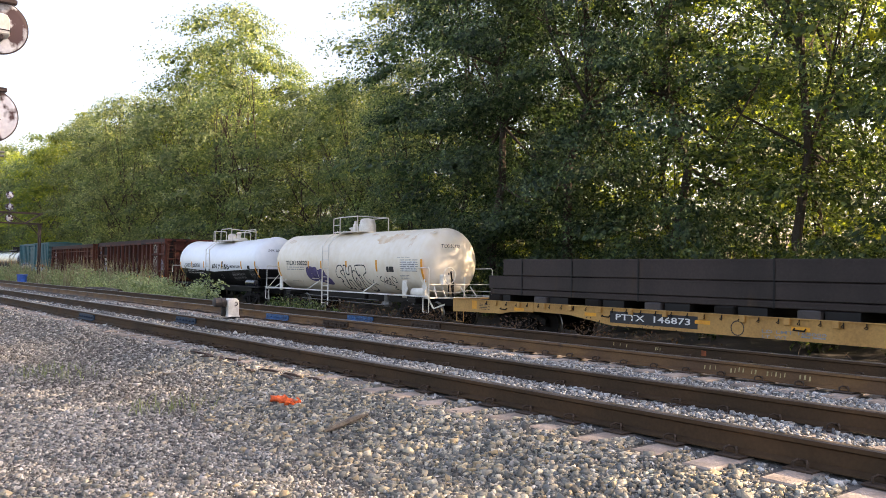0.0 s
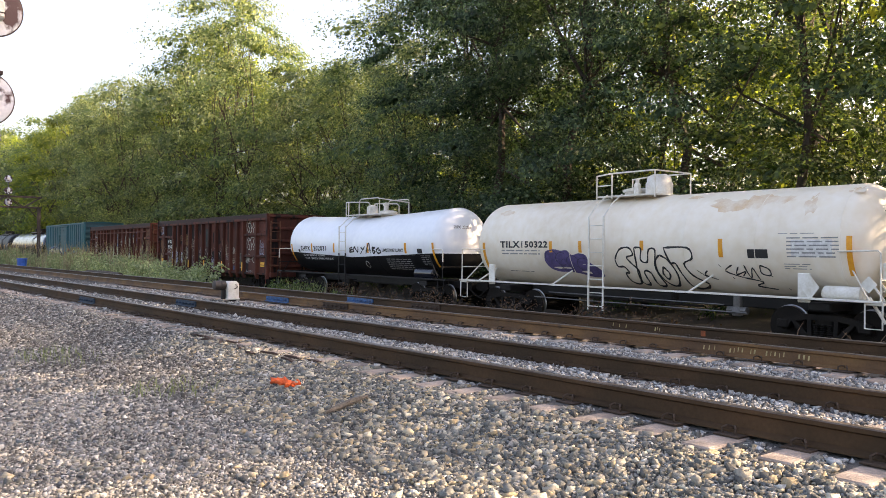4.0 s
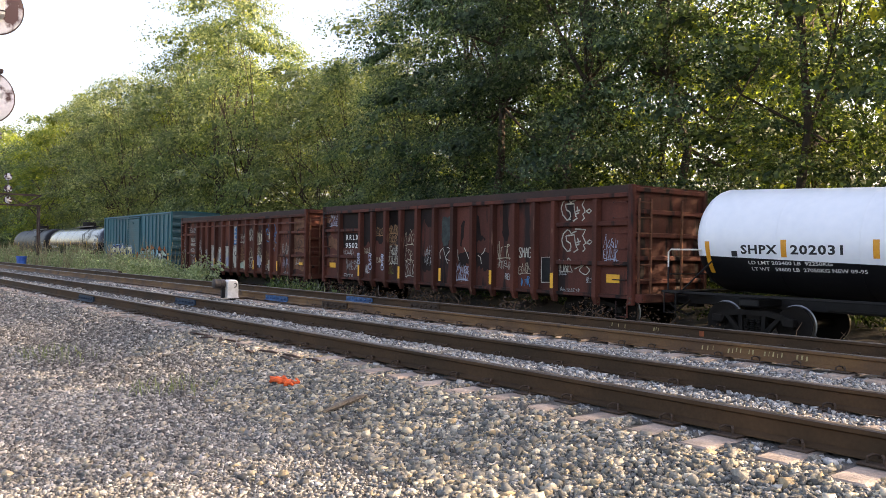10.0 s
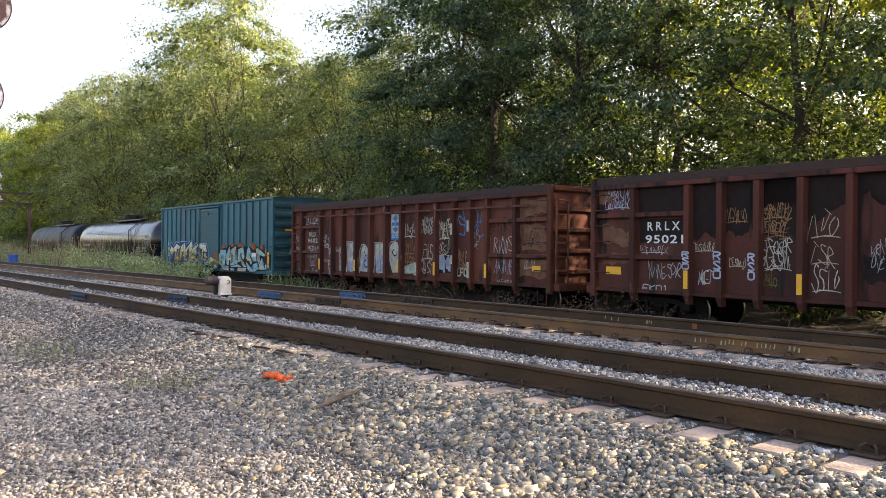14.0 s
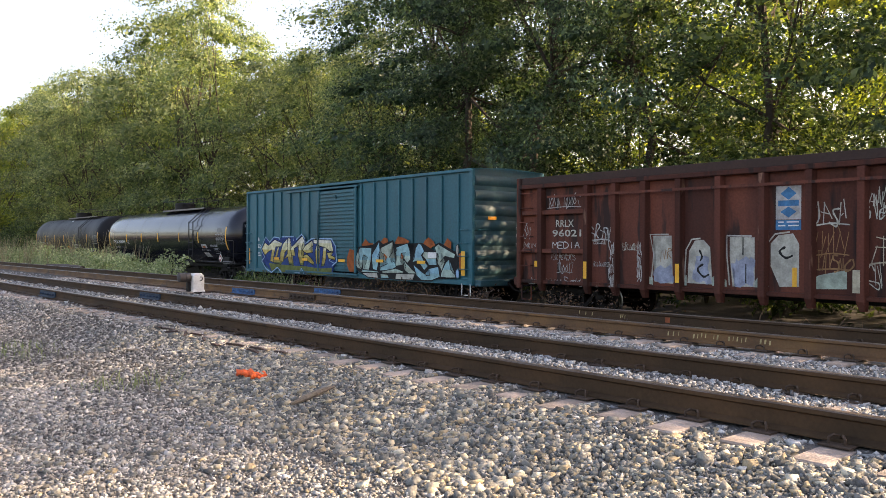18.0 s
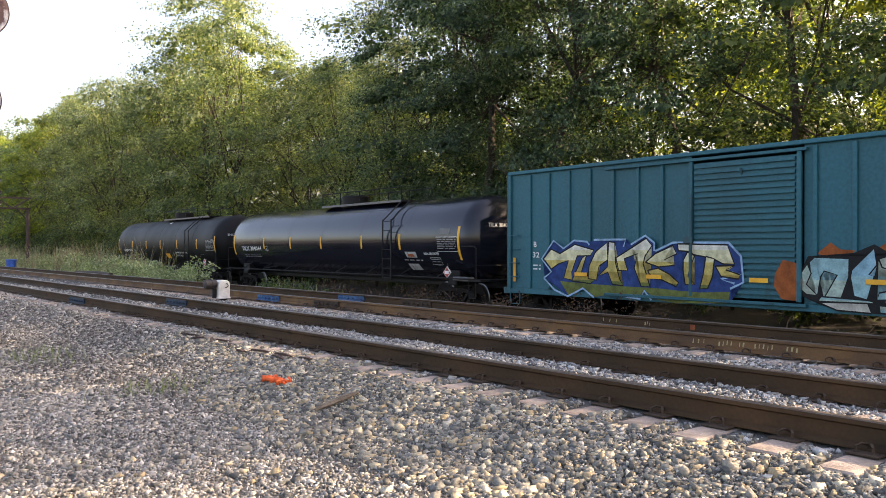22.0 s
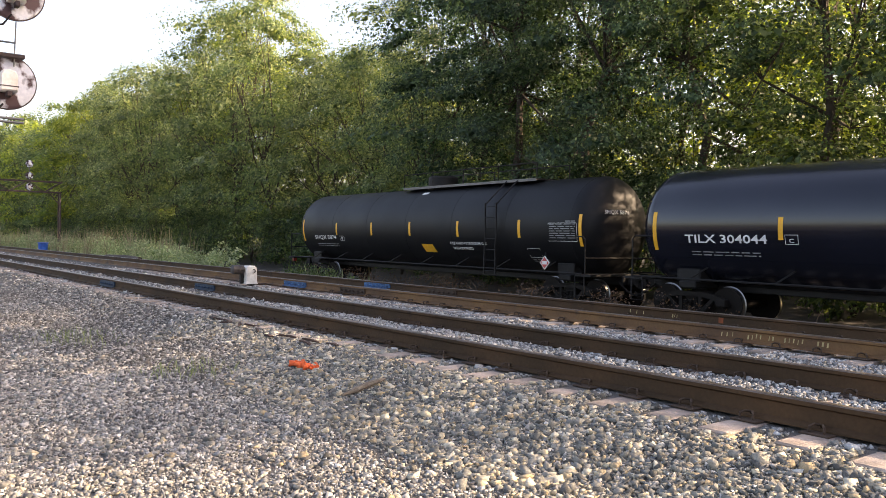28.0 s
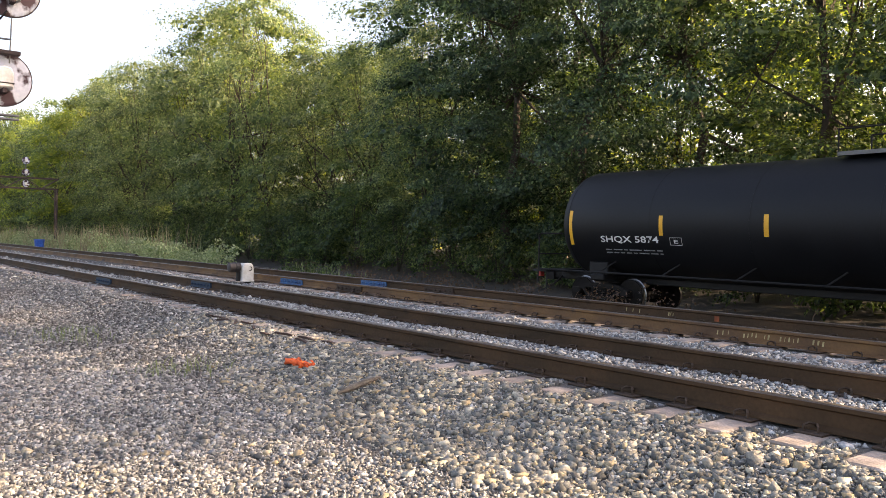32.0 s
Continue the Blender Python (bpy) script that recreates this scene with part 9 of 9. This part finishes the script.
# splintered bits of old tie beside the near rail
rngs = random.Random(12)
for k in range(11):
    x = -11.6 + 0.36 * k + rngs.uniform(-0.15, 0.15)
    y, l, w = 4.62 + rngs.uniform(-0.16, 0.10), rngs.uniform(0.22, 0.60), rngs.uniform(0.02, 0.05)
    d = Shape().prism([(-l / 2, 0), (l * 0.42, 0.004), (l / 2, 0.016), (l * 0.1, 0.030), (-l * 0.40, 0.022)], -w / 2, w / 2)
    o = tagged(part("wood_splinter", d, M_SPLINTER), "broken reddish brown splinter of an old tie beside the rail", "wood debris", "splinters by the track")
    o.matrix_world = pose(x, y, surface_z(x, y) + 0.025, 0, rngs.uniform(-6, 6), rngs.uniform(-28, 22))

# old logs and blue bin by the weeds
lg = Shape().tube([(-42.2, 11.35, -0.13), (-39.5, 11.4, -0.10), (-36.8, 11.3, -0.12)], [0.13, 0.15, 0.14], 8)
tagged(part("old_tie_log", lg, M_BARK), "dark old timber lying beside the track", "log")
bn = thing("blue_bin", "bright blue plastic bin among the weeds", "bin", m=pose(-62.0, 12.4, ground_z(-62.0, 12.4) - 0.02) @ Matrix.Diagonal((0.74, 0.74, 0.95, 1)))
part("bucket", Shape().lathe([(0.0, 0.34), (0.02, 0.36), (0.98, 0.44), (1.0, 0.42), (0.96, 0.40), (0.1, 0.33)], 0, 18, "z"), M_BIN, bn, "", True)
part("rim", Shape().lathe([(0.97, 0.44), (0.99, 0.475), (1.04, 0.475), (1.05, 0.44)], 0, 18, "z"), M_BIN, bn, "", True)


# ---- signals ----
def signal_head(parent, x, y, z, r, near=True):
    """A round target seen from behind, with its lamp case."""
    n = 40 if near else 16
    t = part("signal_target", Shape().lathe([(x - 0.03, r), (x - 0.012, r), (x - 0.004, r * 0.97), (x, r * 0.9), (x, 0.01)], z, n, "x", 0, y), M_SIGNAL, parent, "round signal target with peeling white paint")
    part("target_rim", Shape().tube([(x - 0.02, y + r * math.cos(a), z + r * math.sin(a)) for a in np.linspace(0, 6.2832, n + 1)], 0.014, 5), M_SIGNAL_DARK, t)
    s = Shape()
    w, h = r * 0.30, r * 0.80
    prof = [(-w, -h * 0.5), (w, -h * 0.5), (w, h * 0.25), (w * 0.7, h * 0.45), (0, h * 0.52), (-w * 0.7, h * 0.45), (-w, h * 0.25)]
    k = len(prof)
    vs = [(x + dx, y + a * q, z + b * q) for dx, q in ((0.004, 1.0), (0.16, 1.0), (0.19, 0.85)) for a, b in prof]
    s.add(vs, [(i, (i + 1) % k, k + (i + 1) % k, k + i) for i in range(k)] + [(k + i, k + (i + 1) % k, 2 * k + (i + 1) % k, 2 * k + i) for i in range(k)] + [tuple(range(2 * k, 3 * k))])
    part("lamp_case", s, M_WHITEBOX, t, "white lamp case")
    part("case_hinge", Shape().box(x + 0.05, x + 0.2, y - 0.03, y + 0.03, z - h * 0.75, z - h * 0.5, 0.01), M_SIGNAL_DARK, t)
    part("case_band", Shape().box(x + 0.02, x + 0.196, y - w * 1.06, y + w * 1.06, z - h * 0.30, z - h * 0.25), M_SIGNAL_DARK, t)


near_sig = thing("signal_mast", "old railway signal with two round white targets on a steel mast", "railway signal")
SX = -12.2
signal_head(near_sig, SX, UY, UZ, 0.36)
signal_head(near_sig, SX, LY, LZ, 0.36)
my = LY - 0.34
part("mast", Shape().tube([(SX - 0.1, my, -0.6), (SX - 0.1, my, 5.3)], 0.075, 12), M_STEEL, near_sig)
part("mast_base", Shape().box(SX - 0.3, SX + 0.1, my - 0.2, my + 0.2, -0.60, -0.45, 0.02), M_STEEL, near_sig)
for z, y in ((UZ, UY), (LZ, LY)):
    part("bracket", Shape().tube([(SX - 0.1, my, z + 0.1), (SX - 0.06, y, z + 0.02)], 0.035), M_SIGNAL_DARK, near_sig)
    part("rim_band", Shape().box(SX + 0.03, SX + 0.12, y - 0.30, y + 0.20, z + 0.31, z + 0.37, 0.01), M_SIGNAL_DARK, near_sig)
    part("cable", Shape().tube([(SX + 0.05, y - 0.05, z - 0.3), (SX + 0.03, y - 0.15, z - 0.45), (SX - 0.02, my, z - 0.5)], 0.014), M_BLACK, near_sig)
part("rod", Shape().tube([(SX + 0.08, LY + 0.07, LZ + 0.2), (SX + 0.08, LY + 0.09, UZ - 0.4)], 0.010, 5), M_STEEL, near_sig)
part("cross_bar", Shape().tube([(SX - 0.05, my, LZ + 0.54), (SX + 0.08, LY + 0.09, LZ + 0.52)], 0.014, 5), M_STEEL, near_sig)
for dz in (-0.48, -0.53):
    part("bracket_arm", Shape().tube([(SX, my, LZ + dz), (SX + 0.05, LY + 0.20, LZ + dz - 0.01)], 0.018, 6), M_STEEL, near_sig)

far_sig = thing("signal_bridge", "dark steel signal bridge with three small round targets", "signal bridge")
FX = -81.0
for z in FZ:
    signal_head(far_sig, FX, FY, z, 0.33, False)
part("signal_post", Shape().tube([(FX - 0.05, FY, 4.5), (FX - 0.05, FY, FZ[0] + 0.3)], 0.05), M_STEEL, far_sig)
for z, x in ((BZ0, -0.35), (BZ0, 0.35), (BZ1, -0.35), (BZ1, 0.35)):
    part("chord", Shape().box(FX + x - 0.06, FX + x + 0.06, -2.5, BY, z - 0.06, z + 0.06), M_SIGNAL_DARK, far_sig)
nb = 14
for k in range(nb):
    a, b = -2.5 + (BY + 2.5) * k / nb, -2.5 + (BY + 2.5) * (k + 1) / nb
    za, zb = (BZ0, BZ1) if k % 2 else (BZ1, BZ0)
    for x in (-0.35, 0.35):
        part("brace", Shape().tube([(FX + x, a, za), (FX + x, b, zb)], 0.04, 5), M_SIGNAL_DARK, far_sig)
for y in (-2.4, BY - 0.15):
    for x in (-0.35, 0.35):
        part("column", Shape().box(FX + x - 0.06, FX + x + 0.06, y - 0.06, y + 0.06, -1.3, BZ0), M_SIGNAL_DARK, far_sig)
part("knee_brace", Shape().tube([(FX + 0.35, BY - 1.2, BZ0), (FX + 0.35, BY - 0.15, BZ0 - 1.2)], 0.05, 5), M_SIGNAL_DARK, far_sig)


# ---- movement ----
TRAIN = [
    (0.0, 0.0), (1.0, 3.82), (2.0, 7.59), (3.0, 11.35), (3.5, 13.22), (5.5, 20.7), (6.0, 22.55), (7.0, 26.22), (8.0, 29.84), (9.0, 33.42), (10.0, 37.08),
    (11.0, 40.82), (12.0, 44.59), (13.0, 48.48), (14.0, 52.36), (14.5, 54.29), (16.5, 61.98), (17.0, 63.96), (18.0, 67.97), (19.0, 71.99), (20.0, 75.98),
    (21.0, 80.01), (22.0, 84.08), (23.0, 88.21), (24.0, 92.35), (25.0, 96.48), (25.5, 98.55), (27.5, 106.94), (28.0, 109.07), (29.0, 113.35), (30.0, 117.56),
    (31.0, 121.89), (32.0, 126.33)]


def motions():
    """The train rolls to the right; its wheels turn with it."""
    for ob, xc in CARS:
        rows = []
        for t, s in TRAIN:
            x = xc + s
            rows.append((t, pose(x * math.cos(BETA), YT + x * math.sin(BETA), Z3 + GRADE * x, 0, 0, math.degrees(BETA))))
        walk(ob, rows)
    ts = [t for t, s in TRAIN]
    ss = [s for t, s in TRAIN]
    for ob, place, radius in AXLES:
        rows = []
        for k in range(215):
            t = min(k * 0.15, 32.0)
            a = float(np.interp(t, ts, ss)) / radius
            rows.append((t, Matrix.Translation(place) @ Matrix.Rotation(a, 4, "Y")))
        walk(ob, rows)


motions()
